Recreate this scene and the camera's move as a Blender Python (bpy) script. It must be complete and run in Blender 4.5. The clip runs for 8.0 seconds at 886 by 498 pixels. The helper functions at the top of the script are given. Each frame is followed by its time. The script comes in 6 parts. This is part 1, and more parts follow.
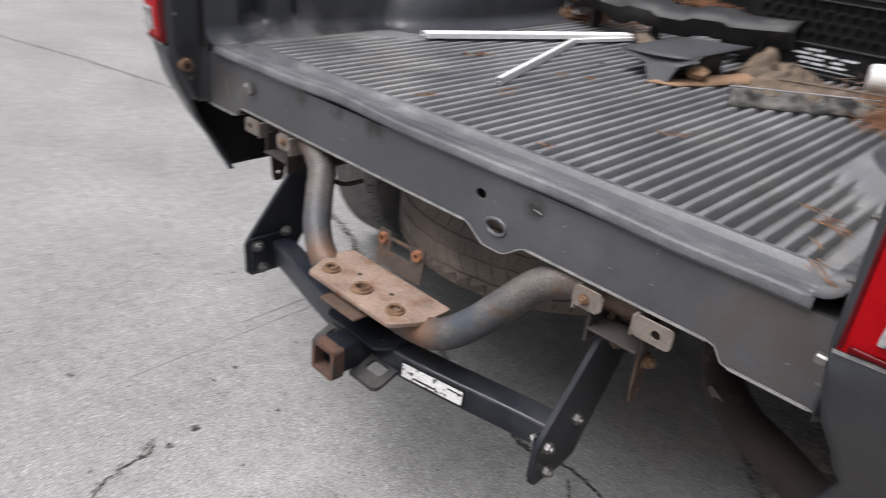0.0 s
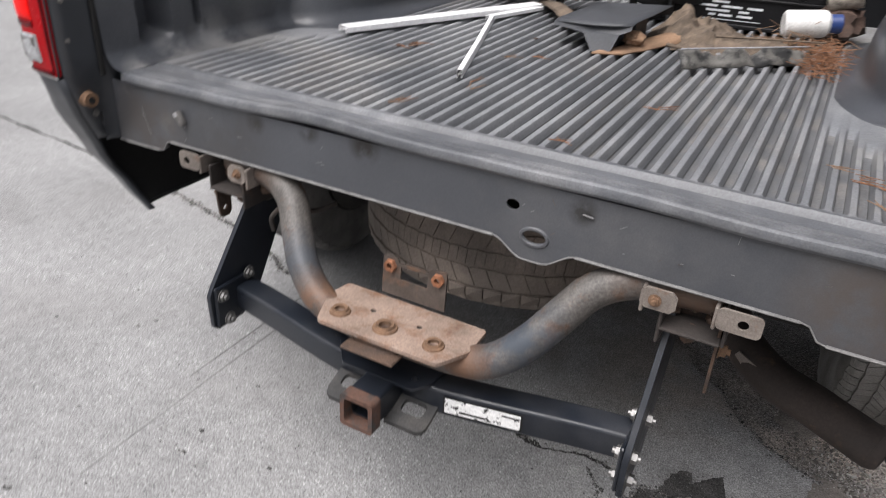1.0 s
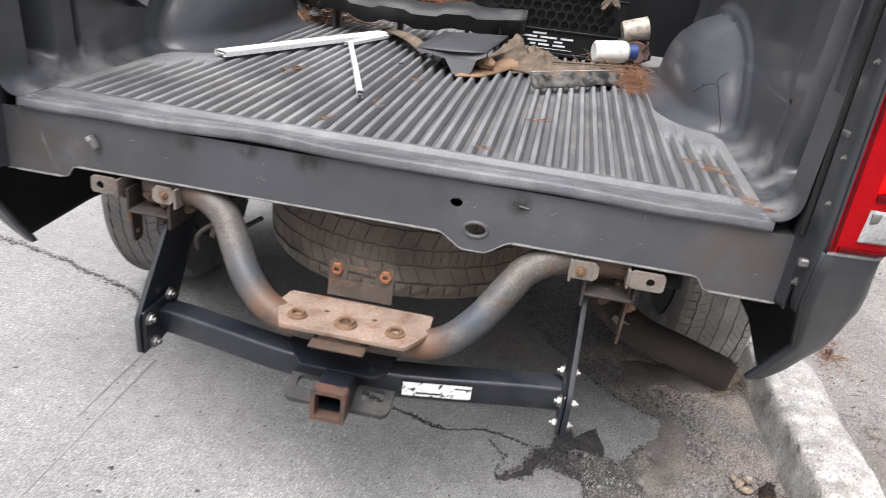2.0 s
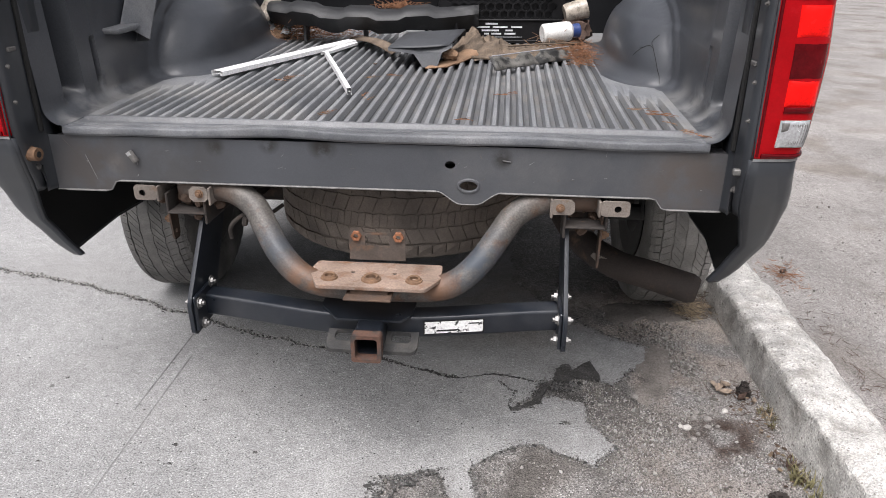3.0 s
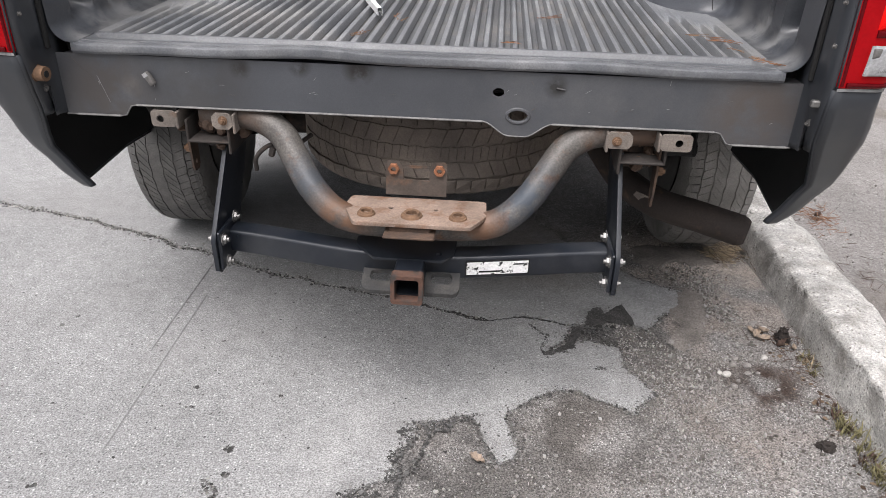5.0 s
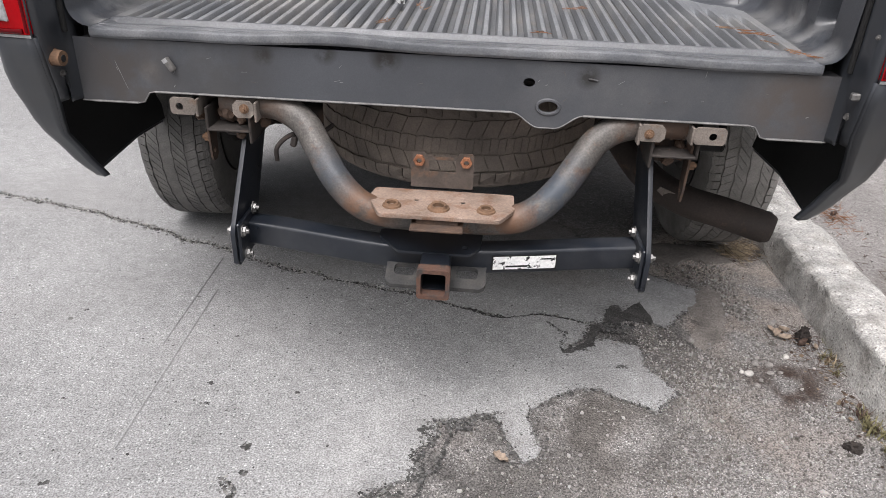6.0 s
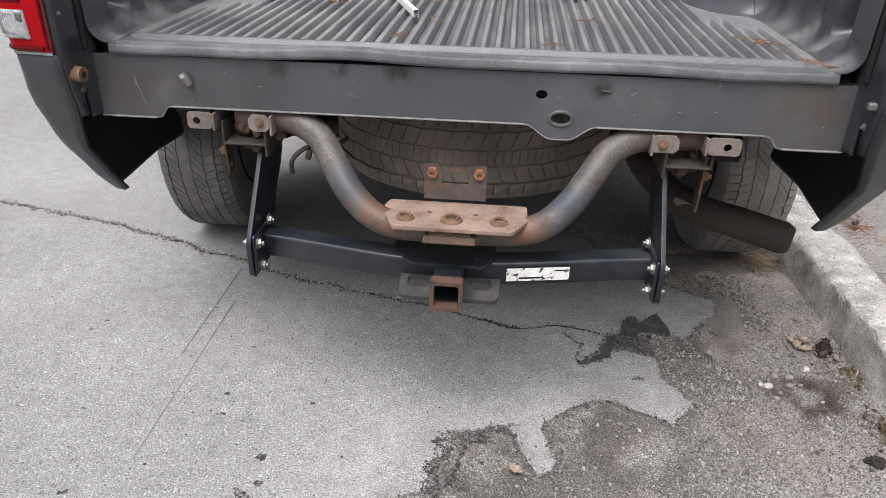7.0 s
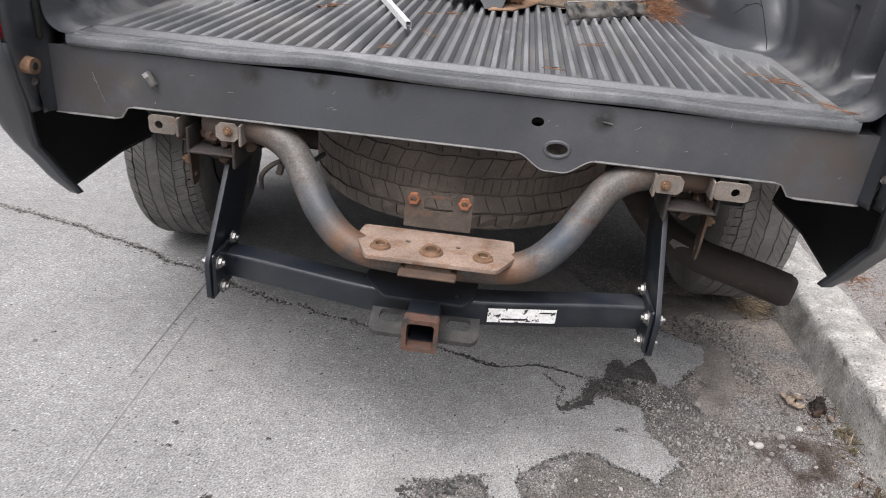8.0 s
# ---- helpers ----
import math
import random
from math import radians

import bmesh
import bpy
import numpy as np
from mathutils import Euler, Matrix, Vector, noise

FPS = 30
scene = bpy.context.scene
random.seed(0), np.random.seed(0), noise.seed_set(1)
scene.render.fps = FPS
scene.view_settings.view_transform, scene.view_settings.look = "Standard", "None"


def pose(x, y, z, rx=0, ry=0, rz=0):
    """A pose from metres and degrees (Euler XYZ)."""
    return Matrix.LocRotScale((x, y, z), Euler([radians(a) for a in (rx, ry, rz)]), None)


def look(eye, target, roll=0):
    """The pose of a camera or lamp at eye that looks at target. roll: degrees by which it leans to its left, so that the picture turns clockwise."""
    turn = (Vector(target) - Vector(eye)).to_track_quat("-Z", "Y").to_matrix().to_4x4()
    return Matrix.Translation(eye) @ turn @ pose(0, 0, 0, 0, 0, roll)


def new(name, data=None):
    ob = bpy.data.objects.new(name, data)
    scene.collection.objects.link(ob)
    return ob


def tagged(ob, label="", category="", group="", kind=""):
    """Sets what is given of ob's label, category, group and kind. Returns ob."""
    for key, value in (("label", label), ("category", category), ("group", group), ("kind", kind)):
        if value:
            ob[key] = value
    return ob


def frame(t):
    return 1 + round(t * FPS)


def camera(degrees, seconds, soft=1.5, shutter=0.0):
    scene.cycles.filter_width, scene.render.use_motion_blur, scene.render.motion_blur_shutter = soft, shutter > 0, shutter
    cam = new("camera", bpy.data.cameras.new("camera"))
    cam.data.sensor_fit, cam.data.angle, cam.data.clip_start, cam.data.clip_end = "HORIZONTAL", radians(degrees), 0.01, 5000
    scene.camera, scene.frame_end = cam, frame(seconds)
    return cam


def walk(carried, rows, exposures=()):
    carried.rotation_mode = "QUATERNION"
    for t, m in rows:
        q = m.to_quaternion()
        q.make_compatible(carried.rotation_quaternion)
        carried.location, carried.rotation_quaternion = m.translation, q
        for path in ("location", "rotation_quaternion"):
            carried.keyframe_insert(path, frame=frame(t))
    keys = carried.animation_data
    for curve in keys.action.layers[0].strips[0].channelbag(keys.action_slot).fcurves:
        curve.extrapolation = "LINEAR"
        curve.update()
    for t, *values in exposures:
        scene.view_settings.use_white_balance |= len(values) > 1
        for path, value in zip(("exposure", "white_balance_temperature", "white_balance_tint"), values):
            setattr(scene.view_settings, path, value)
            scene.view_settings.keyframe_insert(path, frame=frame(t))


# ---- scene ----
cam = camera(63.6, 8.0, soft=0.75, shutter=0.3)
PATH = [
    (0, (0.904, -0.996, 1.332), (-0.146, 0.322, 0.455), 7.37),
    (0.1, (0.858, -1.058, 1.333), (-0.051, 0.362, 0.459), 9.82),
    (0.2, (0.830, -1.100, 1.324), (-0.001, 0.341, 0.407), 13.63),
    (0.3, (0.767, -1.142, 1.359), (-0.002, 0.306, 0.399), 12.02),
    (0.4, (0.783, -1.173, 1.312), (-0.003, 0.268, 0.356), 14.30),
    (0.5, (0.719, -1.167, 1.330), (0.089, 0.324, 0.336), 15.91),
    (0.6, (0.711, -1.147, 1.322), (0.038, 0.321, 0.320), 13.40),
    (0.7, (0.646, -1.103, 1.345), (-0.028, 0.359, 0.336), 8.78),
    (0.8, (0.625, -1.080, 1.312), (-0.062, 0.399, 0.336), 6.44),
    (0.9, (0.578, -1.070, 1.308), (-0.117, 0.428, 0.368), 6.62),
    (1, (0.535, -1.060, 1.328), (-0.148, 0.461, 0.419), 4.08),
    (1.1, (0.520, -1.064, 1.327), (-0.148, 0.493, 0.467), 4.03),
    (1.2, (0.495, -1.050, 1.325), (-0.115, 0.550, 0.501), 4.24),
    (1.3, (0.472, -1.061, 1.324), (-0.116, 0.577, 0.561), 3.10),
    (1.4, (0.440, -1.090, 1.318), (-0.030, 0.614, 0.619), 4.63),
    (1.5, (0.400, -1.153, 1.318), (0.050, 0.593, 0.657), 5.90),
    (1.6, (0.365, -1.189, 1.326), (0.114, 0.547, 0.595), 5.98),
    (1.7, (0.333, -1.225, 1.321), (0.131, 0.506, 0.564), 6.26),
    (1.8, (0.296, -1.256, 1.316), (0.163, 0.473, 0.542), 7.42),
    (1.9, (0.275, -1.284, 1.316), (0.169, 0.444, 0.534), 8.49),
    (2, (0.262, -1.327, 1.321), (0.143, 0.397, 0.532), 8.15),
    (2.1, (0.274, -1.364, 1.315), (0.115, 0.355, 0.520), 7.43),
    (2.2, (0.289, -1.409, 1.307), (0.123, 0.308, 0.512), 6.61),
    (3.3, (0.122, -1.660, 1.318), (0.099, 0.083, 0.562), 0.70),
    (3.5, (0.067, -1.667, 1.289), (0.088, 0.051, 0.478), 2.70),
    (4, (0.096, -1.605, 1.279), (-0.021, 0.083, 0.415), 1.20),
    (4.5, (0.121, -1.548, 1.253), (0.057, 0.124, 0.352), 0.90),
    (4.7, (0.113, -1.542, 1.257), (0.077, 0.130, 0.356), 1.70),
    (6, (0.014, -1.506, 1.219), (0.023, 0.166, 0.317), 3.40),
    (6.5, (0.016, -1.506, 1.223), (0.003, 0.173, 0.333), 3.00),
    (7, (0.030, -1.507, 1.226), (-0.017, 0.175, 0.344), 2.40),
    (7.5, (0.082, -1.479, 1.223), (-0.024, 0.207, 0.354), 3.90),
    (8, (0.035, -1.367, 1.200), (0.027, 0.334, 0.354), 6.60),
]
walk(cam, [(t, look(eye, target, roll)) for t, eye, target, roll in PATH], exposures=[(0.0, 0.88, 6450, 13), (0.5, 0.95, 6450, 13), (1.2, 1.02, 6450, 13), (1.6, 1.32, 6450, 13), (2.1, 1.36, 6450, 13), (3.4, 1.0, 6450, 13), (8.0, 1.0, 6450, 13)])

# ---- world and light: an overcast day ----
world = bpy.data.worlds.new("sky")
scene.world = world
world.use_nodes = True
wn, wl = world.node_tree.nodes, world.node_tree.links
sky = wn.new("ShaderNodeTexSky")
sky.sky_type, sky.sun_disc = "NISHITA", False
sky.sun_elevation, sky.sun_rotation = radians(64), radians(200)
sky.air_density, sky.dust_density = 1.0, 6.0
grey = wn.new("ShaderNodeHueSaturation")
grey.inputs["Saturation"].default_value = 0.22
wl.new(sky.outputs[0], grey.inputs["Color"])
wl.new(grey.outputs[0], wn["Background"].inputs[0])
wn["Background"].inputs[1].default_value = 0.075
sun_data = bpy.data.lights.new("sun", "SUN")
sun_data.energy, sun_data.angle, sun_data.color = 1.7, radians(45), (1.0, 0.98, 0.96)
sun = new("sun", sun_data)
sun.rotation_euler = (radians(26), 0, radians(-20))


# ---- materials ----
def material(name, base, rough=0.6, metal=0.0, vary=(6.0, 0.25), grain=(180.0, 0.15), bump=(300.0, 0.15),
             mix=None, mix2=None, coat=0.0, spec=0.5, patches=()):
    """A surface with broad and fine variation, up to two worn layers (colour, scale, amount, edge, roughness) and fine relief."""
    m = bpy.data.materials.new(name)
    m.use_nodes = True
    n, l = m.node_tree.nodes, m.node_tree.links
    b = n["Principled BSDF"]
    b.inputs["Metallic"].default_value = metal
    b.inputs["Specular IOR Level"].default_value = spec
    b.inputs["Coat Weight"].default_value = coat
    b.inputs["Coat Roughness"].default_value = 0.15
    co = n.new("ShaderNodeTexCoord")

    def cloud(scale, detail=5.0):
        t = n.new("ShaderNodeTexNoise")
        t.inputs["Scale"].default_value, t.inputs["Detail"].default_value = scale, detail
        t.inputs["Roughness"].default_value = 0.62
        l.new(co.outputs["Object"], t.inputs["Vector"])
        return t.outputs["Fac"]

    def ramp(value, low, high, to_low, to_high):
        r = n.new("ShaderNodeMapRange")
        r.inputs[1].default_value, r.inputs[2].default_value = low, high
        r.inputs[3].default_value, r.inputs[4].default_value = to_low, to_high
        l.new(value, r.inputs[0])
        return r.outputs[0]

    def times(a, c):
        k = n.new("ShaderNodeMath")
        k.operation = "MULTIPLY"
        l.new(a, k.inputs[0]), l.new(c, k.inputs[1])
        return k.outputs[0]

    wide, fine = cloud(vary[0]), cloud(grain[0], 2.0)
    level = times(ramp(wide, 0.3, 0.7, 1 - vary[1], 1 + vary[1]), ramp(fine, 0.3, 0.7, 1 - grain[1], 1 + grain[1]))
    tint = n.new("ShaderNodeMix")
    tint.data_type, tint.blend_type = "RGBA", "MULTIPLY"
    tint.inputs["Factor"].default_value = 1.0
    tint.inputs["A"].default_value = (*base, 1)
    l.new(level, tint.inputs["B"])
    colour, gloss = tint.outputs["Result"], ramp(wide, 0.3, 0.7, rough - 0.08, rough + 0.08)
    for layer in (mix, mix2):
        if layer:
            other, scale, amount, edge, other_rough = layer
            mask = ramp(cloud(scale, 8.0), 1 - amount - edge, 1 - amount + edge, 0.0, 1.0)
            k = n.new("ShaderNodeMix")
            k.data_type = "RGBA"
            l.new(mask, k.inputs["Factor"]), l.new(colour, k.inputs["A"])
            tone = n.new("ShaderNodeMix")
            tone.data_type, tone.blend_type = "RGBA", "MULTIPLY"
            tone.inputs["Factor"].default_value = 1.0
            tone.inputs["A"].default_value = (*other, 1)
            l.new(level, tone.inputs["B"])
            l.new(tone.outputs["Result"], k.inputs["B"])
            colour = k.outputs["Result"]
            g = n.new("ShaderNodeMix")
            l.new(mask, g.inputs[0]), l.new(gloss, g.inputs[2])
            g.inputs[3].default_value = other_rough
            gloss = g.outputs[0]
    for other, centre, reach, amount in patches:
        near = n.new("ShaderNodeVectorMath")
        near.operation = "DISTANCE"
        near.inputs[1].default_value = centre
        l.new(co.outputs["Object"], near.inputs[0])
        mask = times(ramp(near.outputs["Value"], reach, reach * 0.35, 0.0, amount), ramp(cloud(4.0 / reach ** 0.5, 7.0), 0.36, 0.52, 0.0, 1.0))
        k = n.new("ShaderNodeMix")
        k.data_type = "RGBA"
        l.new(mask, k.inputs["Factor"]), l.new(colour, k.inputs["A"])
        k.inputs["B"].default_value = (*other, 1)
        colour = k.outputs["Result"]
    l.new(colour, b.inputs["Base Color"])
    l.new(gloss, b.inputs["Roughness"])
    if bump:
        k = n.new("ShaderNodeBump")
        k.inputs["Strength"].default_value, k.inputs["Distance"].default_value = bump[1], 0.002
        l.new(cloud(bump[0], 3.0), k.inputs["Height"])
        l.new(k.outputs[0], b.inputs["Normal"])
    return m


def stony(name, base, stone, dark, size, share, rough=0.9, vary=(2.0, 0.15), relief=0.5, dirt=None, patches=(), grain=0.34):
    """Concrete or asphalt: a binder with scattered lighter and darker grains of a given size, and dusty areas."""
    m = bpy.data.materials.new(name)
    m.use_nodes = True
    n, l = m.node_tree.nodes, m.node_tree.links
    b = n["Principled BSDF"]
    b.inputs["Roughness"].default_value = rough
    b.inputs["Specular IOR Level"].default_value = 0.3
    co = n.new("ShaderNodeTexCoord")

    def tex(kind, scale, detail=None):
        t = n.new(kind)
        t.inputs["Scale"].default_value = scale
        if detail is not None:
            t.inputs["Detail"].default_value = detail
        l.new(co.outputs["Object"], t.inputs["Vector"])
        return t

    def ramp(value, low, high, to_low=0.0, to_high=1.0):
        r = n.new("ShaderNodeMapRange")
        r.inputs[1].default_value, r.inputs[2].default_value = low, high
        r.inputs[3].default_value, r.inputs[4].default_value = to_low, to_high
        l.new(value, r.inputs[0])
        return r.outputs[0]

    def blend(fac, a, c, way="MIX"):
        k = n.new("ShaderNodeMix")
        k.data_type, k.blend_type = "RGBA", way
        if way == "MULTIPLY":
            k.inputs["Factor"].default_value = 1.0
        else:
            l.new(fac, k.inputs["Factor"])
        for value, at in ((a, "A"), (c, "B")):
            if isinstance(value, tuple):
                k.inputs[at].default_value = (*value, 1)
            else:
                l.new(value, k.inputs[at])
        return k.outputs["Result"]

    cells = tex("ShaderNodeTexVoronoi", 1.0 / size)
    tiny = tex("ShaderNodeTexNoise", 230.0, 2.0)
    pick = n.new("ShaderNodeSeparateColor")
    l.new(cells.outputs["Color"], pick.inputs[0])
    light = ramp(pick.outputs[0], 1 - share, 1 - share + 0.03)
    deep = ramp(pick.outputs[1], 1 - share * 0.8, 1 - share * 0.8 + 0.03)
    inside = ramp(cells.outputs["Distance"], 0.5, 0.35)

    def both(a, c):
        k = n.new("ShaderNodeMath")
        k.operation = "MULTIPLY"
        l.new(a, k.inputs[0]), l.new(c, k.inputs[1])
        return k.outputs[0]

    colour = blend(both(light, inside), base, stone)
    colour = blend(both(deep, inside), colour, dark)
    if dirt:
        colour = blend(ramp(tex("ShaderNodeTexNoise", dirt[1], 6.0).outputs["Fac"], 1 - dirt[2] - 0.08, 1 - dirt[2] + 0.08), colour, dirt[0])
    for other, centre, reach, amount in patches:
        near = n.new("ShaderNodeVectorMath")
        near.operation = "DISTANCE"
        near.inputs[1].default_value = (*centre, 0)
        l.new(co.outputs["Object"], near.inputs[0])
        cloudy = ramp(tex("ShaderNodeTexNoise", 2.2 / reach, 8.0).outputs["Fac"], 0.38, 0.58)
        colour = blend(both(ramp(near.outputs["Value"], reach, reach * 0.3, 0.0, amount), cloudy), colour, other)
    broad = ramp(tex("ShaderNodeTexNoise", vary[0], 5.0).outputs["Fac"], 0.3, 0.7, 1 - vary[1], 1 + vary[1])
    close = ramp(tex("ShaderNodeTexNoise", 22.0, 6.0).outputs["Fac"], 0.3, 0.7, 0.89, 1.11)
    colour = blend(None, blend(None, colour, broad, "MULTIPLY"), close, "MULTIPLY")
    colour = blend(None, colour, ramp(tex("ShaderNodeTexNoise", 85.0, 3.0).outputs["Fac"], 0.34, 0.66, 0.88, 1.12), "MULTIPLY")
    colour = blend(None, colour, ramp(tiny.outputs["Fac"], 0.36, 0.64, 1 - grain, 1 + grain), "MULTIPLY")
    l.new(colour, b.inputs["Base Color"])
    k = n.new("ShaderNodeBump")
    k.inputs["Strength"].default_value, k.inputs["Distance"].default_value = relief, size * 0.35
    high = n.new("ShaderNodeMath")
    high.operation = "ADD"
    l.new(inside, high.inputs[0])
    l.new(tex("ShaderNodeTexNoise", 140.0, 4.0).outputs["Fac"], high.inputs[1])
    l.new(high.outputs[0], k.inputs["Height"])
    l.new(k.outputs[0], b.inputs["Normal"])
    return m


# Patches past y 0.9 paint dirt and truck shade into the slab.
M_SLAB = stony("worn_concrete", (0.266, 0.266, 0.265), (0.43, 0.43, 0.425), (0.16, 0.16, 0.16), 0.0060, 0.16, vary=(1.3, 0.15), relief=0.28, grain=0.35,
               dirt=((0.262, 0.260, 0.258), 1.7, 0.42),
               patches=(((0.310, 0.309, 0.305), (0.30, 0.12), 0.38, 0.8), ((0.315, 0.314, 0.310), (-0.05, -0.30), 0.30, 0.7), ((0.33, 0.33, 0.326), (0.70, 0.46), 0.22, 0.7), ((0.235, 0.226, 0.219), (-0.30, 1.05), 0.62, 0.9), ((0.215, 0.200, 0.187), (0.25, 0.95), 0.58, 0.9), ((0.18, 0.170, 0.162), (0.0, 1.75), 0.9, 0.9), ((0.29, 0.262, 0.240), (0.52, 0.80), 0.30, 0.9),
                        ((0.235, 0.232, 0.229), (0.23, -0.19), 0.13, 0.95), ((0.25, 0.247, 0.244), (0.60, 0.10), 0.16, 0.9), ((0.20, 0.197, 0.195), (0.47, 0.03), 0.10, 0.8), ((0.19, 0.187, 0.185), (0.0, -0.17), 0.10, 0.8), ((0.16, 0.158, 0.156), (0.58, 0.40), 0.10, 0.9), ((0.22, 0.216, 0.212), (0.84, 0.50), 0.09, 0.8), ((0.20, 0.197, 0.195), (-0.10, -0.42), 0.12, 0.7)))
# The palest patch is dust, brightened to lift the truck's deep shade there.
M_ASPHALT = stony("broken_asphalt", (0.192, 0.183, 0.176), (0.47, 0.46, 0.45), (0.095, 0.088, 0.083), 0.0034, 0.36, vary=(3.0, 0.22), relief=0.65, grain=0.52,
                  dirt=((0.180, 0.162, 0.150), 3.1, 0.38),
                  patches=(((0.24, 0.212, 0.190), (0.87, 0.33), 0.22, 1.0), ((0.050, 0.034, 0.027), (1.00, 0.085), 0.19, 1.0), ((0.086, 0.079, 0.073), (0.42, -0.14), 0.34, 1.0), ((0.070, 0.067, 0.064), (0.62, 0.26), 0.24, 1.0), ((0.078, 0.074, 0.071), (0.08, -0.30), 0.32, 1.0), ((0.105, 0.098, 0.092), (0.62, 0.02), 0.20, 0.9), ((0.12, 0.112, 0.105), (0.28, -0.42), 0.26, 0.9), ((0.085, 0.081, 0.077), (0.80, 0.36), 0.14, 0.8),
                           ((0.265, 0.228, 0.200), (1.05, 0.62), 0.36, 0.9), ((0.40, 0.352, 0.312), (0.90, 0.83), 0.36, 1.0), ((0.115, 0.104, 0.096), (0.78, 0.10), 0.20, 0.7), ((0.26, 0.235, 0.215), (0.80, -0.02), 0.16, 0.7), ((0.17, 0.15, 0.135), (0.82, -0.12), 0.20, 0.7)))
M_WALK = stony("gravelly_verge", (0.27, 0.255, 0.245), (0.40, 0.385, 0.37), (0.14, 0.125, 0.115), 0.007, 0.2, vary=(1.6, 0.2), relief=0.7,
               dirt=((0.20, 0.18, 0.163), 2.2, 0.42))
M_KERB = stony("old_kerb_concrete", (0.50, 0.488, 0.465), (0.64, 0.63, 0.61), (0.24, 0.225, 0.205), 0.008, 0.14, vary=(14.0, 0.24), relief=0.7, grain=0.24,
               dirt=((0.38, 0.362, 0.338), 13.0, 0.42))
M_DUST = stony("settled_dust", (0.190, 0.172, 0.157), (0.25, 0.232, 0.212), (0.13, 0.116, 0.105), 0.004, 0.10, vary=(9.0, 0.22), relief=0.25, grain=0.25)
M_CRACK = stony("crack_shade", (0.042, 0.041, 0.040), (0.16, 0.155, 0.15), (0.018, 0.018, 0.018), 0.005, 0.14, vary=(20, 0.3), relief=0.9, grain=0.5)

M_STAIN = stony("tar_skin", (0.060, 0.058, 0.056), (0.15, 0.147, 0.143), (0.025, 0.025, 0.025), 0.004, 0.12, rough=0.75, vary=(16, 0.3), relief=0.5, grain=0.4)


def by_island(name, low, high, rough=0.9):
    """Loose bits, each of its own shade between two colours."""
    m = bpy.data.materials.new(name)
    m.use_nodes = True
    n, l = m.node_tree.nodes, m.node_tree.links
    b = n["Principled BSDF"]
    b.inputs["Roughness"].default_value, b.inputs["Specular IOR Level"].default_value = rough, 0.3
    geo = n.new("ShaderNodeNewGeometry")
    k = n.new("ShaderNodeMix")
    k.data_type = "RGBA"
    curve = n.new("ShaderNodeMath")
    curve.operation = "POWER"
    curve.inputs[1].default_value = 1.7
    l.new(geo.outputs["Random Per Island"], curve.inputs[0])
    l.new(curve.outputs[0], k.inputs["Factor"])
    k.inputs["A"].default_value, k.inputs["B"].default_value = (*low, 1), (*high, 1)
    speck = n.new("ShaderNodeTexNoise")
    speck.inputs["Scale"].default_value = 500.0
    tone = n.new("ShaderNodeMix")
    tone.data_type, tone.blend_type = "RGBA", "MULTIPLY"
    tone.inputs["Factor"].default_value = 0.6
    l.new(k.outputs["Result"], tone.inputs["A"]), l.new(speck.outputs["Color"], tone.inputs["B"])
    l.new(tone.outputs["Result"], b.inputs["Base Color"])
    return m


M_GRIT = by_island("mixed_grit", (0.14, 0.127, 0.115), (0.62, 0.60, 0.57))
M_CHIP = by_island("tarry_chips", (0.05, 0.049, 0.047), (0.23, 0.225, 0.22))
M_MARGIN = by_island("margin_grit", (0.12, 0.115, 0.11), (0.40, 0.39, 0.375))
M_LITTER = by_island("dry_leaf_bits", (0.06, 0.038, 0.027), (0.34, 0.25, 0.17))
M_SAND = by_island("pale_crumbs", (0.24, 0.235, 0.225), (0.55, 0.54, 0.52))
M_STONE = material("gravel", (0.24, 0.225, 0.21), 0.9, vary=(30, 0.55), grain=(300, 0.3), bump=(220, 0.4))
M_CLOD = material("dark_clod", (0.030, 0.024, 0.021), 0.95, vary=(40, 0.4), grain=(300, 0.3), bump=(160, 0.8))
M_RIDGE = material("pale_joint_edge", (0.30, 0.30, 0.297), 0.9, vary=(30, 0.2), grain=(300, 0.3), bump=(300, 0.4))
M_PALE = material("pale_pebble", (0.50, 0.48, 0.45), 0.8, vary=(60, 0.2))
M_PAINT = material("charcoal_paint", (0.038, 0.042, 0.049), 0.36, 0.15, vary=(3, 0.12), grain=(600, 0.08), bump=(700, 0.03), coat=0.25,
                   mix=((0.078, 0.078, 0.079), 5.0, 0.33, 0.14, 0.75), mix2=((0.10, 0.095, 0.088), 38.0, 0.22, 0.03, 0.8))
M_SILL = material("dusty_charcoal_paint", (0.065, 0.069, 0.078), 0.40, 0.1, vary=(2.5, 0.18), grain=(500, 0.10), bump=(600, 0.03), coat=0.12,
                  mix=((0.118, 0.118, 0.121), 3.2, 0.34, 0.16, 0.7), mix2=((0.02, 0.018, 0.017), 11.0, 0.235, 0.03, 0.6),
                  patches=(((0.080, 0.060, 0.048), (0.72, 0, 0.80), 0.13, 0.6), ((0.018, 0.016, 0.015), (-0.405, 0, 0.850), 0.028, 1.0), ((0.018, 0.016, 0.015), (-0.14, 0, 0.858), 0.04, 1.0), ((0.018, 0.016, 0.015), (-0.27, 0, 0.862), 0.03, 0.9), ((0.16, 0.15, 0.14), (-0.66, 0, 0.80), 0.03, 0.5), ((0.060, 0.050, 0.044), (-0.72, 0, 0.78), 0.14, 0.7), ((0.050, 0.048, 0.048), (-0.50, 0, 0.80), 0.16, 0.6), ((0.02, 0.018, 0.016), (0.29, 0, 0.84), 0.03, 0.8)))
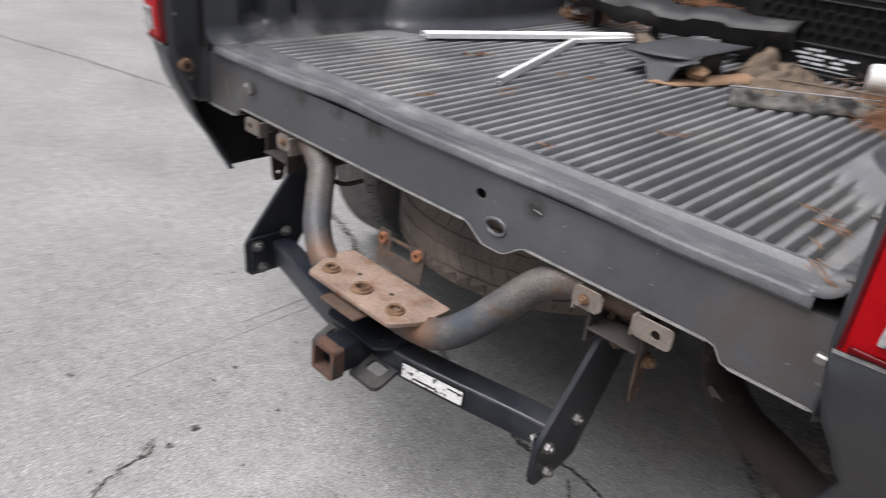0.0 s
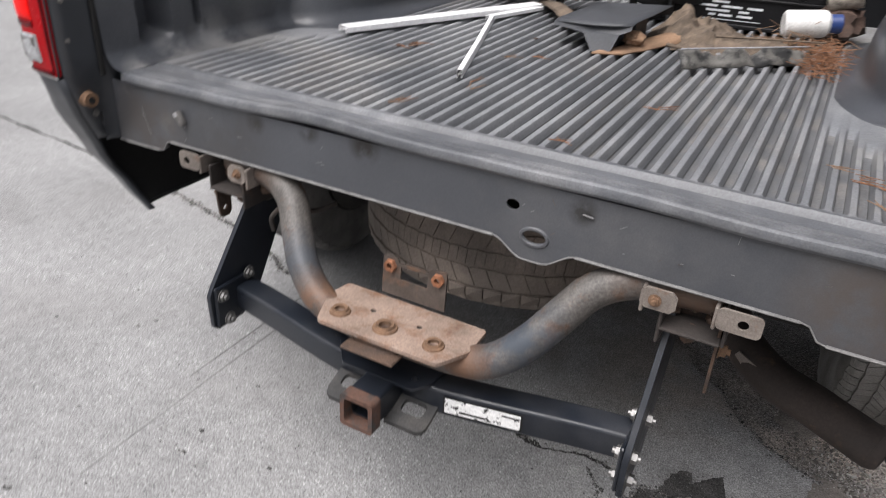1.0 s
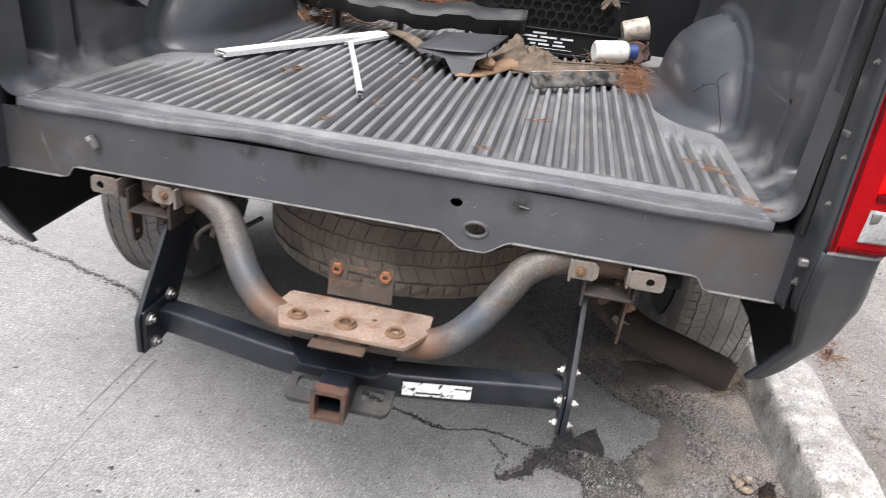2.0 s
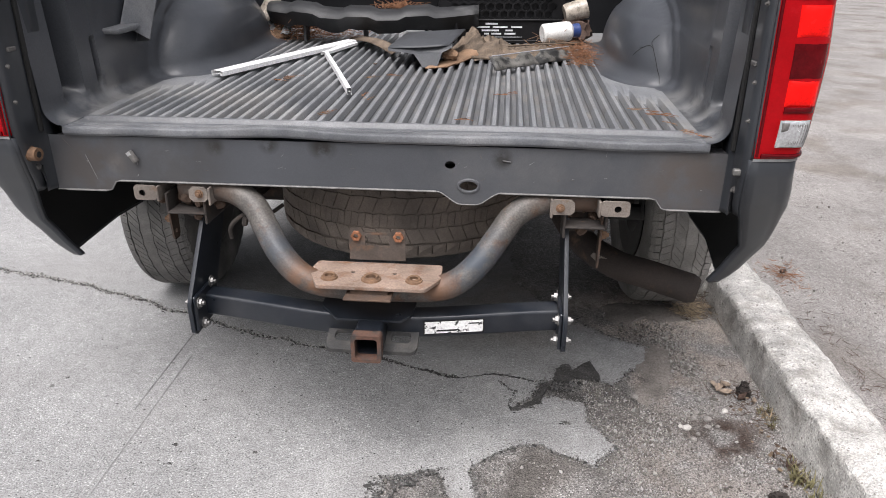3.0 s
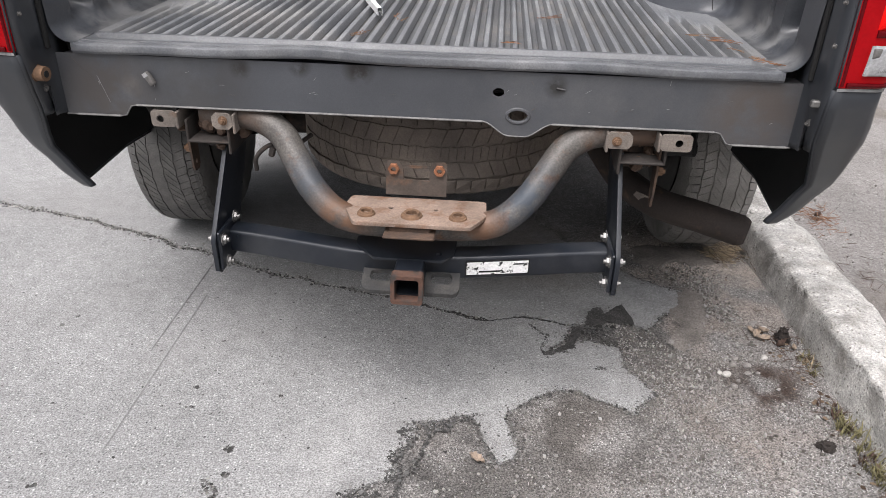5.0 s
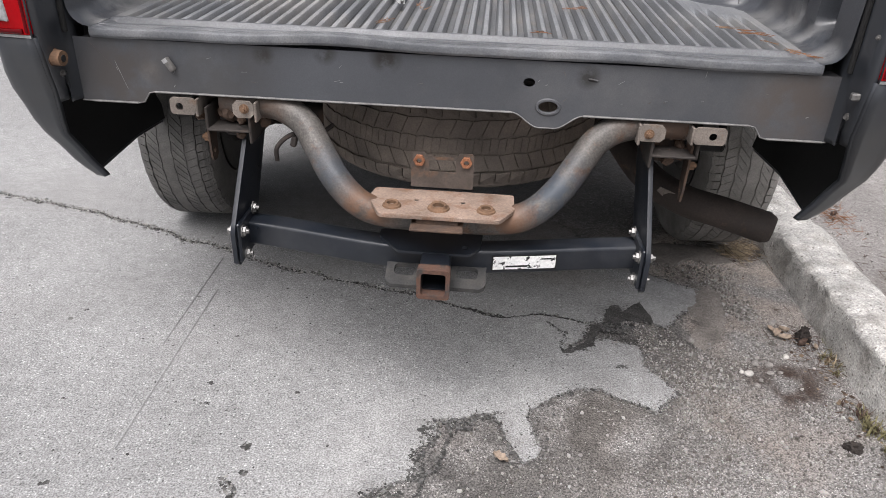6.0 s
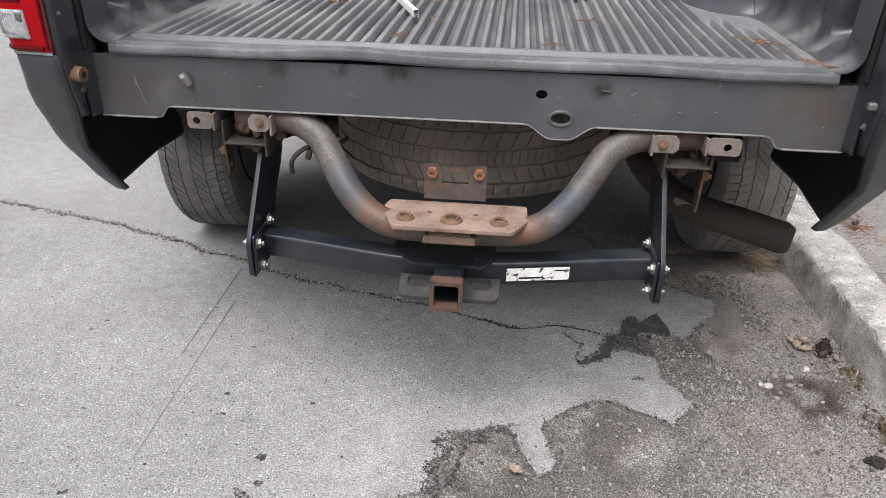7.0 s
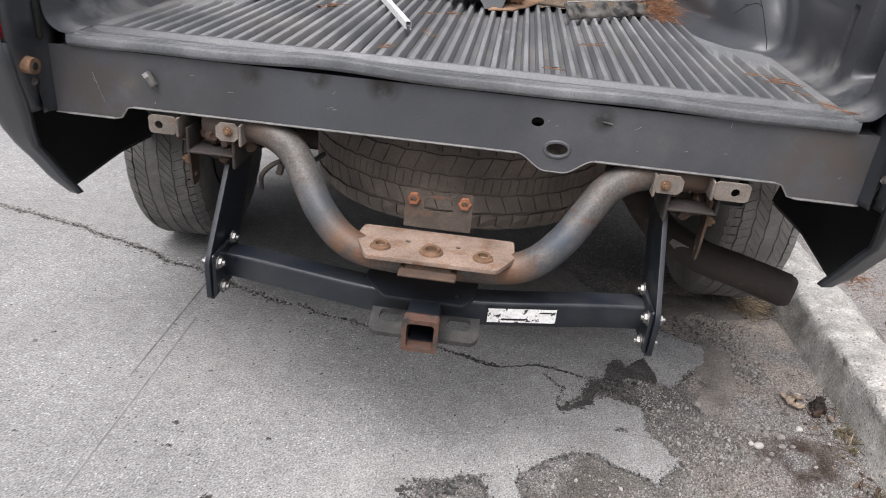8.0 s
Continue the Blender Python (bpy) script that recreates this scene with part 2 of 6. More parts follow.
M_UNDER = material("black_coat_and_shade", (0.012, 0.012, 0.012), 0.9, vary=(9, 0.3), bump=(200, 0.3))
M_LINER = material("worn_black_plastic", (0.158, 0.164, 0.174), 0.40, vary=(3, 0.16), grain=(260, 0.2), bump=(420, 0.15),
                   mix=((0.262, 0.266, 0.272), 4.0, 0.45, 0.14, 0.6), mix2=((0.17, 0.152, 0.134), 2.1, 0.34, 0.12, 0.85),
                   patches=(((0.34, 0.335, 0.325), (-0.40, 0.40, 0.03), 0.12, 0.55), ((0.30, 0.295, 0.285), (0.35, 0.55, 0.03), 0.14, 0.4), ((0.24, 0.236, 0.23), (0.10, 0.02, 0.025), 0.12, 0.5), ((0.24, 0.236, 0.23), (-0.30, 0.05, 0.025), 0.14, 0.5), ((0.25, 0.246, 0.24), (-0.74, 0.10, 0.03), 0.13, 0.75), ((0.25, 0.246, 0.24), (0.74, 0.10, 0.03), 0.13, 0.7), ((0.28, 0.275, 0.265), (0.70, 0.40, 0.03), 0.14, 0.6), ((0.30, 0.295, 0.28), (-0.70, 0.40, 0.03), 0.14, 0.6)))
M_GROOVE = material("shaded_groove_plastic", (0.105, 0.108, 0.113), 0.55, vary=(5, 0.3), grain=(260, 0.2), bump=(420, 0.15), mix=((0.19, 0.178, 0.164), 9.0, 0.40, 0.12, 0.85))
M_LIP = material("scuffed_and_sheen_plastic", (0.095, 0.100, 0.109), 0.42, vary=(5, 0.3), grain=(260, 0.2), bump=(420, 0.15),
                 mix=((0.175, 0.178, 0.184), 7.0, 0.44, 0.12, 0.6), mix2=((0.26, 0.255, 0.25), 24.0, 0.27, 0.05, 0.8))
M_WALL = material("black_liner_wall", (0.038, 0.042, 0.050), 0.40, vary=(3, 0.2), grain=(260, 0.15), bump=(420, 0.12),
                  mix=((0.078, 0.081, 0.089), 2.6, 0.40, 0.22, 0.38), coat=0.22, spec=0.6,
                  patches=(((0.26, 0.257, 0.252), (0.764, 0.05, 0.028), 0.055, 0.75), ((0.25, 0.247, 0.242), (0.768, 0.17, 0.032), 0.065, 0.75),
                           ((0.24, 0.237, 0.232), (0.765, 0.3, 0.036), 0.08, 0.75), ((0.2, 0.197, 0.192), (0.75, 0.44, 0.036), 0.09, 0.7),
                           ((0.26, 0.257, 0.252), (-0.764, 0.05, 0.028), 0.055, 0.75), ((0.25, 0.247, 0.242), (-0.768, 0.17, 0.032), 0.08, 0.75),
                           ((0.24, 0.237, 0.232), (-0.765, 0.3, 0.036), 0.1, 0.75), ((0.2, 0.197, 0.192), (-0.75, 0.44, 0.036), 0.09, 0.7)))
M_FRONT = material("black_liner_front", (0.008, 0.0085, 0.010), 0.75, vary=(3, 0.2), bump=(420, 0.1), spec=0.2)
M_RUST = material("rusted_steel", (0.095, 0.06, 0.042), 0.85, 0.1, vary=(14, 0.35), grain=(300, 0.25), bump=(220, 0.4),
                  mix=((0.06, 0.045, 0.038), 22, 0.42, 0.1, 0.85))
M_EAR = material("rusty_grey_bracket", (0.20, 0.172, 0.150), 0.75, 0.2, vary=(20, 0.3), grain=(300, 0.2), bump=(260, 0.25), mix=((0.17, 0.095, 0.06), 34, 0.32, 0.1, 0.85))
M_THIN = material("grey_thin_bracket", (0.088, 0.072, 0.062), 0.6, 0.3, vary=(20, 0.3), bump=(260, 0.2), mix=((0.17, 0.10, 0.065), 24, 0.36, 0.1, 0.85))
M_PLATE = material("surface_rusted_plate", (0.262, 0.192, 0.152), 0.8, 0.1, vary=(12, 0.3), grain=(260, 0.2), bump=(260, 0.25),
                   mix=((0.19, 0.10, 0.06), 26, 0.40, 0.1, 0.85), mix2=((0.40, 0.34, 0.29), 40, 0.3, 0.06, 0.7))
M_ORANGE = material("orange_rust", (0.24, 0.10, 0.05), 0.9, vary=(60, 0.4), bump=(300, 0.4))
M_NUT = material("brown_rust_nut", (0.17, 0.10, 0.06), 0.85, 0.1, vary=(60, 0.35), bump=(300, 0.4))
M_TUBE = material("dusty_grey_tube", (0.100, 0.092, 0.085), 0.55, 0.15, vary=(16, 0.4), grain=(200, 0.3), bump=(180, 0.35),
                  mix=((0.085, 0.09, 0.10), 8.0, 0.34, 0.05, 0.45), mix2=((0.13, 0.082, 0.058), 22, 0.38, 0.06, 0.85),
                  patches=(((0.055, 0.065, 0.08), (0.24, -0.06, 0.60), 0.11, 1.0), ((0.06, 0.07, 0.085), (-0.25, -0.05, 0.60), 0.09, 0.9), ((0.16, 0.085, 0.05), (-0.17, -0.10, 0.545), 0.09, 0.9), ((0.16, 0.085, 0.05), (0.14, -0.10, 0.54), 0.07, 0.9), ((0.10, 0.062, 0.043), (-0.46, 0.04, 0.73), 0.13, 0.95), ((0.10, 0.062, 0.043), (0.46, 0.04, 0.73), 0.13, 0.95)))
M_FRAME = material("dirty_frame_steel", (0.036, 0.030, 0.027), 0.88, vary=(9, 0.4), bump=(200, 0.4),
                   mix=((0.085, 0.052, 0.037), 14, 0.38, 0.1, 0.9))
M_HITCH = material("black_powder_coat", (0.012, 0.015, 0.021), 0.33, vary=(6, 0.3), grain=(500, 0.15), bump=(500, 0.12),
                   mix=((0.034, 0.036, 0.041), 5.5, 0.40, 0.10, 0.6), mix2=((0.085, 0.080, 0.075), 48, 0.27, 0.03, 0.9))
M_LOOP = material("dust_caked_black_steel", (0.030, 0.030, 0.030), 0.75, vary=(14, 0.4), grain=(300, 0.25), bump=(300, 0.3), mix=((0.064, 0.060, 0.056), 24, 0.44, 0.10, 0.9))
M_MOUTH = material("rusty_receiver_mouth", (0.115, 0.060, 0.042), 0.85, vary=(30, 0.4), bump=(220, 0.4),
                   mix=((0.035, 0.03, 0.028), 30, 0.46, 0.08, 0.6))
M_ZINC = material("bright_zinc", (0.22, 0.216, 0.21), 0.45, 0.7, vary=(40, 0.2), bump=(400, 0.1))
M_RUBBER = material("dusty_tyre_rubber", (0.098, 0.095, 0.092), 0.86, vary=(8, 0.25), grain=(240, 0.18), bump=(300, 0.25),
                    mix=((0.19, 0.182, 0.172), 6, 0.45, 0.14, 0.92))
M_SPARE = material("dirty_spare_rubber", (0.115, 0.097, 0.083), 0.88, vary=(8, 0.25), grain=(240, 0.18), bump=(300, 0.25),
                   mix=((0.20, 0.165, 0.138), 6, 0.50, 0.14, 0.93))
M_RUBBER_DRY = material("mud_dusted_rubber", (0.18, 0.172, 0.160), 0.9, vary=(8, 0.25), grain=(240, 0.18), bump=(300, 0.25),
                        mix=((0.27, 0.26, 0.245), 7, 0.45, 0.14, 0.92))
M_RIM = material("grimy_rim", (0.09, 0.085, 0.08), 0.6, 0.5, vary=(10, 0.3))
M_EXHAUST = material("brown_exhaust_steel", (0.040, 0.031, 0.027), 0.85, 0.1, vary=(12, 0.3), bump=(240, 0.25),
                     mix=((0.12, 0.075, 0.05), 18, 0.33, 0.1, 0.9))
M_RED = material("red_lens", (0.33, 0.003, 0.006), 0.22, vary=(14, 0.14), grain=(200, 0.08), bump=None, spec=0.12)
M_BRIGHT = material("bright_red_lens", (0.88, 0.008, 0.006), 0.22, vary=(30, 0.14), grain=(240, 0.12), bump=(160, 0.12), spec=0.12)
M_DEEP = material("deep_red_lens", (0.085, 0.002, 0.004), 0.2, vary=(14, 0.35), bump=None, spec=0.15)
M_CLEAR = material("reverse_lens", (0.46, 0.47, 0.48), 0.22, 0.45, vary=(30, 0.15), grain=(160, 0.2), bump=(60, 0.35), coat=0.5)
M_WHITE = material("white_vinyl_trim", (0.86, 0.86, 0.86), 0.45, vary=(12, 0.04), bump=(300, 0.05))
M_CRATE = material("black_crate_plastic", (0.008, 0.008, 0.009), 0.5, vary=(10, 0.2), bump=(300, 0.1), spec=0.25)
M_PRINT = material("white_print", (0.62, 0.64, 0.66), 0.7, vary=(60, 0.2), bump=None)
M_STICKER = material("scuffed_white_label", (0.78, 0.78, 0.77), 0.5, vary=(30, 0.08), bump=None, mix=((0.02, 0.02, 0.02), 62, 0.40, 0.02, 0.5), mix2=((0.03, 0.03, 0.03), 34, 0.40, 0.015, 0.5))
M_GUARD = material("grey_black_plastic", (0.022, 0.023, 0.025), 0.55, vary=(8, 0.25), bump=(300, 0.15), mix=((0.10, 0.10, 0.10), 6, 0.36, 0.12, 0.75))
M_BLOCK = material("slate_grey_plastic", (0.048, 0.051, 0.057), 0.55, vary=(8, 0.2), bump=(300, 0.1))
M_CARD = material("brown_card", (0.25, 0.155, 0.095), 0.85, vary=(14, 0.25), bump=(200, 0.25))
M_BURLAP = material("tan_sacking", (0.125, 0.095, 0.070), 0.95, vary=(22, 0.5), grain=(400, 0.3), bump=(350, 0.6))
M_STRAW = material("dry_straw", (0.34, 0.27, 0.18), 0.85, vary=(50, 0.5), bump=None)
M_NEEDLE = material("orange_needles", (0.23, 0.108, 0.055), 0.85, vary=(40, 0.4), bump=None)
M_LEAF = material("dead_leaf", (0.080, 0.050, 0.038), 0.85, vary=(40, 0.4), bump=(200, 0.3))
M_TAN = material("pale_dry_leaf", (0.31, 0.245, 0.19), 0.9, vary=(60, 0.4), bump=(200, 0.4))
M_STRIP = material("grey_blotched_strip", (0.12, 0.115, 0.105), 0.6, vary=(20, 0.3), bump=(200, 0.3), mix=((0.02, 0.02, 0.02), 22, 0.48, 0.05, 0.6))
M_BOTTLE = material("white_bottle_plastic", (0.76, 0.76, 0.74), 0.35, vary=(14, 0.08), bump=(120, 0.05))
M_BLUE = material("blue_cap", (0.02, 0.045, 0.16), 0.4, vary=(14, 0.1), bump=None)
M_JAR = material("clouded_jar", (0.34, 0.30, 0.25), 0.3, vary=(40, 0.5), bump=(120, 0.3))
M_WOOD = material("yellow_wood", (0.55, 0.36, 0.12), 0.6, vary=(20, 0.2), bump=(150, 0.2))
M_CLOTH = material("grey_cloth", (0.055, 0.055, 0.06), 0.95, vary=(20, 0.3), bump=(400, 0.4))
M_PALECLOTH = material("pale_cloth", (0.33, 0.33, 0.35), 0.9, vary=(20, 0.2), bump=(400, 0.4))
M_GRASS = material("dry_weed", (0.15, 0.135, 0.065), 0.85, vary=(60, 0.5), bump=None)
M_EDGE = material("worn_edge", (0.16, 0.158, 0.155), 0.7, vary=(30, 0.4), bump=(300, 0.3))
M_SEAM = material("dusty_seam_and_glint", (0.27, 0.27, 0.27), 0.7, vary=(30, 0.3), bump=(300, 0.3))
M_HOSE = material("grey_loom", (0.11, 0.105, 0.10), 0.7, vary=(30, 0.3), bump=(300, 0.3))


# ---- building tools ----
def finish(name, bm, mat, parent=None, label="", angle=35.0):
    bmesh.ops.recalc_face_normals(bm, faces=bm.faces)
    me = bpy.data.meshes.new(name)
    bm.to_mesh(me)
    bm.free()
    me.materials.append(mat)
    me.shade_smooth()
    me.set_sharp_from_angle(angle=radians(angle))
    ob = new(name, me)
    if parent:
        ob.parent = parent
    return tagged(ob, label) if label else ob


def part(name, bm, mat, parent, label="", angle=35.0):
    return finish(name, bm, mat, parent, label, angle)


def thing(name, bm, mat, label, category, group="", kind="", angle=35.0):
    return tagged(finish(name, bm, mat, None, "", angle), label, category, group, kind)


def holder(name, place, label, category, group="", parent=None):
    ob = new(name)
    ob.empty_display_size = 0.05
    ob.location = place
    if parent:
        ob.parent = parent
    return tagged(ob, label, category, group)


def box(bm, centre, size, bevel=0.0, turn=None, cuts=1):
    m = Matrix.Translation(centre) @ (turn.to_4x4() if turn else Matrix.Identity(4)) @ Matrix.Diagonal((*size, 1))
    made = bmesh.ops.create_cube(bm, size=1.0, matrix=m)["verts"]
    if bevel:
        edges = list({e for v in made for e in v.link_edges})
        bmesh.ops.bevel(bm, geom=edges, offset=bevel, segments=cuts, profile=0.5, affect="EDGES")
    return bm


def basis(p, q):
    z = (Vector(q) - Vector(p)).normalized()
    x = z.orthogonal().normalized()
    return Matrix((x, z.cross(x), z)).transposed()


def rod(bm, p, q, r0, r1=None, seg=16, caps=True):
    """A round bar from p to q."""
    p, q, r1 = Vector(p), Vector(q), r0 if r1 is None else r1
    turn = basis(p, q)
    rings = []
    for at, r in ((p, r0), (q, r1)):
        rings.append([bm.verts.new(at + turn @ Vector((r * math.cos(a), r * math.sin(a), 0))) for a in [2 * math.pi * k / seg for k in range(seg)]])
    for k in range(seg):
        bm.faces.new((rings[0][k], rings[0][k - 1], rings[1][k - 1], rings[1][k]))
    if caps:
        bm.faces.new(rings[0]), bm.faces.new(rings[1])
    return bm


def smooth_line(points, steps=6):
    """Points along a Catmull-Rom curve through the given ones."""
    p = [Vector(v) for v in points]
    p = [2 * p[0] - p[1]] + p + [2 * p[-1] - p[-2]]
    out = []
    for i in range(1, len(p) - 2):
        a, b, c, d = p[i - 1:i + 3]
        for s in range(steps):
            t = s / steps
            out.append(0.5 * (2 * b + (c - a) * t + (2 * a - 5 * b + 4 * c - d) * t * t + (3 * b - a - 3 * c + d) * t ** 3))
    return out + [p[-2]]


def pipe(bm, line, r, seg=20, wall=0.0):
    """A tube along a line of points; with a wall it is open at both ends."""
    line = [Vector(v) for v in line]
    up = Vector((0.03, 0.2, 1)).normalized()

    def sweep(radius):
        rings = []
        for i, at in enumerate(line):
            along = (line[min(i + 1, len(line) - 1)] - line[max(i - 1, 0)]).normalized()
            side = along.cross(up).normalized()
            top = side.cross(along)
            rings.append([bm.verts.new(at + radius * (math.cos(a) * side + math.sin(a) * top)) for a in [2 * math.pi * k / seg for k in range(seg)]])
        for one, two in zip(rings, rings[1:]):
            for k in range(seg):
                bm.faces.new((one[k - 1], one[k], two[k], two[k - 1]))
        return rings

    outer = sweep(r)
    if wall:
        inner = sweep(r - wall)
        for end in (0, -1):
            for k in range(seg):
                bm.faces.new((outer[end][k - 1], outer[end][k], inner[end][k], inner[end][k - 1]))
    else:
        bm.faces.new(outer[0]), bm.faces.new(outer[-1])
    return bm


def sheet(bm, rows):
    """A surface through rows of points."""
    grid = [[bm.verts.new(p) for p in row] for row in rows]
    for one, two in zip(grid, grid[1:]):
        for k in range(len(one) - 1):
            bm.faces.new((one[k], one[k + 1], two[k + 1], two[k]))
    return grid


def cut_plate(outline, holes, thick, place, bevel=0.0):
    """A plate with holes from outlines in its own plane, u and v; place maps (u, v, w) to the world."""
    cu = bpy.data.curves.new("outline", "CURVE")
    cu.dimensions, cu.fill_mode, cu.extrude, cu.bevel_depth = "2D", "BOTH", thick / 2, bevel
    for loop in [outline, *holes]:
        s = cu.splines.new("POLY")
        s.points.add(len(loop) - 1)
        for q, (u, v) in zip(s.points, loop):
            q.co = (u, v, 0, 1)
        s.use_cyclic_u = True
    ob = bpy.data.objects.new("outline", cu)
    me = ob.to_mesh()
    bm = bmesh.new()
    bm.from_mesh(me)
    ob.to_mesh_clear()
    bpy.data.objects.remove(ob)
    bpy.data.curves.remove(cu)
    bmesh.ops.remove_doubles(bm, verts=bm.verts, dist=1e-5)
    for v in bm.verts:
        v.co = place(*v.co)
    return bm


def oval(u, v, a, b, seg=20):
    return [(u + a * math.cos(2 * math.pi * k / seg), v + b * math.sin(2 * math.pi * k / seg)) for k in range(seg)]


def rounded(u0, v0, u1, v1, r, seg=4):
    out = []
    for cu, cv, start in ((u1 - r, v1 - r, 0), (u0 + r, v1 - r, 90), (u0 + r, v0 + r, 180), (u1 - r, v0 + r, 270)):
        out += [(cu + r * math.cos(radians(start + 90 * k / seg)), cv + r * math.sin(radians(start + 90 * k / seg))) for k in range(seg + 1)]
    return out


def bolt(bm, at, axis, r=0.011, h=0.009, washer=True):
    """A hexagon head on a washer, standing off a surface along axis."""
    at, axis = Vector(at), Vector(axis).normalized()
    if washer:
        rod(bm, at, at + axis * 0.0025, r * 1.45, seg=18)
        at = at + axis * 0.0025
    rod(bm, at, at + axis * h, r * 1.1, r * 1.05, seg=6)
    rod(bm, at + axis * h, at + axis * (h + 0.006), r * 0.55, seg=10)


def lathe(bm, profile, seg, turn=None, at=(0, 0, 0)):
    """A closed ring from (radius, along) points, turned about z, then turned and moved."""
    m = Matrix.Translation(at) @ (turn.to_4x4() if turn else Matrix.Identity(4))
    rings = [[bm.verts.new(m @ Vector((r * math.cos(a), r * math.sin(a), w))) for r, w in profile] for a in [2 * math.pi * k / seg for k in range(seg)]]
    for i in range(seg):
        one, two = rings[i - 1], rings[i]
        for k in range(len(profile) - 1):
            bm.faces.new((one[k], one[k + 1], two[k + 1], two[k]))


def lump(bm, at, size, rng, sub=2, rough=0.25, turn=None, freq=3.0):
    """A crumpled blob."""
    m = Matrix.Translation(at) @ (turn.to_4x4() if turn else Matrix.Identity(4)) @ Matrix.Diagonal((*size, 1))
    made = bmesh.ops.create_icosphere(bm, subdivisions=sub, radius=1.0)["verts"]
    shift = Vector((rng.uniform(-9, 9), rng.uniform(-9, 9), rng.uniform(-9, 9)))
    for v in made:
        v.co = m @ (v.co * (1 + rough * noise.fractal(v.co * freq + shift, 0.8, 2.0, 3)))


def smoothed(t):
    t = max(0.0, min(1.0, t))
    return t * t * (3 - 2 * t)


def ragged(points, step, amount, seed, far=8.0):
    """A broken edge: the line through points, finely divided and jittered; parts far away stay coarse."""
    out = []
    for a, b in zip(points, points[1:]):
        a, b = Vector((*a, 0)), Vector((*b, 0))
        if a.length > far or b.length > far:
            out.append(a)
            continue
        count = max(1, int((b - a).length / step))
        side = Vector((-(b - a).y, (b - a).x, 0)).normalized()
        for k in range(count):
            t = k / count
            p = a.lerp(b, t)
            wave = noise.fractal(Vector((p.x * 9, p.y * 9, seed)), 0.9, 2.1, 4) + 0.5 * noise.noise(Vector((p.x * 70, p.y * 70, seed)))
            out.append(p + side * amount * wave * (1 if k else 0.5))
    return out + [Vector((*points[-1], 0))]


# ---- ground ----
def sheet_to_horizon():
    bm = bmesh.new()
    xs = [-300, -40, -8, -3, -1.5] + [-0.6 + 0.06 * k for k in range(32)] + [1.4, 3, 8, 40, 300]
    ys = [-300, -40, -8, -3, -1.2] + [-0.9 + 0.06 * k for k in range(40)] + [2.2, 4, 8, 40, 300]
    rows = []
    for y in ys:
        row = []
        for x in xs:
            z = -0.0055
            if abs(x) < 1.5 and abs(y) < 2:
                z += 0.0025 * noise.fractal(Vector((x * 3, y * 3, 4.0)), 0.8, 2.0, 4) - 0.001
                if x > 1.0:
                    z += 0.02 * max(0.0, 1 - abs(y - 0.55) * 1.6) * min(1, (x - 1.0) / 0.2)
            row.append((x, y, z))
        rows.append(row)
    sheet(bm, rows)
    return thing("ground", bm, M_ASPHALT, "crumbling brown-grey asphalt with loose grit beside a kerb", "asphalt", kind="structure")


sheet_to_horizon()

CRACK = [(-60, -0.5), (-8, 0.6), (-4.6, 0.82), (-4.0, 1.0), (-3.1, 1.2), (-2.4, 1.12), (-1.75, 1.02), (-1.57, 0.965), (-1.23, 0.87), (-0.97, 0.767), (-0.90, 0.716), (-0.80, 0.700), (-0.70, 0.650), (-0.57, 0.585), (-0.43, 0.537),
         (-0.30, 0.494), (-0.17, 0.465), (-0.06, 0.440), (0.03, 0.405), (0.13, 0.364), (0.24, 0.334), (0.335, 0.362), (0.42, 0.342), (0.51, 0.332)]
BACK_EDGE = [(0.51, 0.332), (0.53, 0.345), (0.56, 0.40), (0.60, 0.38), (0.66, 0.44), (0.67, 0.36), (0.72, 0.33), (0.84, 0.44), (0.92, 0.47), (0.89, 0.57),
             (0.77, 0.63), (0.56, 0.87), (0.44, 1.05), (0.46, 1.6), (0.5, 8.5)]
FRONT_EDGE = [(0.51, 0.332), (0.47, 0.28), (0.40, 0.18), (0.52, 0.25), (0.61, 0.22), (0.61, 0.15), (0.67, 0.01), (0.60, -0.07), (0.47, 0.02), (0.35, -0.02),
              (0.26, -0.10), (0.27, -0.24), (0.24, -0.27), (0.20, -0.19), (0.17, -0.11), (0.09, -0.13), (0.02, -0.15), (0.03, -0.19), (-0.01, -0.26),
              (-0.01, -0.32), (-0.08, -0.36), (-0.15, -0.44), (-0.18, -0.60), (-0.24, -1.0), (-0.3, -9)]


def slab(name, outline):
    """A slab of worn concrete, its broken edge standing a little over the grit."""
    bm = bmesh.new()
    top = [bm.verts.new((p.x, p.y, 0.0)) for p in outline]
    low = [bm.verts.new((p.x, p.y, -0.03)) for p in outline]
    bm.faces.new(top)
    for k in range(len(top)):
        bm.faces.new((top[k - 1], top[k], low[k], low[k - 1]))
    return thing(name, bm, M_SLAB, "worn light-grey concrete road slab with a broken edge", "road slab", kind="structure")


def gap(p, seed):
    wide = 0.0035 if p.x > 0.22 else 0.0075 if p.x > -0.1 else 0.0036 + 0.003 * smoothed(-p.x / 0.5)
    return wide + 0.010 * max(0.0, noise.noise(Vector((p.x * 9, p.y * 9, seed))) + 0.15) + 0.003 * noise.noise(Vector((p.x * 60, p.y * 60, seed)))


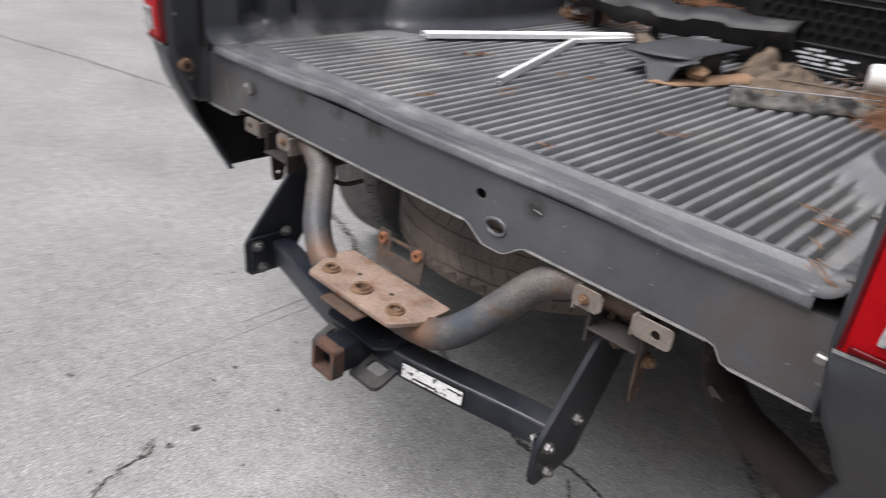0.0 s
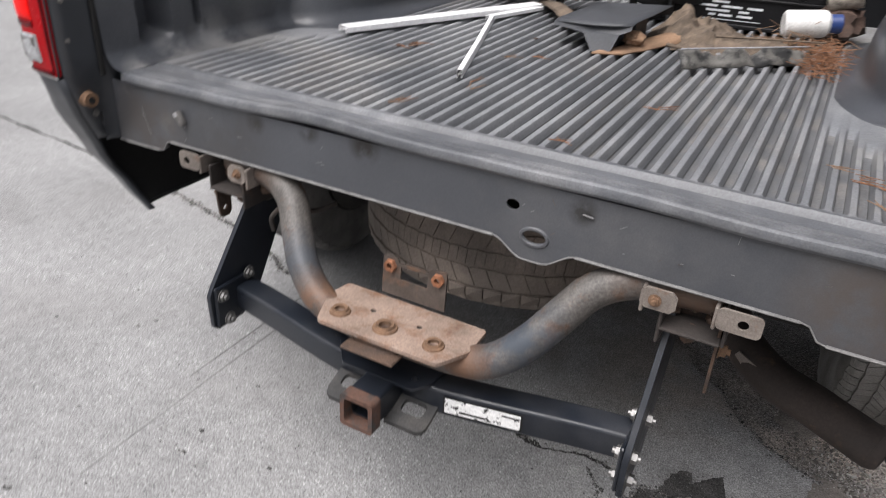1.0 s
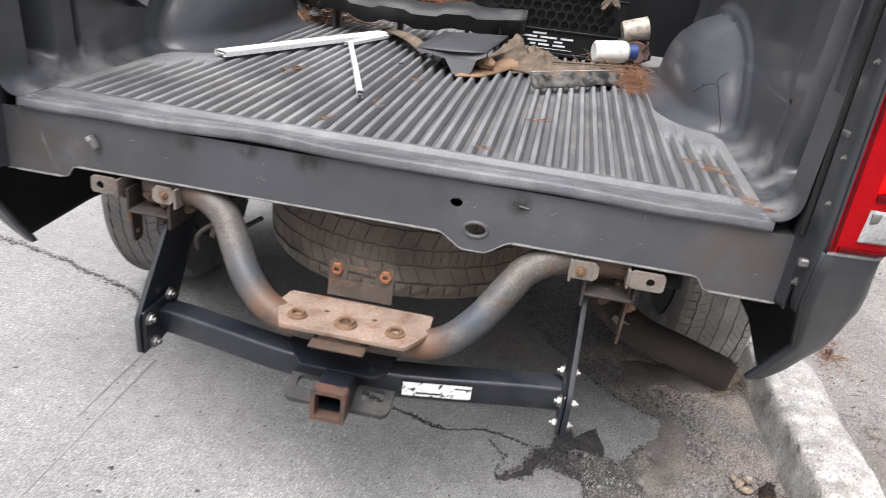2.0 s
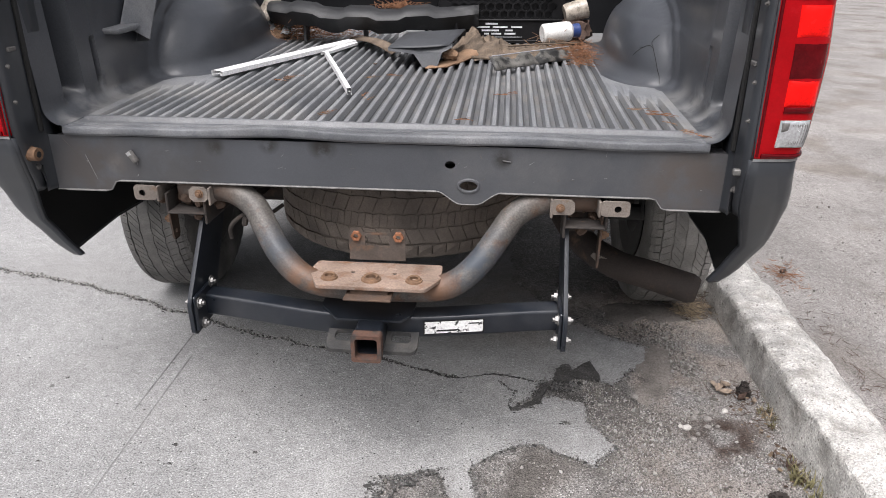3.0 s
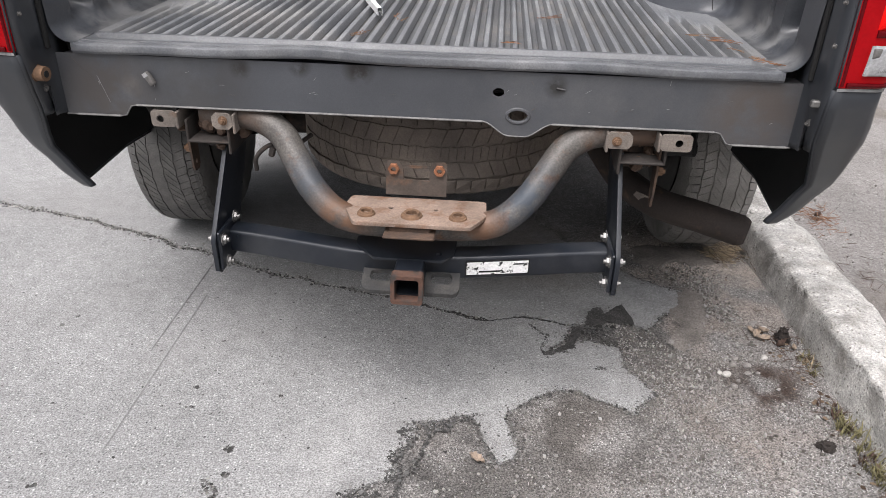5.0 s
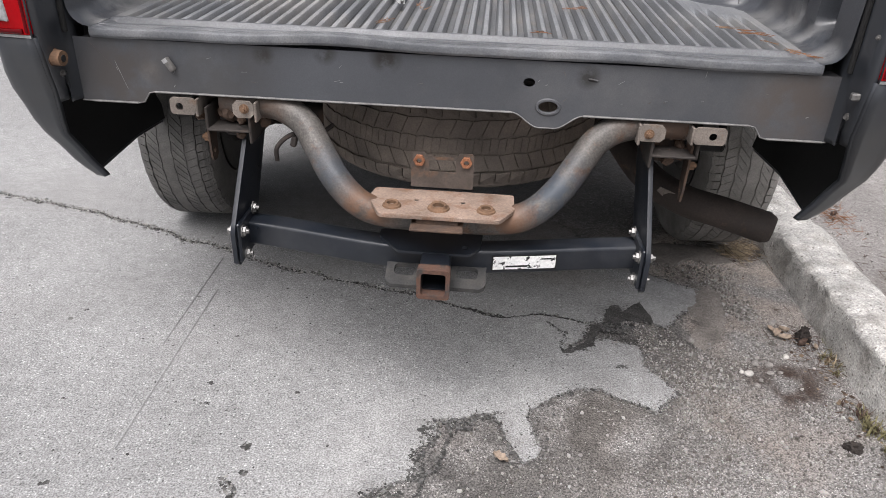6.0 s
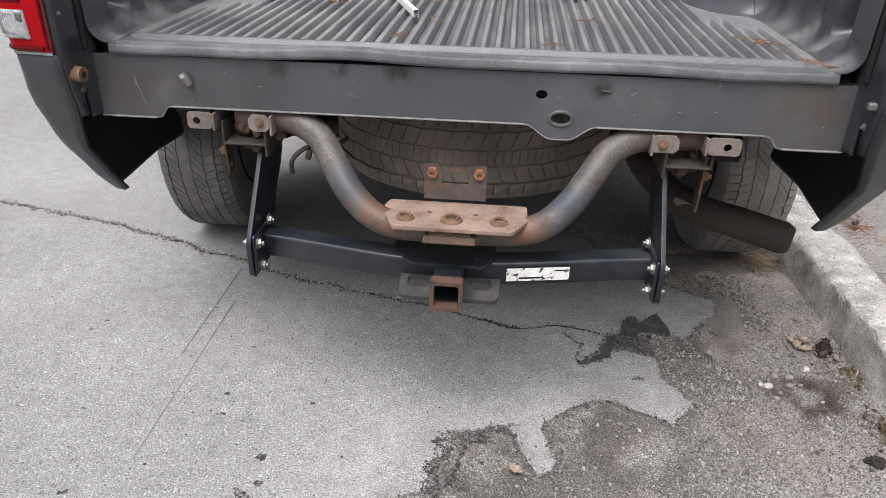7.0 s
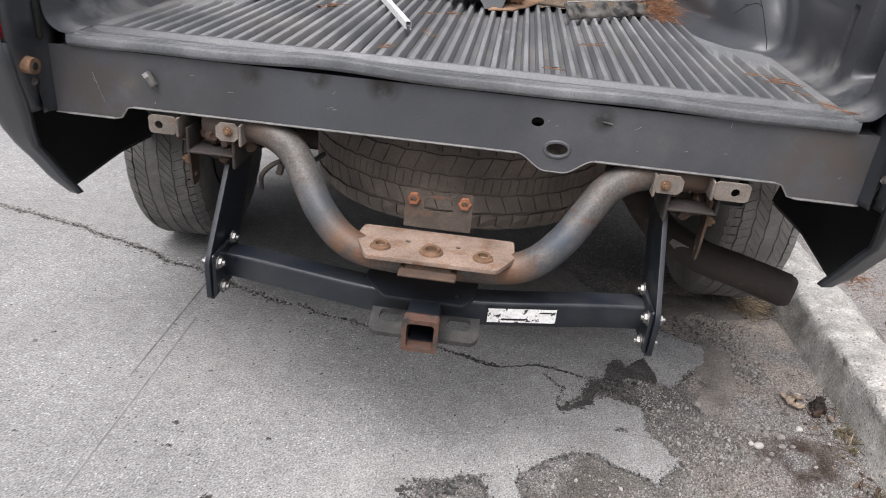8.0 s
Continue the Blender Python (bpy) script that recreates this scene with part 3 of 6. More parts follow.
crack = ragged(CRACK, 0.012, 0.012, 1.0)
north_side = [p + Vector((0.3, 1, 0)).normalized() * gap(p, 2) for p in crack]
south_side = [p - Vector((0.3, 1, 0)).normalized() * gap(p, 3) for p in crack]
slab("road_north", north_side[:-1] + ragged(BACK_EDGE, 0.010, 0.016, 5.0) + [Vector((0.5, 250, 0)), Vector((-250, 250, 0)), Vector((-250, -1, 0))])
split = min(range(len(south_side)), key=lambda i: abs(south_side[i].x + 0.70))
slab("road_west", south_side[:split] + [Vector((-0.70, 0.638, 0)), Vector((-0.69, 0.1, 0)), Vector((-0.69, -9, 0)), Vector((-0.69, -250, 0)), Vector((-250, -250, 0)), Vector((-250, -2, 0))])
slit = ragged([(-0.29, -1.25), (-0.34, -0.62), (-0.375, -0.52), (-0.405, -0.44), (-0.437, -0.368)], 0.012, 0.02, 7.0)
slit_east = [p + Vector((0.0012 + 0.40 * gap(p, 8), 0, 0)) for p in slit[:-1]]
slit_west = [p - Vector((0.0012 + 0.40 * gap(p, 9), 0, 0)) for p in slit[:-1]]
slab("road_middle", south_side[split + 1:-1] + ragged(FRONT_EDGE, 0.010, 0.016, 6.0)[:-1] + [Vector((-0.26, -1.24, 0))] + slit_east + slit[-1:] + slit_west[::-1]
     + [Vector((-0.3, -9, 0)), Vector((-0.3, -250, 0)), Vector((-0.69, -250, 0)), Vector((-0.69, 0.1, 0)), Vector((-0.70, 0.633, 0))])


# Dark strip below the gap stands in for the shade of a deeper crack.
bm = bmesh.new()
sheet(bm, [[p + Vector((0.007, 0.021, -0.0022)), p + Vector((-0.007, -0.021, -0.0022))] for p in crack if -9 < p.x])
thing("crack", bm, M_CRACK, "crack running across the road, its shade laid as a dark strip", "crack", kind="structure")


def kerb_stone():
    bm = bmesh.new()
    ys = [-30, -8, -3, -1.2] + [-0.8 + 0.011 * k for k in range(218)] + [2.0, 3, 8, 30]
    prof = smooth_line([(1.184, 0, -0.03), (1.190, 0, 0.03), (1.200, 0, 0.108), (1.207, 0, 0.129), (1.225, 0, 0.139), (1.27, 0, 0.141), (1.31, 0, 0.142), (1.345, 0, 0.138), (1.372, 0, 0.130), (1.392, 0, 0.112), (1.40, 0, 0.06)], 3)
    rows = []
    for y in ys:
        bend = 0.03 * noise.noise(Vector((y * 0.8, 3.1, 0))) if abs(y) < 3 else 0.0
        row = []
        for k, p in enumerate(prof):
            q = Vector((p.x, y, p.z))
            chip = 0.012 * noise.fractal(q * 11, 0.75, 2.0, 5) + 0.011 * noise.noise(q * 5.0)
            chip -= 0.010 * max(0.0, noise.noise(q * 16 + Vector((3, 1, 7))) - 0.25)
            edge = 1.0 if 7 <= k <= 26 else 0.45
            chip -= 0.05 * math.exp(-((y - 0.955) / 0.012) ** 2)
            out = (Vector((-1, 0, 0)) if k < 8 else Vector((-0.6, 0, 0.8)) if k < 13 else Vector((0, 0, 1)) if k < 24 else Vector((0.7, 0, 0.6)))
            row.append(q + out * (chip * edge * 0.9) + Vector((bend, 0, 0)))
        rows.append(row)
    sheet(bm, rows)
    return thing("kerb", bm, M_KERB, "weathered pale concrete kerb with chipped rounded edges", "kerb", kind="structure", angle=50)


kerb_stone()


def verge():
    bm = bmesh.new()
    xs = [1.37 + 0.05 * k for k in range(24)] + [3, 4.5, 8, 20, 60, 250]
    ys = [-250, -40, -10, -4, -2] + [-1.5 + 0.07 * k for k in range(64)] + [3.5, 5, 8, 20, 60, 250]
    sheet(bm, [[(x, y, 0.108 + (0.02 * noise.fractal(Vector((x * 2, y * 2, 2)), 0.8, 2, 4) if abs(y) < 5 and x < 5 else 0)) for x in xs] for y in ys])
    return thing("pavement", bm, M_WALK, "gritty grey-brown verge behind the kerb", "verge", kind="structure")


verge()


def many_bits(name, spots, mat, label, category):
    """Many small stones or crumbs in one mesh: (x, y, z, radius, flatness) each."""
    rng = random.Random(4)
    ico = bmesh.new()
    bmesh.ops.create_icosphere(ico, subdivisions=1, radius=1.0)
    ico.verts.ensure_lookup_table()
    base = np.array([v.co[:] for v in ico.verts])
    tris = np.array([[v.index for v in f.verts] for f in ico.faces])
    ico.free()
    verts, faces = [], []
    for made, (x, y, z, size, flat) in enumerate(spots):
        q = np.array(Euler((rng.uniform(0, 3) * (flat > 0.4), rng.uniform(0, 3) * (flat > 0.4), rng.uniform(0, 6.28))).to_matrix())
        one = base * (1 + 0.28 * np.array([[rng.uniform(-1, 1)] for _ in base])) * [size * rng.uniform(0.8, 1.6), size, size * flat]
        verts.append(one @ q.T + [x, y, z])
        faces.append(tris + made * len(base))
    me = bpy.data.meshes.new(name)
    me.from_pydata(np.concatenate(verts).tolist(), [], np.concatenate(faces).tolist())
    me.materials.append(mat)
    return tagged(new(name, me), label, category, kind="stuff")


def scatter_grit():
    """Loose grit on the asphalt beside the kerb, and a little on the verge."""
    rng = random.Random(4)
    spots = []
    while len(spots) < 21000:
        pick = rng.random()
        if pick < 0.22:
            x, y = rng.gauss(0.98, 0.11), rng.gauss(0.45, 0.30)
        elif pick < 0.40:
            x, y = rng.gauss(0.69, 0.10), rng.gauss(0.23, 0.13)
        elif pick < 0.90:
            x, y = rng.uniform(0.0, 1.2), rng.uniform(-0.75, 0.12)
        else:
            x, y = rng.uniform(1.42, 2.6), rng.uniform(-0.5, 2.4)
        if 1.20 < x < 1.42 or y < -1.0 or (x < 0.62 and y > -0.02) or (x < 0.28 and y > -0.14) or (0.6 < x < 0.9 and 0.38 < y < 0.62) or x < 0.02 or (x < 0.5 and y > 0.3):
            continue
        if noise.noise(Vector((x * 5, y * 5, 3))) < rng.uniform(-0.9, 0.35):
            continue
        if (math.hypot(x - 0.86, (y - 0.34) * 0.8) < 0.12 or math.hypot(x - 1.0, (y - 0.09) * 1.3) < 0.11) and rng.random() < 0.9:
            continue
        if (math.hypot(x - 0.43, (y + 0.13) * 1.3) < 0.20 or math.hypot(x - 0.10, y + 0.33) < 0.17) and rng.random() < 0.65:
            continue
        big = rng.random() < 0.03
        size = 0.0011 + abs(rng.gauss(0, 0.0011)) + (rng.uniform(0.001, 0.004) if big else 0)
        spots.append((x, y, (0.112 if x > 1.3 else -0.0065) + size * 0.4, size, rng.uniform(0.5, 0.9)))
    for _ in range(1300):
        size = 0.0013 + abs(rng.gauss(0, 0.0015))
        spots.append((min(1.16, rng.gauss(1.02, 0.075)), rng.gauss(0.60, 0.13), -0.005 + size * 0.4, size, rng.uniform(0.5, 0.9)))
    return many_bits("gravel", spots, M_GRIT, "loose grey and brown grit on broken asphalt", "gravel")


scatter_grit()


def spread(rng):
    """A value within one, thinning only near its ends."""
    return rng.uniform(-1, 1) * (1 - 0.35 * rng.random() ** 3)


def crumbs():
    """Tarry chips and pale crumbs along the broken edges and the crack."""
    rng = random.Random(9)
    dark, pale = [], []
    lines = [ragged(BACK_EDGE[:12], 0.010, 0.016, 5.0), ragged(FRONT_EDGE[:-1], 0.010, 0.016, 6.0)]
    for line in lines:
        for p in line:
            for _ in range(5):
                s = 0.0010 + abs(rng.gauss(0, 0.0018))
                dark.append((p.x + rng.gauss(0, 0.0055), p.y + rng.gauss(0, 0.0055), -0.0006, s, 0.22))
            for _ in range(3):
                pale.append((p.x + rng.gauss(0, 0.014), p.y + rng.gauss(0, 0.014), 0.0002, 0.0008 + abs(rng.gauss(0, 0.0010)), 0.4))
    third = ragged([(0.36, 0.325), (0.41, 0.27), (0.385, 0.225), (0.40, 0.18)], 0.005, 0.02, 3.0)
    third += ragged([(0.183, -0.099), (0.165, -0.121), (0.124, -0.133), (0.111, -0.159), (0.07, -0.172), (0.053, -0.23), (0.037, -0.295), (0.008, -0.331), (-0.005, -0.397), (-0.02, -0.52)], 0.004, 0.01, 4.0)
    for p in slit:
        for _ in range(6):
            dark.append((p.x + rng.gauss(0, 0.006), p.y + rng.gauss(0, 0.006), -0.0004, 0.0012 + abs(rng.gauss(0, 0.0020)), 0.25))
            pale.append((p.x + rng.gauss(0, 0.009), p.y + rng.gauss(0, 0.008), -0.0004, 0.0009 + abs(rng.gauss(0, 0.0016)), 0.4))
    for p in third:
        for _ in range(3):
            dark.append((p.x + rng.gauss(0, 0.003), p.y + rng.gauss(0, 0.003), 0.0, 0.0010 + abs(rng.gauss(0, 0.0018)), 0.25))
    for p in crack:
        if -2.2 < p.x < 0.5:
            for _ in range(2):
                dark.append((p.x + rng.gauss(0, 0.006), p.y + rng.gauss(0, 0.007), -0.0004, 0.0010 + abs(rng.gauss(0, 0.0016)), 0.3))
            for _ in range(3 if p.x > -0.05 else 11):
                pale.append((p.x + rng.gauss(0, 0.008), p.y + rng.gauss(0.003, 0.011), -0.0005, 0.0009 + abs(rng.gauss(0, 0.0022)), 0.45))
            if p.x < 0.05:
                for _ in range(5):
                    dark.append((p.x + rng.gauss(0, 0.009), p.y + rng.gauss(-0.002, 0.010), -0.0004, 0.0012 + abs(rng.gauss(0, 0.0020)), 0.25))
    # tar flecks spread over the stains
    for cx, cy, sx, sy, count in ((0.615, 0.385, 0.036, 0.018, 260), (0.655, 0.400, 0.010, 0.028, 110), (0.565, 0.385, 0.010, 0.020, 70), (0.472, 0.245, 0.010, 0.024, 130), (0.430, 0.195, 0.018, 0.008, 70), (0.55, 0.31, 0.050, 0.020, 300),
                                  (0.06, -0.155, 0.040, 0.010, 180), (0.01, -0.20, 0.012, 0.025, 90), (-0.01, -0.30, 0.013, 0.035, 130), (-0.08, -0.40, 0.030, 0.016, 130), (0.545, 0.118, 0.010, 0.006, 40),
                                  (-0.41, -0.268, 0.007, 0.007, 26), (-0.43, -0.39, 0.006, 0.012, 26), (-0.395, -0.35, 0.006, 0.005, 25)):
        for _ in range(count):
            dark.append((cx + sx * 1.5 * spread(rng), cy + sy * 1.5 * spread(rng), -0.0001, 0.0012 + abs(rng.gauss(0, 0.0020)), 0.14))
    # single dark spots and bright grains on the slabs
    for _ in range(420):
        dark.append((rng.uniform(-1.6, 0.4), rng.uniform(-0.6, 0.5), 0.0, 0.0010 + abs(rng.gauss(0, 0.0014)), 0.2))
    for _ in range(1500):
        pale.append((rng.uniform(-1.6, 0.4), rng.uniform(-0.7, 0.7), 0.0, 0.0007 + abs(rng.gauss(0, 0.0008)), 0.3))
    for x, y, s in ((-0.56, -0.05, 0.008), (-0.81, -0.41, 0.008), (-0.33, -0.07, 0.006), (-0.9, -0.14, 0.005), (-0.55, 0.16, 0.005), (-1.02, 0.25, 0.005), (-0.545, -0.13, 0.006), (-0.49, -0.15, 0.004), (-0.58, -0.12, 0.004), (-0.70, -0.06, 0.004)):
        for _ in range(7):
            dark.append((x + rng.gauss(0, s * 0.5), y + rng.gauss(0, s * 0.4), 0.0002, s * rng.uniform(0.3, 0.7), 0.12))
    # worn margins: grit trodden onto the slabs, thinning away from their edges
    worn = []
    for line in lines:
        for p in line:
            if abs(p.y) < 1.1:
                for _ in range(16):
                    reach = abs(rng.gauss(0, 0.016)) + (rng.uniform(0, 0.04) if rng.random() < 0.12 else 0)
                    a = rng.uniform(0, 6.28)
                    worn.append((p.x + reach * math.cos(a), p.y + reach * math.sin(a), -0.0004, 0.0007 + abs(rng.gauss(0, 0.0011)), 0.35))
    many_bits("grit", worn, M_MARGIN, "grey grit trodden along the worn slab edges", "grit")
    many_bits("tar_chips", dark, M_CHIP, "dark tarry chips along the broken slab edges", "chips")
    many_bits("crumbs", pale, M_SAND, "pale crumbs of concrete along cracks", "crumbs")


crumbs()


def tar_stain(outline, seed, lift=0.0):
    """A torn dark skin of old tar over the slab and the grit beside it."""
    bm = bmesh.new()
    ring = ragged(outline + outline[:1], 0.005, 0.010, seed)[:-1]
    top = [bm.verts.new((p.x, p.y, 0.0011 + lift)) for p in ring]
    low = [bm.verts.new((p.x, p.y, -0.012)) for p in ring]
    bm.faces.new(top)
    for k in range(len(top)):
        bm.faces.new((top[k - 1], top[k], low[k], low[k - 1]))
    thing("tar_stain", bm, M_STAIN, "dark damp-looking tar stain on broken concrete", "stain", kind="structure")


tar_stain([(0.530, 0.346), (0.546, 0.385), (0.568, 0.430), (0.598, 0.440), (0.594, 0.400), (0.606, 0.366), (0.562, 0.340)], 11.0)
tar_stain([(0.588, 0.384), (0.623, 0.418), (0.675, 0.470), (0.681, 0.423), (0.686, 0.352), (0.638, 0.356), (0.592, 0.360)], 13.0, 0.0004)
tar_stain([(0.510, 0.334), (0.486, 0.300), (0.474, 0.258), (0.455, 0.222), (0.383, 0.170), (0.400, 0.170), (0.440, 0.192), (0.484, 0.212), (0.484, 0.246), (0.508, 0.290), (0.528, 0.318)], 12.0)


def dust_film(outline, seed):
    """Fine dust washed smooth over the grit."""
    bm = bmesh.new()
    ring = ragged(outline + outline[:1], 0.012, 0.022, seed)[:-1]
    middle = sum(ring, Vector()) / len(ring)
    top = bm.verts.new((middle.x, middle.y, 0.0012))
    rows = [[bm.verts.new((middle.x + (p.x - middle.x) * k, middle.y + (p.y - middle.y) * k, z)) for p in ring] for k, z in ((0.45, 0.0010), (0.8, 0.0002), (1.0, -0.0065))]
    n = len(ring)
    for i in range(n):
        bm.faces.new((top, rows[0][i - 1], rows[0][i]))
        for a, b in zip(rows, rows[1:]):
            bm.faces.new((a[i - 1], b[i - 1], b[i], a[i]))
    thing("dust", bm, M_DUST, "smooth film of grey-brown dust over grit", "dust", kind="structure")


dust_film([(0.88, 0.60), (0.943, 0.597), (0.968, 0.532), (0.936, 0.403), (0.87, 0.267), (0.809, 0.216), (0.786, 0.259), (0.833, 0.359), (0.80, 0.42), (0.86, 0.50)], 21.0)
dust_film([(0.80, 0.89), (0.922, 0.92), (1.013, 0.902), (1.07, 0.93), (1.085, 0.86), (1.12, 0.78), (1.07, 0.765), (0.978, 0.752), (0.932, 0.79), (0.844, 0.74), (0.77, 0.78)], 22.0)


def leaf_litter():
    """Small dry flakes swept along the foot of the kerb."""
    rng = random.Random(12)
    spots = []
    for _ in range(260):
        x, y = 1.168 - abs(rng.gauss(0, 0.045)), rng.choice((rng.gauss(0.28, 0.07), rng.uniform(-0.35, 0.95)))
        spots.append((x, y, -0.004 + rng.uniform(0, 0.006), rng.uniform(0.002, 0.0075), 0.14))
    many_bits("leaf_litter", spots, M_LITTER, "dry brown leaf bits along the kerb", "leaf litter")


leaf_litter()

# two worn parallel lines along the slab joint
for x0, y0, x1, y1, w in ((-0.720, 0.60, -0.740, 0.10, 0.0052), (-0.678, 0.40, -0.703, -0.30, 0.0058)):
    bm = bmesh.new()
    steps = 60
    rows = []
    for k in range(steps + 1):
        t = k / steps
        x, y = x0 + (x1 - x0) * t + 0.0015 * noise.noise(Vector((t * 40, 1, w * 900))), y0 + (y1 - y0) * t
        half = w * (0.75 + 0.5 * noise.noise(Vector((t * 25, 4, w * 500))))
        rows.append([(x - half, y, -0.001), (x - half * 0.4, y, 0.0034), (x + half * 0.2, y, 0.0030), (x + half, y, -0.001)])
    sheet(bm, rows)
    thing("joint_edge", bm, M_RIDGE, "worn pale ridge along the slab joint", "joint", kind="structure")


def pebble(x, y, r, mat, label, z=-0.006):
    rng = random.Random(int(x * 977 + y * 331))
    bm = bmesh.new()
    lump(bm, (x, y, z + r * 0.45), (r * rng.uniform(1.0, 1.4), r, r * 0.7), rng, 2, 0.25, Euler((0, 0, rng.uniform(0, 3))).to_matrix(), 1.6)
    thing("pebble", bm, mat, label, "pebble", "stones by the kerb")


for x, y, r in ((0.905, 0.12, 0.011), (0.888, 0.128, 0.007), (1.045, 0.21, 0.010), (1.10, 0.365, 0.011)):
    pebble(x, y, r, M_PALE, "small whitish pebble on gritty asphalt")
for x, y, r in ((0.94, 0.17, 0.010), (0.98, 0.165, 0.011), (0.91, 0.07, 0.009), (0.97, 0.13, 0.008), (1.02, 0.24, 0.008), (0.78, 0.27, 0.011), (0.55, 0.235, 0.007), (0.955, 0.20, 0.008), (1.00, 0.195, 0.007), (1.0, 0.135, 0.006), (0.93, 0.095, 0.006), (1.075, 0.39, 0.010), (1.03, 0.62, 0.009), (0.98, 0.67, 0.008), (1.06, 0.55, 0.007)):
    pebble(x, y, r, M_STONE, "grey-brown stone on gritty asphalt")
bm = bmesh.new()
for dx, dy, s in ((0, 0, 0.020), (0.014, 0.006, 0.013), (-0.012, 0.004, 0.012), (0.004, -0.012, 0.011)):
    lump(bm, (1.066 + dx, -0.158 + dy, -0.002), (s, s * 0.8, s * 0.7), random.Random(int(s * 1000)), 3, 0.5, None, 2.5)
thing("clod", bm, M_CLOD, "crumbly dark clod on gritty asphalt", "clod")
bm = bmesh.new()
for dx, dy, dz, s in ((0, 0, 0.012, 0.020), (0.010, 0.010, 0.030, 0.015), (-0.004, -0.018, 0.006, 0.014), (0.016, -0.006, 0.018, 0.013), (0.004, 0.020, 0.010, 0.012)):
    lump(bm, (1.125 + dx, 0.30 + dy, dz - 0.006), (s * 0.8, s, s), random.Random(int(s * 1000) + 3), 3, 0.75, None, 3.2)
thing("dirt_clump", bm, M_CLOD, "dark brown clump of dirt against the kerb", "dirt")


def leaf(x, y, z, size, turn, curl, mat=M_LEAF, label="curled dead brown leaf"):
    bm = bmesh.new()
    rows = []
    for i in range(9):
        u = i / 8 - 0.5
        wide = 0.25 * math.cos(u * 2.9) + 0.02 + 0.13 * noise.noise(Vector((u * 13, x * 70, y * 70)))
        rows.append([(u * size, v * wide * size, curl * size * (u * u * 2 + v * v * 1.2) + 0.10 * size * noise.fractal(Vector((u * 6, v * 2.5, x * 50)), 0.9, 2.0, 3)) for v in (-1, -0.6, -0.2, 0, 0.2, 0.6, 1)])
    sheet(bm, rows)
    ob = thing("leaf", bm, mat, label, "leaf", "scattered dead leaves")
    ob.matrix_basis = pose(x, y, z, 8, 0, turn)
    mod = ob.modifiers.new("thickness", "SOLIDIFY")
    mod.thickness = 0.0008


leaf(0.185, -0.262, 0.000, 0.042, -35, 0.18, M_TAN)
leaf(1.060, 0.325, 0.004, 0.045, 60, 0.12, M_TAN, "torn pale tan leaf")
leaf(1.075, 0.300, 0.006, 0.040, 10, 0.15, M_TAN, "torn pale tan leaf")
leaf(1.050, 0.345, 0.003, 0.034, 100, 0.15, M_TAN, "torn pale tan leaf")
leaf(1.085, 0.335, 0.010, 0.030, -30, 0.25, M_TAN, "torn pale tan leaf")
leaf(1.112, 0.268, 0.002, 0.030, 20, 0.5)
leaf(1.145, 0.250, 0.008, 0.024, 80, 0.3, M_TAN)
leaf(1.50, 0.98, 0.118, 0.030, 15, 0.4)


def needles(name, x, y, z, count, spread, length, mat, label, seed, lift=0.02, cat="pine needles"):
    """A loose tangle of thin needles."""
    rng = random.Random(seed)
    bm = bmesh.new()
    for _ in range(count):
        p = Vector((x + rng.gauss(0, spread[0]), y + rng.gauss(0, spread[1]), z + 0.002 + abs(rng.gauss(0, lift))))
        a, b = rng.uniform(0, 6.28), rng.gauss(0, 0.25)
        q = p + length * rng.uniform(0.5, 1) * Vector((math.cos(a), math.sin(a), b))
        q.z = max(q.z, z + 0.001)
        rod(bm, p, q, 0.0011, 0.0006, 4)
    return thing(name, bm, mat, label, cat, kind="stuff")


needles("needles", 1.15, 0.87, 0.008, 200, (0.05, 0.05), 0.06, M_BURLAP, "dry brown needles heaped against the kerb", 3, 0.02)
needles("straw", 1.118, 0.835, 0.0, 240, (0.030, 0.028), 0.05, M_STRAW, "tuft of dry straw at the foot of the kerb", 13, 0.018, "straw")
needles("needles", 1.14, 0.25, 0.0, 80, (0.05, 0.09), 0.05, M_LEAF, "dry brown needles along the kerb", 5, 0.008)
needles("needles", 1.50, 0.97, 0.11, 110, (0.035, 0.07), 0.045, M_NEEDLE, "orange-brown needles on the verge", 6, 0.01)
needles("needles", 1.46, 0.2, 0.11, 90, (0.03, 0.3), 0.05, M_LEAF, "dry brown needles behind the kerb", 8, 0.006)


def weeds(x, y, count, seed, tall, mat=M_GRASS, label="dry yellow-green weeds growing along the kerb"):
    rng = random.Random(seed)
    bm = bmesh.new()
    roots = [(x + rng.gauss(0, 0.016), y + rng.gauss(0, 0.050)) for _ in range(max(3, count // 12))]
    for _ in range(count):
        rx, ry = rng.choice(roots)
        p = Vector((rx + rng.gauss(0, 0.006), ry + rng.gauss(0, 0.008), -0.006))
        a, h = rng.uniform(0, 6.28), tall * rng.uniform(0.3, 1)
        lean = Vector((math.cos(a), math.sin(a), 0)) * h * rng.uniform(0.3, 1.3)
        side = Vector((-math.sin(a), math.cos(a), 0)) * rng.uniform(0.0008, 0.0020)
        sheet(bm, [[p - side, p + side], [p + lean * 0.4 - side + Vector((0, 0, h * 0.7)), p + lean * 0.4 + side + Vector((0, 0, h * 0.7))],
                   [p + lean - side * 0.2 + Vector((0, 0, h)), p + lean + side * 0.2 + Vector((0, 0, h))]])
    return thing("weeds", bm, mat, label, "weeds", kind="stuff")


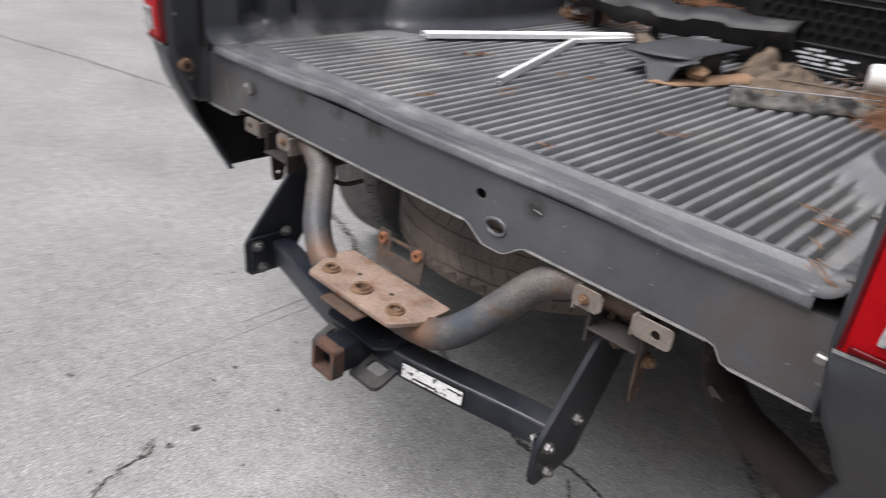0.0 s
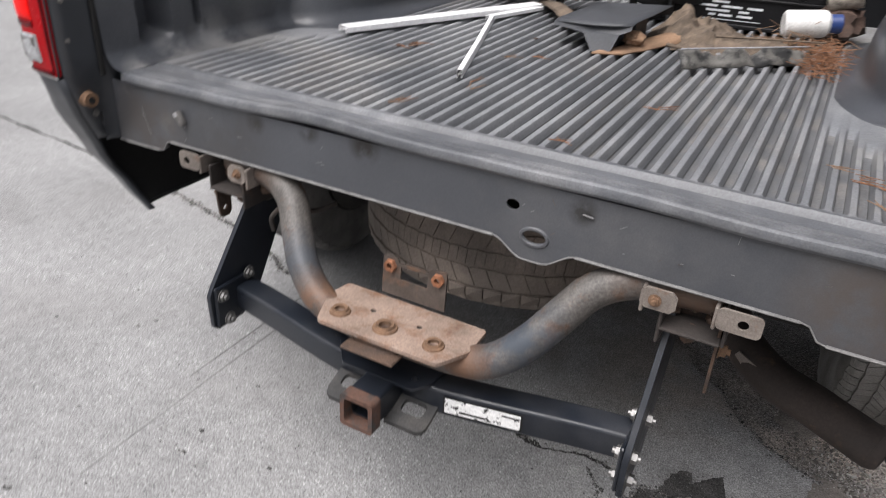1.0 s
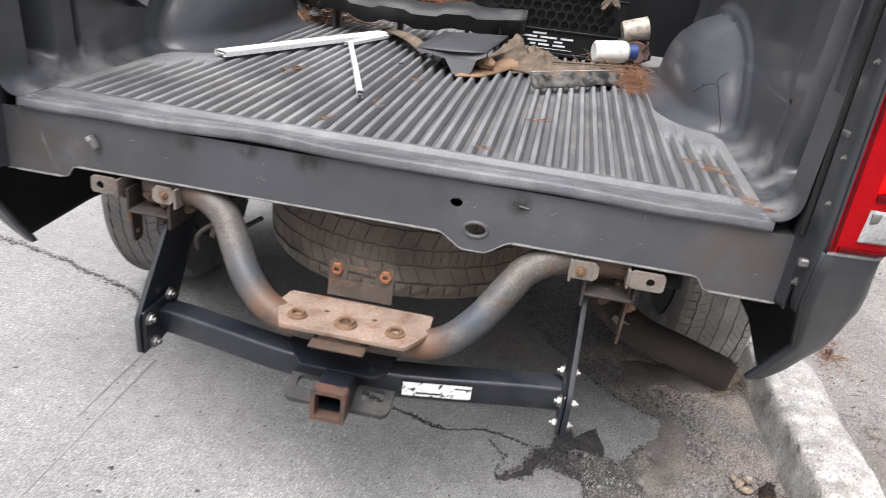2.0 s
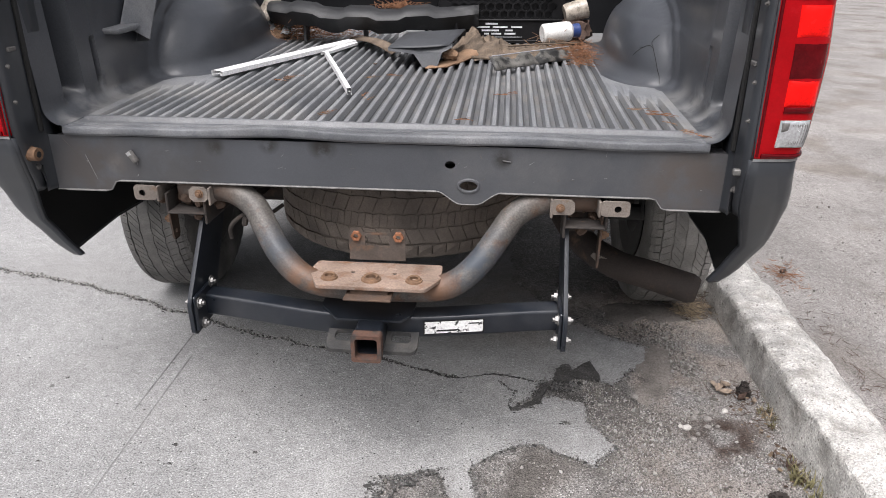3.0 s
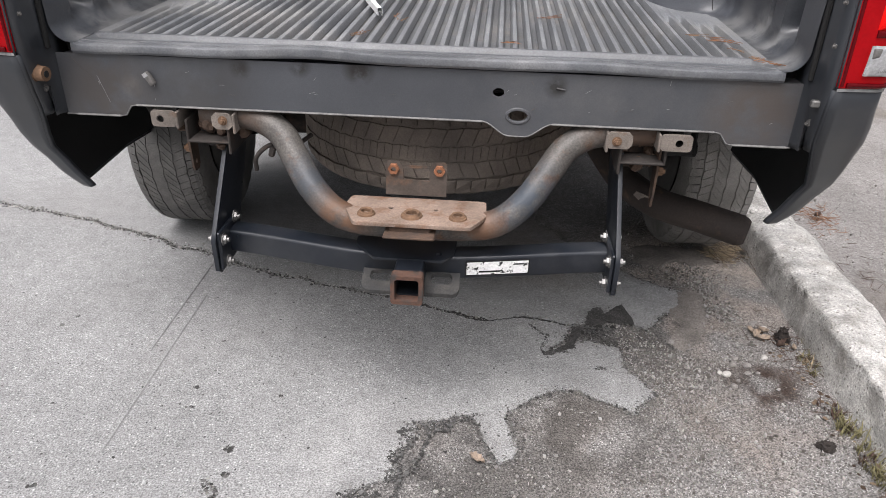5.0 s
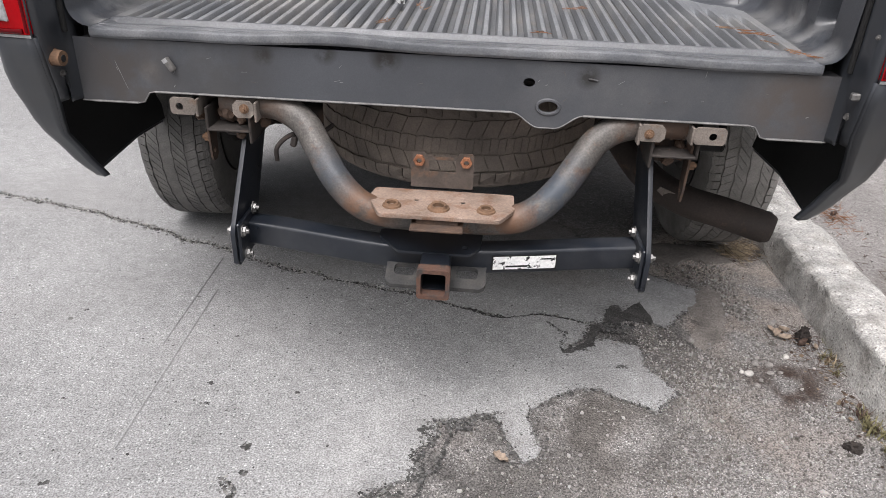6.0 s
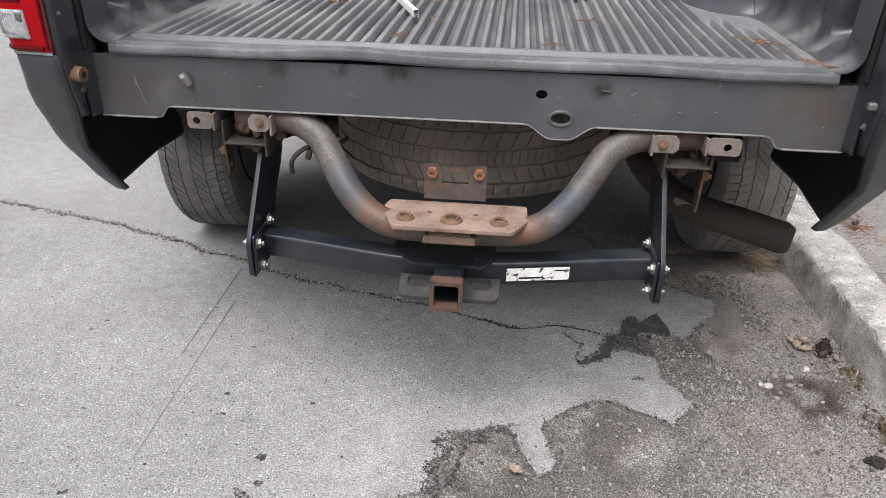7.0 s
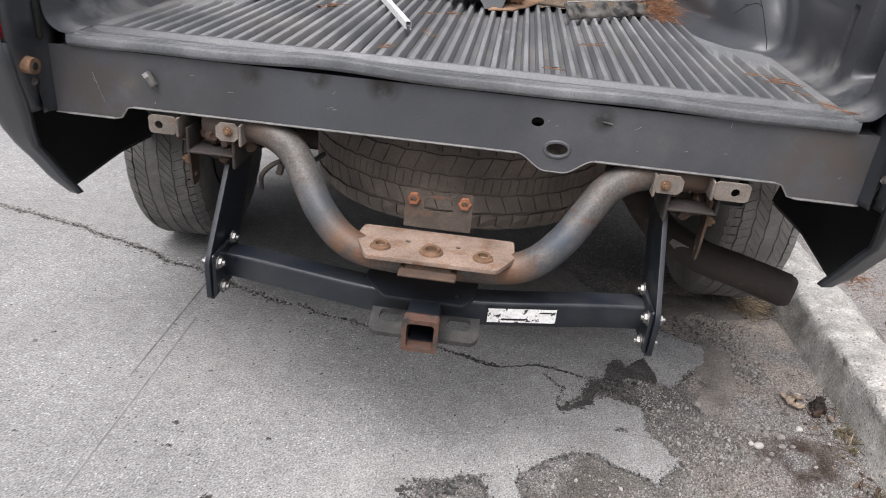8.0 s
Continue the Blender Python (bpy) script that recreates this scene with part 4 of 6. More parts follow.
weeds(1.172, 0.205, 60, 1, 0.036)
for y, count, seed in ((-0.04, 80, 2), (-0.15, 110, 3), (-0.27, 90, 4)):
    weeds(1.152, y, count, seed, 0.036)
    weeds(1.145, y + 0.03, count // 2, seed + 10, 0.030, M_LEAF, "dead brown stems along the kerb")
weeds(1.165, 0.20, 40, 15, 0.036, M_STRAW, "dry pale stems along the kerb")


# ---- the truck ----
CX = 0.02
# the truck stands a little askew to the kerb and leans to its left
BODY = pose(0.0104, 0.0, -0.0057, -0.52, -0.96, -3.0)
# the liner and what lies in it rise a little toward the cab
TILT = Matrix.Translation((0, 0, 0.893)) @ pose(0, 0, 0, 1.6) @ Matrix.Translation((0, 0, -0.893))
BED = Matrix.Translation((0, 0, 0.893)) @ pose(0.0, 0.022, -0.0057, 1.08, -0.96) @ Matrix.Translation((0, 0, -0.893))
truck = holder("pickup_truck", (CX, 0, 0), "dark charcoal pickup truck without tailgate or bumper beside a kerb", "pickup truck")
truck.matrix_basis = BODY @ Matrix.Translation((CX, 0, 0))


def table(z, rows):
    """A value between the rows (height, value)."""
    if z <= rows[0][0]:
        return rows[0][1]
    for (a, u), (b, v) in zip(rows, rows[1:]):
        if z <= b:
            t = (z - a) / (b - a)
            t = t * t * (3 - 2 * t) * 0.4 + t * 0.6
            return u + (v - u) * t
    return rows[-1][1]


INNER_X = [(0.515, 0.826), (0.56, 0.846), (0.634, 0.872), (0.70, 0.850), (0.78, 0.824), (0.89, 0.816), (1.21, 0.812), (1.42, 0.812)]
INNER_Y = [(0.515, 0.066), (0.60, 0.032), (0.70, -0.03), (0.80, -0.085), (0.89, -0.115), (1.42, -0.12)]
OUTER_X = [(0.515, 0.862), (0.535, 0.886), (0.56, 0.904), (0.634, 0.940), (0.75, 0.950), (0.90, 0.925), (0.96, 0.932), (1.10, 0.936), (1.21, 0.930), (1.42, 0.92)]
SIDE_X = [(0.515, 0.915), (0.56, 0.945), (0.634, 0.955), (0.75, 0.962), (0.90, 0.945), (1.10, 0.952), (1.42, 0.935)]


def corner(z, u, off=0.0, side=1):
    """A point of the bed side's rear corner: u runs from the inner edge (0) over the rear face to the flank (1)."""
    xi, yi, xo, xs = table(z, INNER_X), table(z, INNER_Y), table(z, OUTER_X), table(z, SIDE_X)

    def at(s):
        a, b = Vector((xi, yi)), Vector((xi + (xo - xi) * 0.72, yi + 0.008))
        c, d = Vector((xo - 0.004, yi + 0.016)), Vector((xo, yi + 0.080))
        if s < 0.5:
            return a.lerp(b, s / 0.5)
        if s < 0.8:
            t = (s - 0.5) / 0.3
            return (1 - t) ** 2 * b + 2 * t * (1 - t) * c + t * t * d
        t = (s - 0.8) / 0.2
        return Vector((xo + (xs - xo) * min(1, t * 1.6), yi + 0.08 + (0.66 - yi - 0.08) * t))

    p = at(u)
    if off:
        w = at(min(1, u + 0.02)) - at(max(0, u - 0.02))
        p = p + Vector((w.y, -w.x)).normalized() * off
    drop = -0.035 * max(0, (u - 0.8) / 0.2) if z < 0.53 else 0
    return Vector((side * p.x, p.y, z + drop))


LEVELS = [0.515, 0.522, 0.535, 0.56, 0.60, 0.64, 0.68, 0.72, 0.76, 0.80, 0.84, 0.885]
UPPER = [0.885, 0.95, 1.05, 1.15, 1.25, 1.305, 1.36, 1.42]
US = [0, 0.12, 0.25, 0.38, 0.5, 0.56, 0.62, 0.68, 0.74, 0.8, 0.85, 0.9, 1.0]


WIDER = 0.020


def bed_side(side):
    bm = bmesh.new()
    sheet(bm, [[corner(z, u, 0, side) for u in US] for z in LEVELS])
    # the flank goes on upward beside the lamp, and the pillar inside it
    sheet(bm, [[corner(z, u, 0, side) for u in (0.8, 0.85, 0.9, 1.0)] for z in UPPER])
    sheet(bm, [[corner(z, u, 0, side) for u in (0.0, 0.1, 0.2, 0.3)] for z in UPPER])
    # a folded lip along the cut edge
    sheet(bm, [[corner(z, 0, 0, side), corner(z, 0, 0, side) + Vector((-0.003 * side, 0.014, 0))] for z in LEVELS])
    skin = part("bed_side", bm, M_PAINT, truck, "charcoal painted bed side with an exposed lower corner")
    skin.location.x = -WIDER if side < 0 else 0.0
    mod = skin.modifiers.new("thickness", "SOLIDIFY")
    mod.thickness, mod.offset = 0.003, 0
    # Inner shell added in black to carry the shade inside the bed side.
    bm = bmesh.new()
    sheet(bm, [[corner(z, u, -0.010, side) + Vector((0, 0.004, 0.004)) for u in US[1:]] for z in LEVELS[1:]])
    sheet(bm, [[(side * 0.795, 0.03, z), (side * 0.80, 0.68, z)] for z in (0.74, 0.86)])
    part("inner_panel", bm, M_UNDER, skin, "black inside of the bed side, shade put into its colour")

    # the pillar beside the opening
    bm = bmesh.new()
    rows = []
    for z in [0.732, 0.745, 0.76, 0.80, 0.84, 0.88, 0.95, 1.05, 1.15, 1.25, 1.35, 1.42]:
        p = corner(z, 0, 0, side)
        xi, yi = abs(p.x), p.y
        prof = [(xi + 0.006, yi + 0.006), (xi - 0.004, yi + 0.012), (xi - 0.010, yi + 0.030), (xi - 0.006, yi + 0.048), (min(xi - 0.010, 0.812), min(-0.03, yi + 0.07)),
                (0.812, -0.018), (0.806, -0.006), (0.803, 0.004), (0.803, 0.05)]
        rows.append([(side * x, y, z) for x, y in prof])
    sheet(bm, rows)
    pillar = part("pillar", bm, M_PAINT, truck, "charcoal painted tailgate pillar", 50)
    pillar.location.x = skin.location.x
    mod = pillar.modifiers.new("thickness", "SOLIDIFY")
    mod.thickness, mod.offset = 0.003, 0
    for z in (0.965, 1.045, 1.20):
        bm = bmesh.new()
        bolt(bm, corner(z, 0, 0, side) + Vector((-0.008 * side, 0.028, 0)), (-side, -0.5, 0), 0.0045, 0.002)
        part("pillar_bolt", bm, M_HOSE, pillar)
    bm = bmesh.new()
    box(bm, corner(1.08, 0, 0, side) + Vector((-0.010 * side, 0.052, 0)), (0.008, 0.030, 0.010), 0.002)
    part("striker_plate", bm, M_HOSE, pillar)

    # Black strip that paints in the shade of the gap beside the liner.
    bm = bmesh.new()
    box(bm, (side * 0.8045, -0.0175, 1.145), (0.009, 0.012, 0.53), 0.002)
    part("gap_shade", bm, M_UNDER, pillar, "black strip for the shaded gap beside the liner")

    # the pin that the tailgate hung on
    bm = bmesh.new()
    if side < 0:
        rod(bm, (-0.829, -0.062, 0.838), (-0.811, -0.064, 0.837), 0.021, 0.019, seg=24)
        rod(bm, (-0.811, -0.064, 0.837), (-0.791, -0.066, 0.836), 0.0170, 0.0160, seg=24)
        pin = part("hinge_pin", bm, M_NUT, truck, "rusty round tailgate hinge pin")
        pin.location.x = skin.location.x
        bm = bmesh.new()
        rod(bm, (-0.792, -0.066, 0.836), (-0.7895, -0.066, 0.836), 0.0075, seg=12)
        part("pin_socket", bm, M_UNDER, pin)
        bm = bmesh.new()
        bolt(bm, (-0.815, -0.047, 0.800), (0.9, -0.5, 0), 0.006, 0.005)
        part("pin_bolt", bm, M_HOSE, pin)
    else:
        rod(bm, (0.836, -0.070, 0.850), (0.814, -0.072, 0.849), 0.022, 0.017, seg=24)
        box(bm, (0.803, -0.073, 0.848), (0.018, 0.015, 0.015), 0.003)
        pin = part("hinge_pin", bm, M_ZINC, truck, "bright steel tailgate hinge pin")
        pin.location.x = skin.location.x
        bm = bmesh.new()
        bolt(bm, (0.815, -0.047, 0.800), (-0.9, -0.5, 0), 0.006, 0.005)
        part("pin_bolt", bm, M_HOSE, pin)


for s in (-1, 1):
    bed_side(s)


def tail_lamp(side):
    def shell(z0, z1, u0, u1, off, nz=6, nu=12, bulge=0.0):
        bm = bmesh.new()
        rows = []
        for i in range(nz + 1):
            z = z0 + (z1 - z0) * i / nz
            row = []
            for k in range(nu + 1):
                u = u0 + (u1 - u0) * k / nu
                rise = bulge * math.sin(math.pi * i / nz) ** 0.5 * math.sin(math.pi * k / nu) ** 0.5
                row.append(corner(z, u, off + rise, side))
            rows.append(row)
        grid = sheet(bm, rows)
        # the rim runs back to the body
        loop = grid[0] + [r[-1] for r in grid[1:]] + grid[-1][-2::-1] + [r[0] for r in grid[-2:0:-1]]
        back = [bm.verts.new(v.co + Vector((-side * 0.002, 0.012, 0))) for v in loop]
        for k in range(len(loop)):
            bm.faces.new((loop[k - 1], loop[k], back[k], back[k - 1]))
        return bm

    lamp = part("tail_lamp", shell(0.892, 1.300, 0.02, 0.88, 0.004, 30, 24, 0.0095), M_RED, truck, "red tail lamp with a clear reversing window", 75)
    lamp.location.x = -WIDER if side < 0 else 0.0
    part("stop_lens", shell(1.004, 1.056, 0.24, 0.575, 0.0125, 10, 14, 0.004), M_BRIGHT, lamp, "bright red reflector block", 75)
    part("stop_lens", shell(1.140, 1.200, 0.24, 0.575, 0.0125, 10, 14, 0.004), M_BRIGHT, lamp, "bright red reflector block", 75)
    part("lens_band", shell(1.060, 1.128, 0.235, 0.585, 0.0132, 10, 14, 0.002), M_DEEP, lamp, "dark red band", 75)
    part("lens_band", shell(1.212, 1.285, 0.235, 0.585, 0.0132, 10, 14, 0.002), M_DEEP, lamp, "dark red band", 75)
    part("lens_line", shell(0.990, 1.002, 0.25, 0.57, 0.0135, 4, 12, 0.0015), M_DEEP, lamp, "thin dark red line", 75)
    win = part("reverse_window", shell(0.918, 0.975, 0.24, 0.575, 0.0125, 10, 16, 0.004), M_CLEAR, lamp, "clear ribbed reversing window", 75)
    part("lens_edge", shell(0.896, 1.296, 0.022, 0.055, 0.0070, 20, 4, 0.0025), M_DEEP, lamp, "dark red inner edge", 75)
    part("lens_edge", shell(0.894, 0.903, 0.09, 0.80, 0.0085, 4, 16, 0.003), M_DEEP, lamp, "dark red lower edge", 75)
    part("lamp_socket", shell(0.952, 0.970, 0.26, 0.35, 0.0150, 5, 6, 0.002), M_HOSE, win, "dark bulb socket behind the lens", 75)
    for k in range(9):
        u = 0.385 + 0.0205 * k
        bm = bmesh.new()
        pipe(bm, [corner(z, u + 0.010 * math.sin((z - 0.92) * 40), 0.0150, side) for z in (0.926, 0.936, 0.946, 0.956, 0.967)], 0.0008, 6)
        part("window_rib", bm, M_HOSE, win)
    bm = bmesh.new()
    sheet(bm, [[corner(z, u, 0.004, side) for u in US[:11]] for z in (0.885, 0.891)])
    part("lamp_seam", bm, M_SEAM, lamp, "pale dusty seam under the lamp")
    return lamp


for s in (-1, 1):
    tail_lamp(s)


def rear_sill():
    """The painted panel under the bed opening, notched at both ends, with a rounded tab and two holes."""
    top, low, high = 0.868, 0.728, 0.755
    line = [(-0.824, top), (-0.824, low), (-0.695, low), (-0.682, low + 0.003), (-0.668, high - 0.003), (-0.655, high)]
    line += [(x, high - 0.031 * (1 - smoothed((abs(x - 0.212) / 0.078 - 0.22) / 0.78))) for x in [0.134 + 0.006 * k for k in range(27)]]
    line += [(0.640, high), (0.653, high - 0.003), (0.668, low + 0.003), (0.680, low), (0.806, low), (0.806, top)]
    bm = cut_plate(line, [oval(0.167, 0.822, 0.0125, 0.0095), oval(0.212, 0.771, 0.0205, 0.0115)], 0.004, lambda u, v, w: (u, 0.003 - w, v))
    box(bm, (0, 0.030, 0.866), (1.606, 0.050, 0.004), 0.0)
    sill = part("rear_sill", bm, M_SILL, truck, "scuffed charcoal steel panel under the bed opening")
    # rolled lower flange, end to end with the notches
    for x0, x1, z in ((-0.80, -0.695, low), (-0.655, 0.136, high), (0.288, 0.640, high), (0.68, 0.80, low)):
        bm = bmesh.new()
        box(bm, ((x0 + x1) / 2, 0.012, z + 0.001), (x1 - x0, 0.034, 0.004), 0.0015)
        part("lower_flange", bm, M_EDGE, sill, "worn pale lower edge")
    bm = bmesh.new()
    pipe(bm, [Vector((u, -0.0004, v + 0.0008)) for u, v in line[1:-1]], 0.0017, 6)
    part("edge_bead", bm, M_EDGE, sill, "worn pale lower edge")
    bm = bmesh.new()
    rows = [[(0.212 + a * math.cos(2 * math.pi * k / 28), 0.0008 - t, 0.771 + b * math.sin(2 * math.pi * k / 28)) for k in range(29)]
            for a, b, t in ((0.0285, 0.0195, 0.0), (0.0262, 0.0172, 0.003), (0.0225, 0.0135, 0.003), (0.0206, 0.0116, 0.0))]
    sheet(bm, rows)
    part("embossed_ring", bm, M_SILL, sill)
    # small stud on the left, with a pale chip as its highlight
    bm = bmesh.new()
    turn = Euler((0, radians(-32), 0)).to_matrix()
    box(bm, (-0.611, -0.007, 0.820), (0.014, 0.014, 0.032), 0.004, turn, 2)
    clip = part("clip", bm, M_HOSE, sill, "small grey plastic clip")
    bm = bmesh.new()
    box(bm, (-0.617, -0.0145, 0.829), (0.010, 0.002, 0.009), 0.0, turn)
    part("clip_glint", bm, M_SEAM, clip, "pale chip standing for a highlight")
    bm = bmesh.new()
    box(bm, (0.300, -0.001, 0.835), (0.022, 0.005, 0.005), 0.002, Euler((0, radians(8), 0)).to_matrix())
    part("seam_plug", bm, M_SILL, sill)
    rng = random.Random(31)
    for k in range(26):
        bm = bmesh.new()
        at = Vector((rng.uniform(-0.75, 0.78), -0.0014, rng.uniform(0.77, 0.86)))
        a, half = rng.gauss(0.5, 0.6), rng.uniform(0.002, 0.007)
        if k in (0, 1):
            at, a, half = Vector((-0.765 + 0.04 * k, -0.0014, 0.835 - 0.045 * k)), -0.85 - 0.4 * k, 0.032
        way = Vector((math.cos(a), 0, math.sin(a))) * half
        rod(bm, at - way, at + way, 0.0005, 0.0003, 4)
        part("scratch", bm, M_SEAM if k % 3 else M_TUBE, sill)
    return sill


rear_sill()

bm = bmesh.new()
box(bm, (0, 0.90, 0.838), (1.60, 1.72, 0.05), 0.004)
floor_pan = part("bed_floor", bm, M_UNDER, truck, "dark steel underside of the bed")
for k in range(7):
    bm = bmesh.new()
    box(bm, (0, 0.20 + 0.24 * k, 0.795), (1.5, 0.07, 0.04), 0.004)
    part("cross_sill", bm, M_UNDER, floor_pan)
bm = bmesh.new()
box(bm, (0, 1.80, 1.13), (1.70, 0.04, 0.58), 0.004)
part("bed_wall", bm, M_PAINT, truck)
for s in (-1, 1):
    bm = bmesh.new()
    box(bm, (s * 0.885, 0.9, 1.405), (0.13, 1.8, 0.03), 0.008)
    part("bed_rail", bm, M_PAINT, truck)
    bm = bmesh.new()
    box(bm, (s * 0.960, 1.82, 0.98), (0.010, 0.70, 0.84), 0.003)
    box(bm, (s * 0.960, 1.065, 1.14), (0.010, 0.81, 0.52), 0.003)
    part("bed_flank", bm, M_PAINT, truck)
for s in (-1, 1):
    bm = bmesh.new()
    arc = [radians(42 + 96 * k / 20) for k in range(21)]
    sheet(bm, [[(s * x, 1.055 + 0.46 * math.cos(a), 0.42 + 0.42 * math.sin(a)) for x in (0.70, 0.94)] for a in arc])
    inner = [[(s * 0.70, 1.055 + k * math.cos(a), 0.42 + k * 0.913 * math.sin(a)) for k in (0.46, 0.34)] for a in arc]
    sheet(bm, inner)
    tub = part("wheel_house", bm, M_UNDER, truck, "black inner wheel house")
    tub.modifiers.new("thickness", "SOLIDIFY").thickness = 0.004
# Unseen plain box added to keep light out from under the truck.
bm = bmesh.new()
box(bm, (0, 3.6, 0.72), (1.86, 3.4, 0.5), 0.03)
part("underbody_block", bm, M_UNDER, truck)


# ---- frame, brackets and bent tube ----
def soften(outline, reach):
    """An outline with its corners rounded."""
    out = []
    for k, p in enumerate(outline):
        p, a, b = Vector(p), Vector(outline[k - 1]), Vector(outline[(k + 1) % len(outline)])
        one, two = p + (a - p).normalized() * reach, p + (b - p).normalized() * reach
        out += [tuple((1 - t) ** 2 * one + 2 * t * (1 - t) * p + t * t * two) for t in (0, 0.25, 0.5, 0.75, 1)]
    return out


def tab(u0, u1, hole, tilt=0.0):
    """A bumper bracket ear: a bent plate with a hole, folding forward to the frame."""
    outline = rounded(u0, 0.712, u1, 0.750, 0.009, 1 if hole[0] < 0.5 and hole[0] > -0.5 else 4)
    bm = cut_plate(outline, [oval(*hole, 0.0085, 0.0085, 16)], 0.005, lambda u, v, w: (u, -0.012 - w, v))
    return bm


for name, u0, u1, hole in (("a", -0.619, -0.562, (-0.598, 0.730)), ("b", -0.478, -0.431, (-0.452, 0.733)), ("c", 0.408, 0.466, (0.432, 0.729)), ("d", 0.527, 0.595, (0.567, 0.730))):
    bm = tab(u0, u1, hole)
    inner = u1 if name in "ac" else u0
    if name in "ad":
        x = -0.560 if name == "a" else 0.525
        box(bm, (x, 0.06, 0.728), (0.006, 0.15, 0.040), 0.002)
    else:
        x = -0.428 if name == "b" else 0.412
        box(bm, (x, 0.03, 0.725), (0.006, 0.09, 0.046), 0.002)
    ear = part("bumper_bracket", bm, M_EAR, truck, "rusty steel bumper bracket ear with a bolt hole")
    if name in "bc":
        bm = bmesh.new()
        bolt(bm, (hole[0], -0.0135, hole[1]), (0, -1, 0), 0.0075, 0.004)
        part("weld_nut", bm, M_NUT, ear)

for s in (-1, 1):
    bm = bmesh.new()
    box(bm, (s * 0.492, 1.30, 0.690), (0.085, 2.46, 0.105), 0.008)
    rail = part("frame_rail", bm, M_FRAME, truck, "dirty rust-stained frame rail")
    # an open bracket under the rail's end, and a strap that hangs beside it
    bm = bmesh.new()
    box(bm, (s * 0.492, 0.025, 0.678), (0.100, 0.07, 0.006), 0.002)
    box(bm, (s * 0.545, 0.035, 0.700), (0.006, 0.075, 0.055), 0.002)
    box(bm, (s * 0.445, 0.03, 0.690), (0.006, 0.08, 0.080), 0.002)
    part("rail_bracket", bm, M_FRAME, rail, "rusty open bracket")
    bm = bmesh.new()
    rng = random.Random(17 + s)
    for k in range(9):
        at = (s * 0.495 + rng.gauss(0, 0.035), 0.02 + rng.uniform(0, 0.05), 0.690 + rng.gauss(0, 0.020))
        lump(bm, at, [rng.uniform(0.006, 0.018) for _ in range(3)], rng, 2, 0.6, None, 2.5)
    tagged(part("rust_scale", bm, M_RUST, rail), "flaking lumps of rust and mud", kind="stuff")
    low = 0.590 if s < 0 else 0.560
    bm = cut_plate([(0.012, 0.70), (0.060, 0.70), (0.058, low + 0.01), (0.050, low), (0.028, low), (0.022, low + 0.01)] if s < 0 else
                   [(0.012, 0.70), (0.060, 0.70), (0.052, low + 0.03), (0.040, low), (0.026, low), (0.018, low + 0.03)],
                   [oval(0.039, low + 0.022, 0.006, 0.006, 12)], 0.005, lambda u, v, w, s=s: (s * ((0.552 if s < 0 else 0.537) + w), u, v))
    part("hanger_strap", bm, M_RUST, rail, "thin rusty steel hanger strap")
    bm = bmesh.new()
    bolt(bm, (s * (0.556 if s < 0 else 0.541), 0.038, 0.645), (s, 0, 0), 0.010, 0.010)
    part("strap_bolt", bm, M_NUT, rail)

LEFT = [(-0.52, 0.055, 0.732), (-0.44, 0.045, 0.731), (-0.380, 0.033, 0.726), (-0.325, 0.010, 0.700), (-0.285, -0.025, 0.652), (-0.245, -0.058, 0.602), (-0.192, -0.078, 0.556), (-0.13, -0.082, 0.536)]
bm = bmesh.new()
pipe(bm, smooth_line(LEFT + [(0.0, -0.082, 0.531)] + [(-x, y, z) for x, y, z in reversed(LEFT)], 5), 0.0318, 28)
bmesh.ops.translate(bm, verts=bm.verts, vec=(0.002, -0.004, 0.001))
part("crossmember_tube", bm, M_TUBE, truck, "bent grey steel tube, scuffed and rust-stained")

bm = cut_plate(soften([(-0.160, -0.022), (-0.168, -0.078), (-0.134, -0.160), (0.120, -0.160), (0.152, -0.100), (0.150, -0.022)], 0.009),
               [oval(-0.112, -0.118, 0.010, 0.010), oval(-0.011, -0.118, 0.013, 0.013), oval(0.091, -0.118, 0.010, 0.010), oval(-0.062, -0.080, 0.007, 0.007, 12), oval(0.040, -0.080, 0.007, 0.007, 12)],
               0.007, lambda u, v, w: (u, v, 0.5735 + w), 0.0012)
plate = part("step_plate", bm, M_PLATE, truck, "flat rusty mounting plate with chamfered corners")
plate.location = (0.003, -0.004, -0.006)
# Black plugs give the two small holes their shade.
for x in (-0.062, 0.040):
    bm = bmesh.new()
    rod(bm, (x, -0.080, 0.560), (x, -0.080, 0.5745), 0.0068, seg=12)
    part("hole_shade", bm, M_UNDER, plate)
for x, r in ((-0.112, 0.0195), (-0.011, 0.023), (0.091, 0.0195)):
    bm = bmesh.new()
    lathe(bm, [(r * 0.52, -0.004), (r * 0.52, 0.009), (r * 0.74, 0.011), (r * 0.86, 0.006), (r * 1.0, 0.005), (r * 1.08, 0.0)], 24, None, (x, -0.118, 0.577))
    part("weld_nut", bm, M_NUT, plate, "brown rusted weld nut")
bm = cut_plate([(-0.082, 0.575), (0.058, 0.575), (0.058, 0.652), (0.054, 0.656), (0.026, 0.656), (0.022, 0.652), (0.020, 0.646), (-0.046, 0.646), (-0.048, 0.652), (-0.052, 0.656), (-0.078, 0.656), (-0.082, 0.652)],
               [oval(-0.064, 0.638, 0.007, 0.007, 14), oval(0.041, 0.638, 0.007, 0.007, 14), rounded(-0.042, 0.612, 0.018, 0.640, 0.004)], 0.004, lambda u, v, w: (u, -0.019 + w + (v - 0.575) * 0.06, v + 0.010))
up = part("upright_bracket", bm, M_THIN, plate, "thin upright bracket with two rusty nuts")
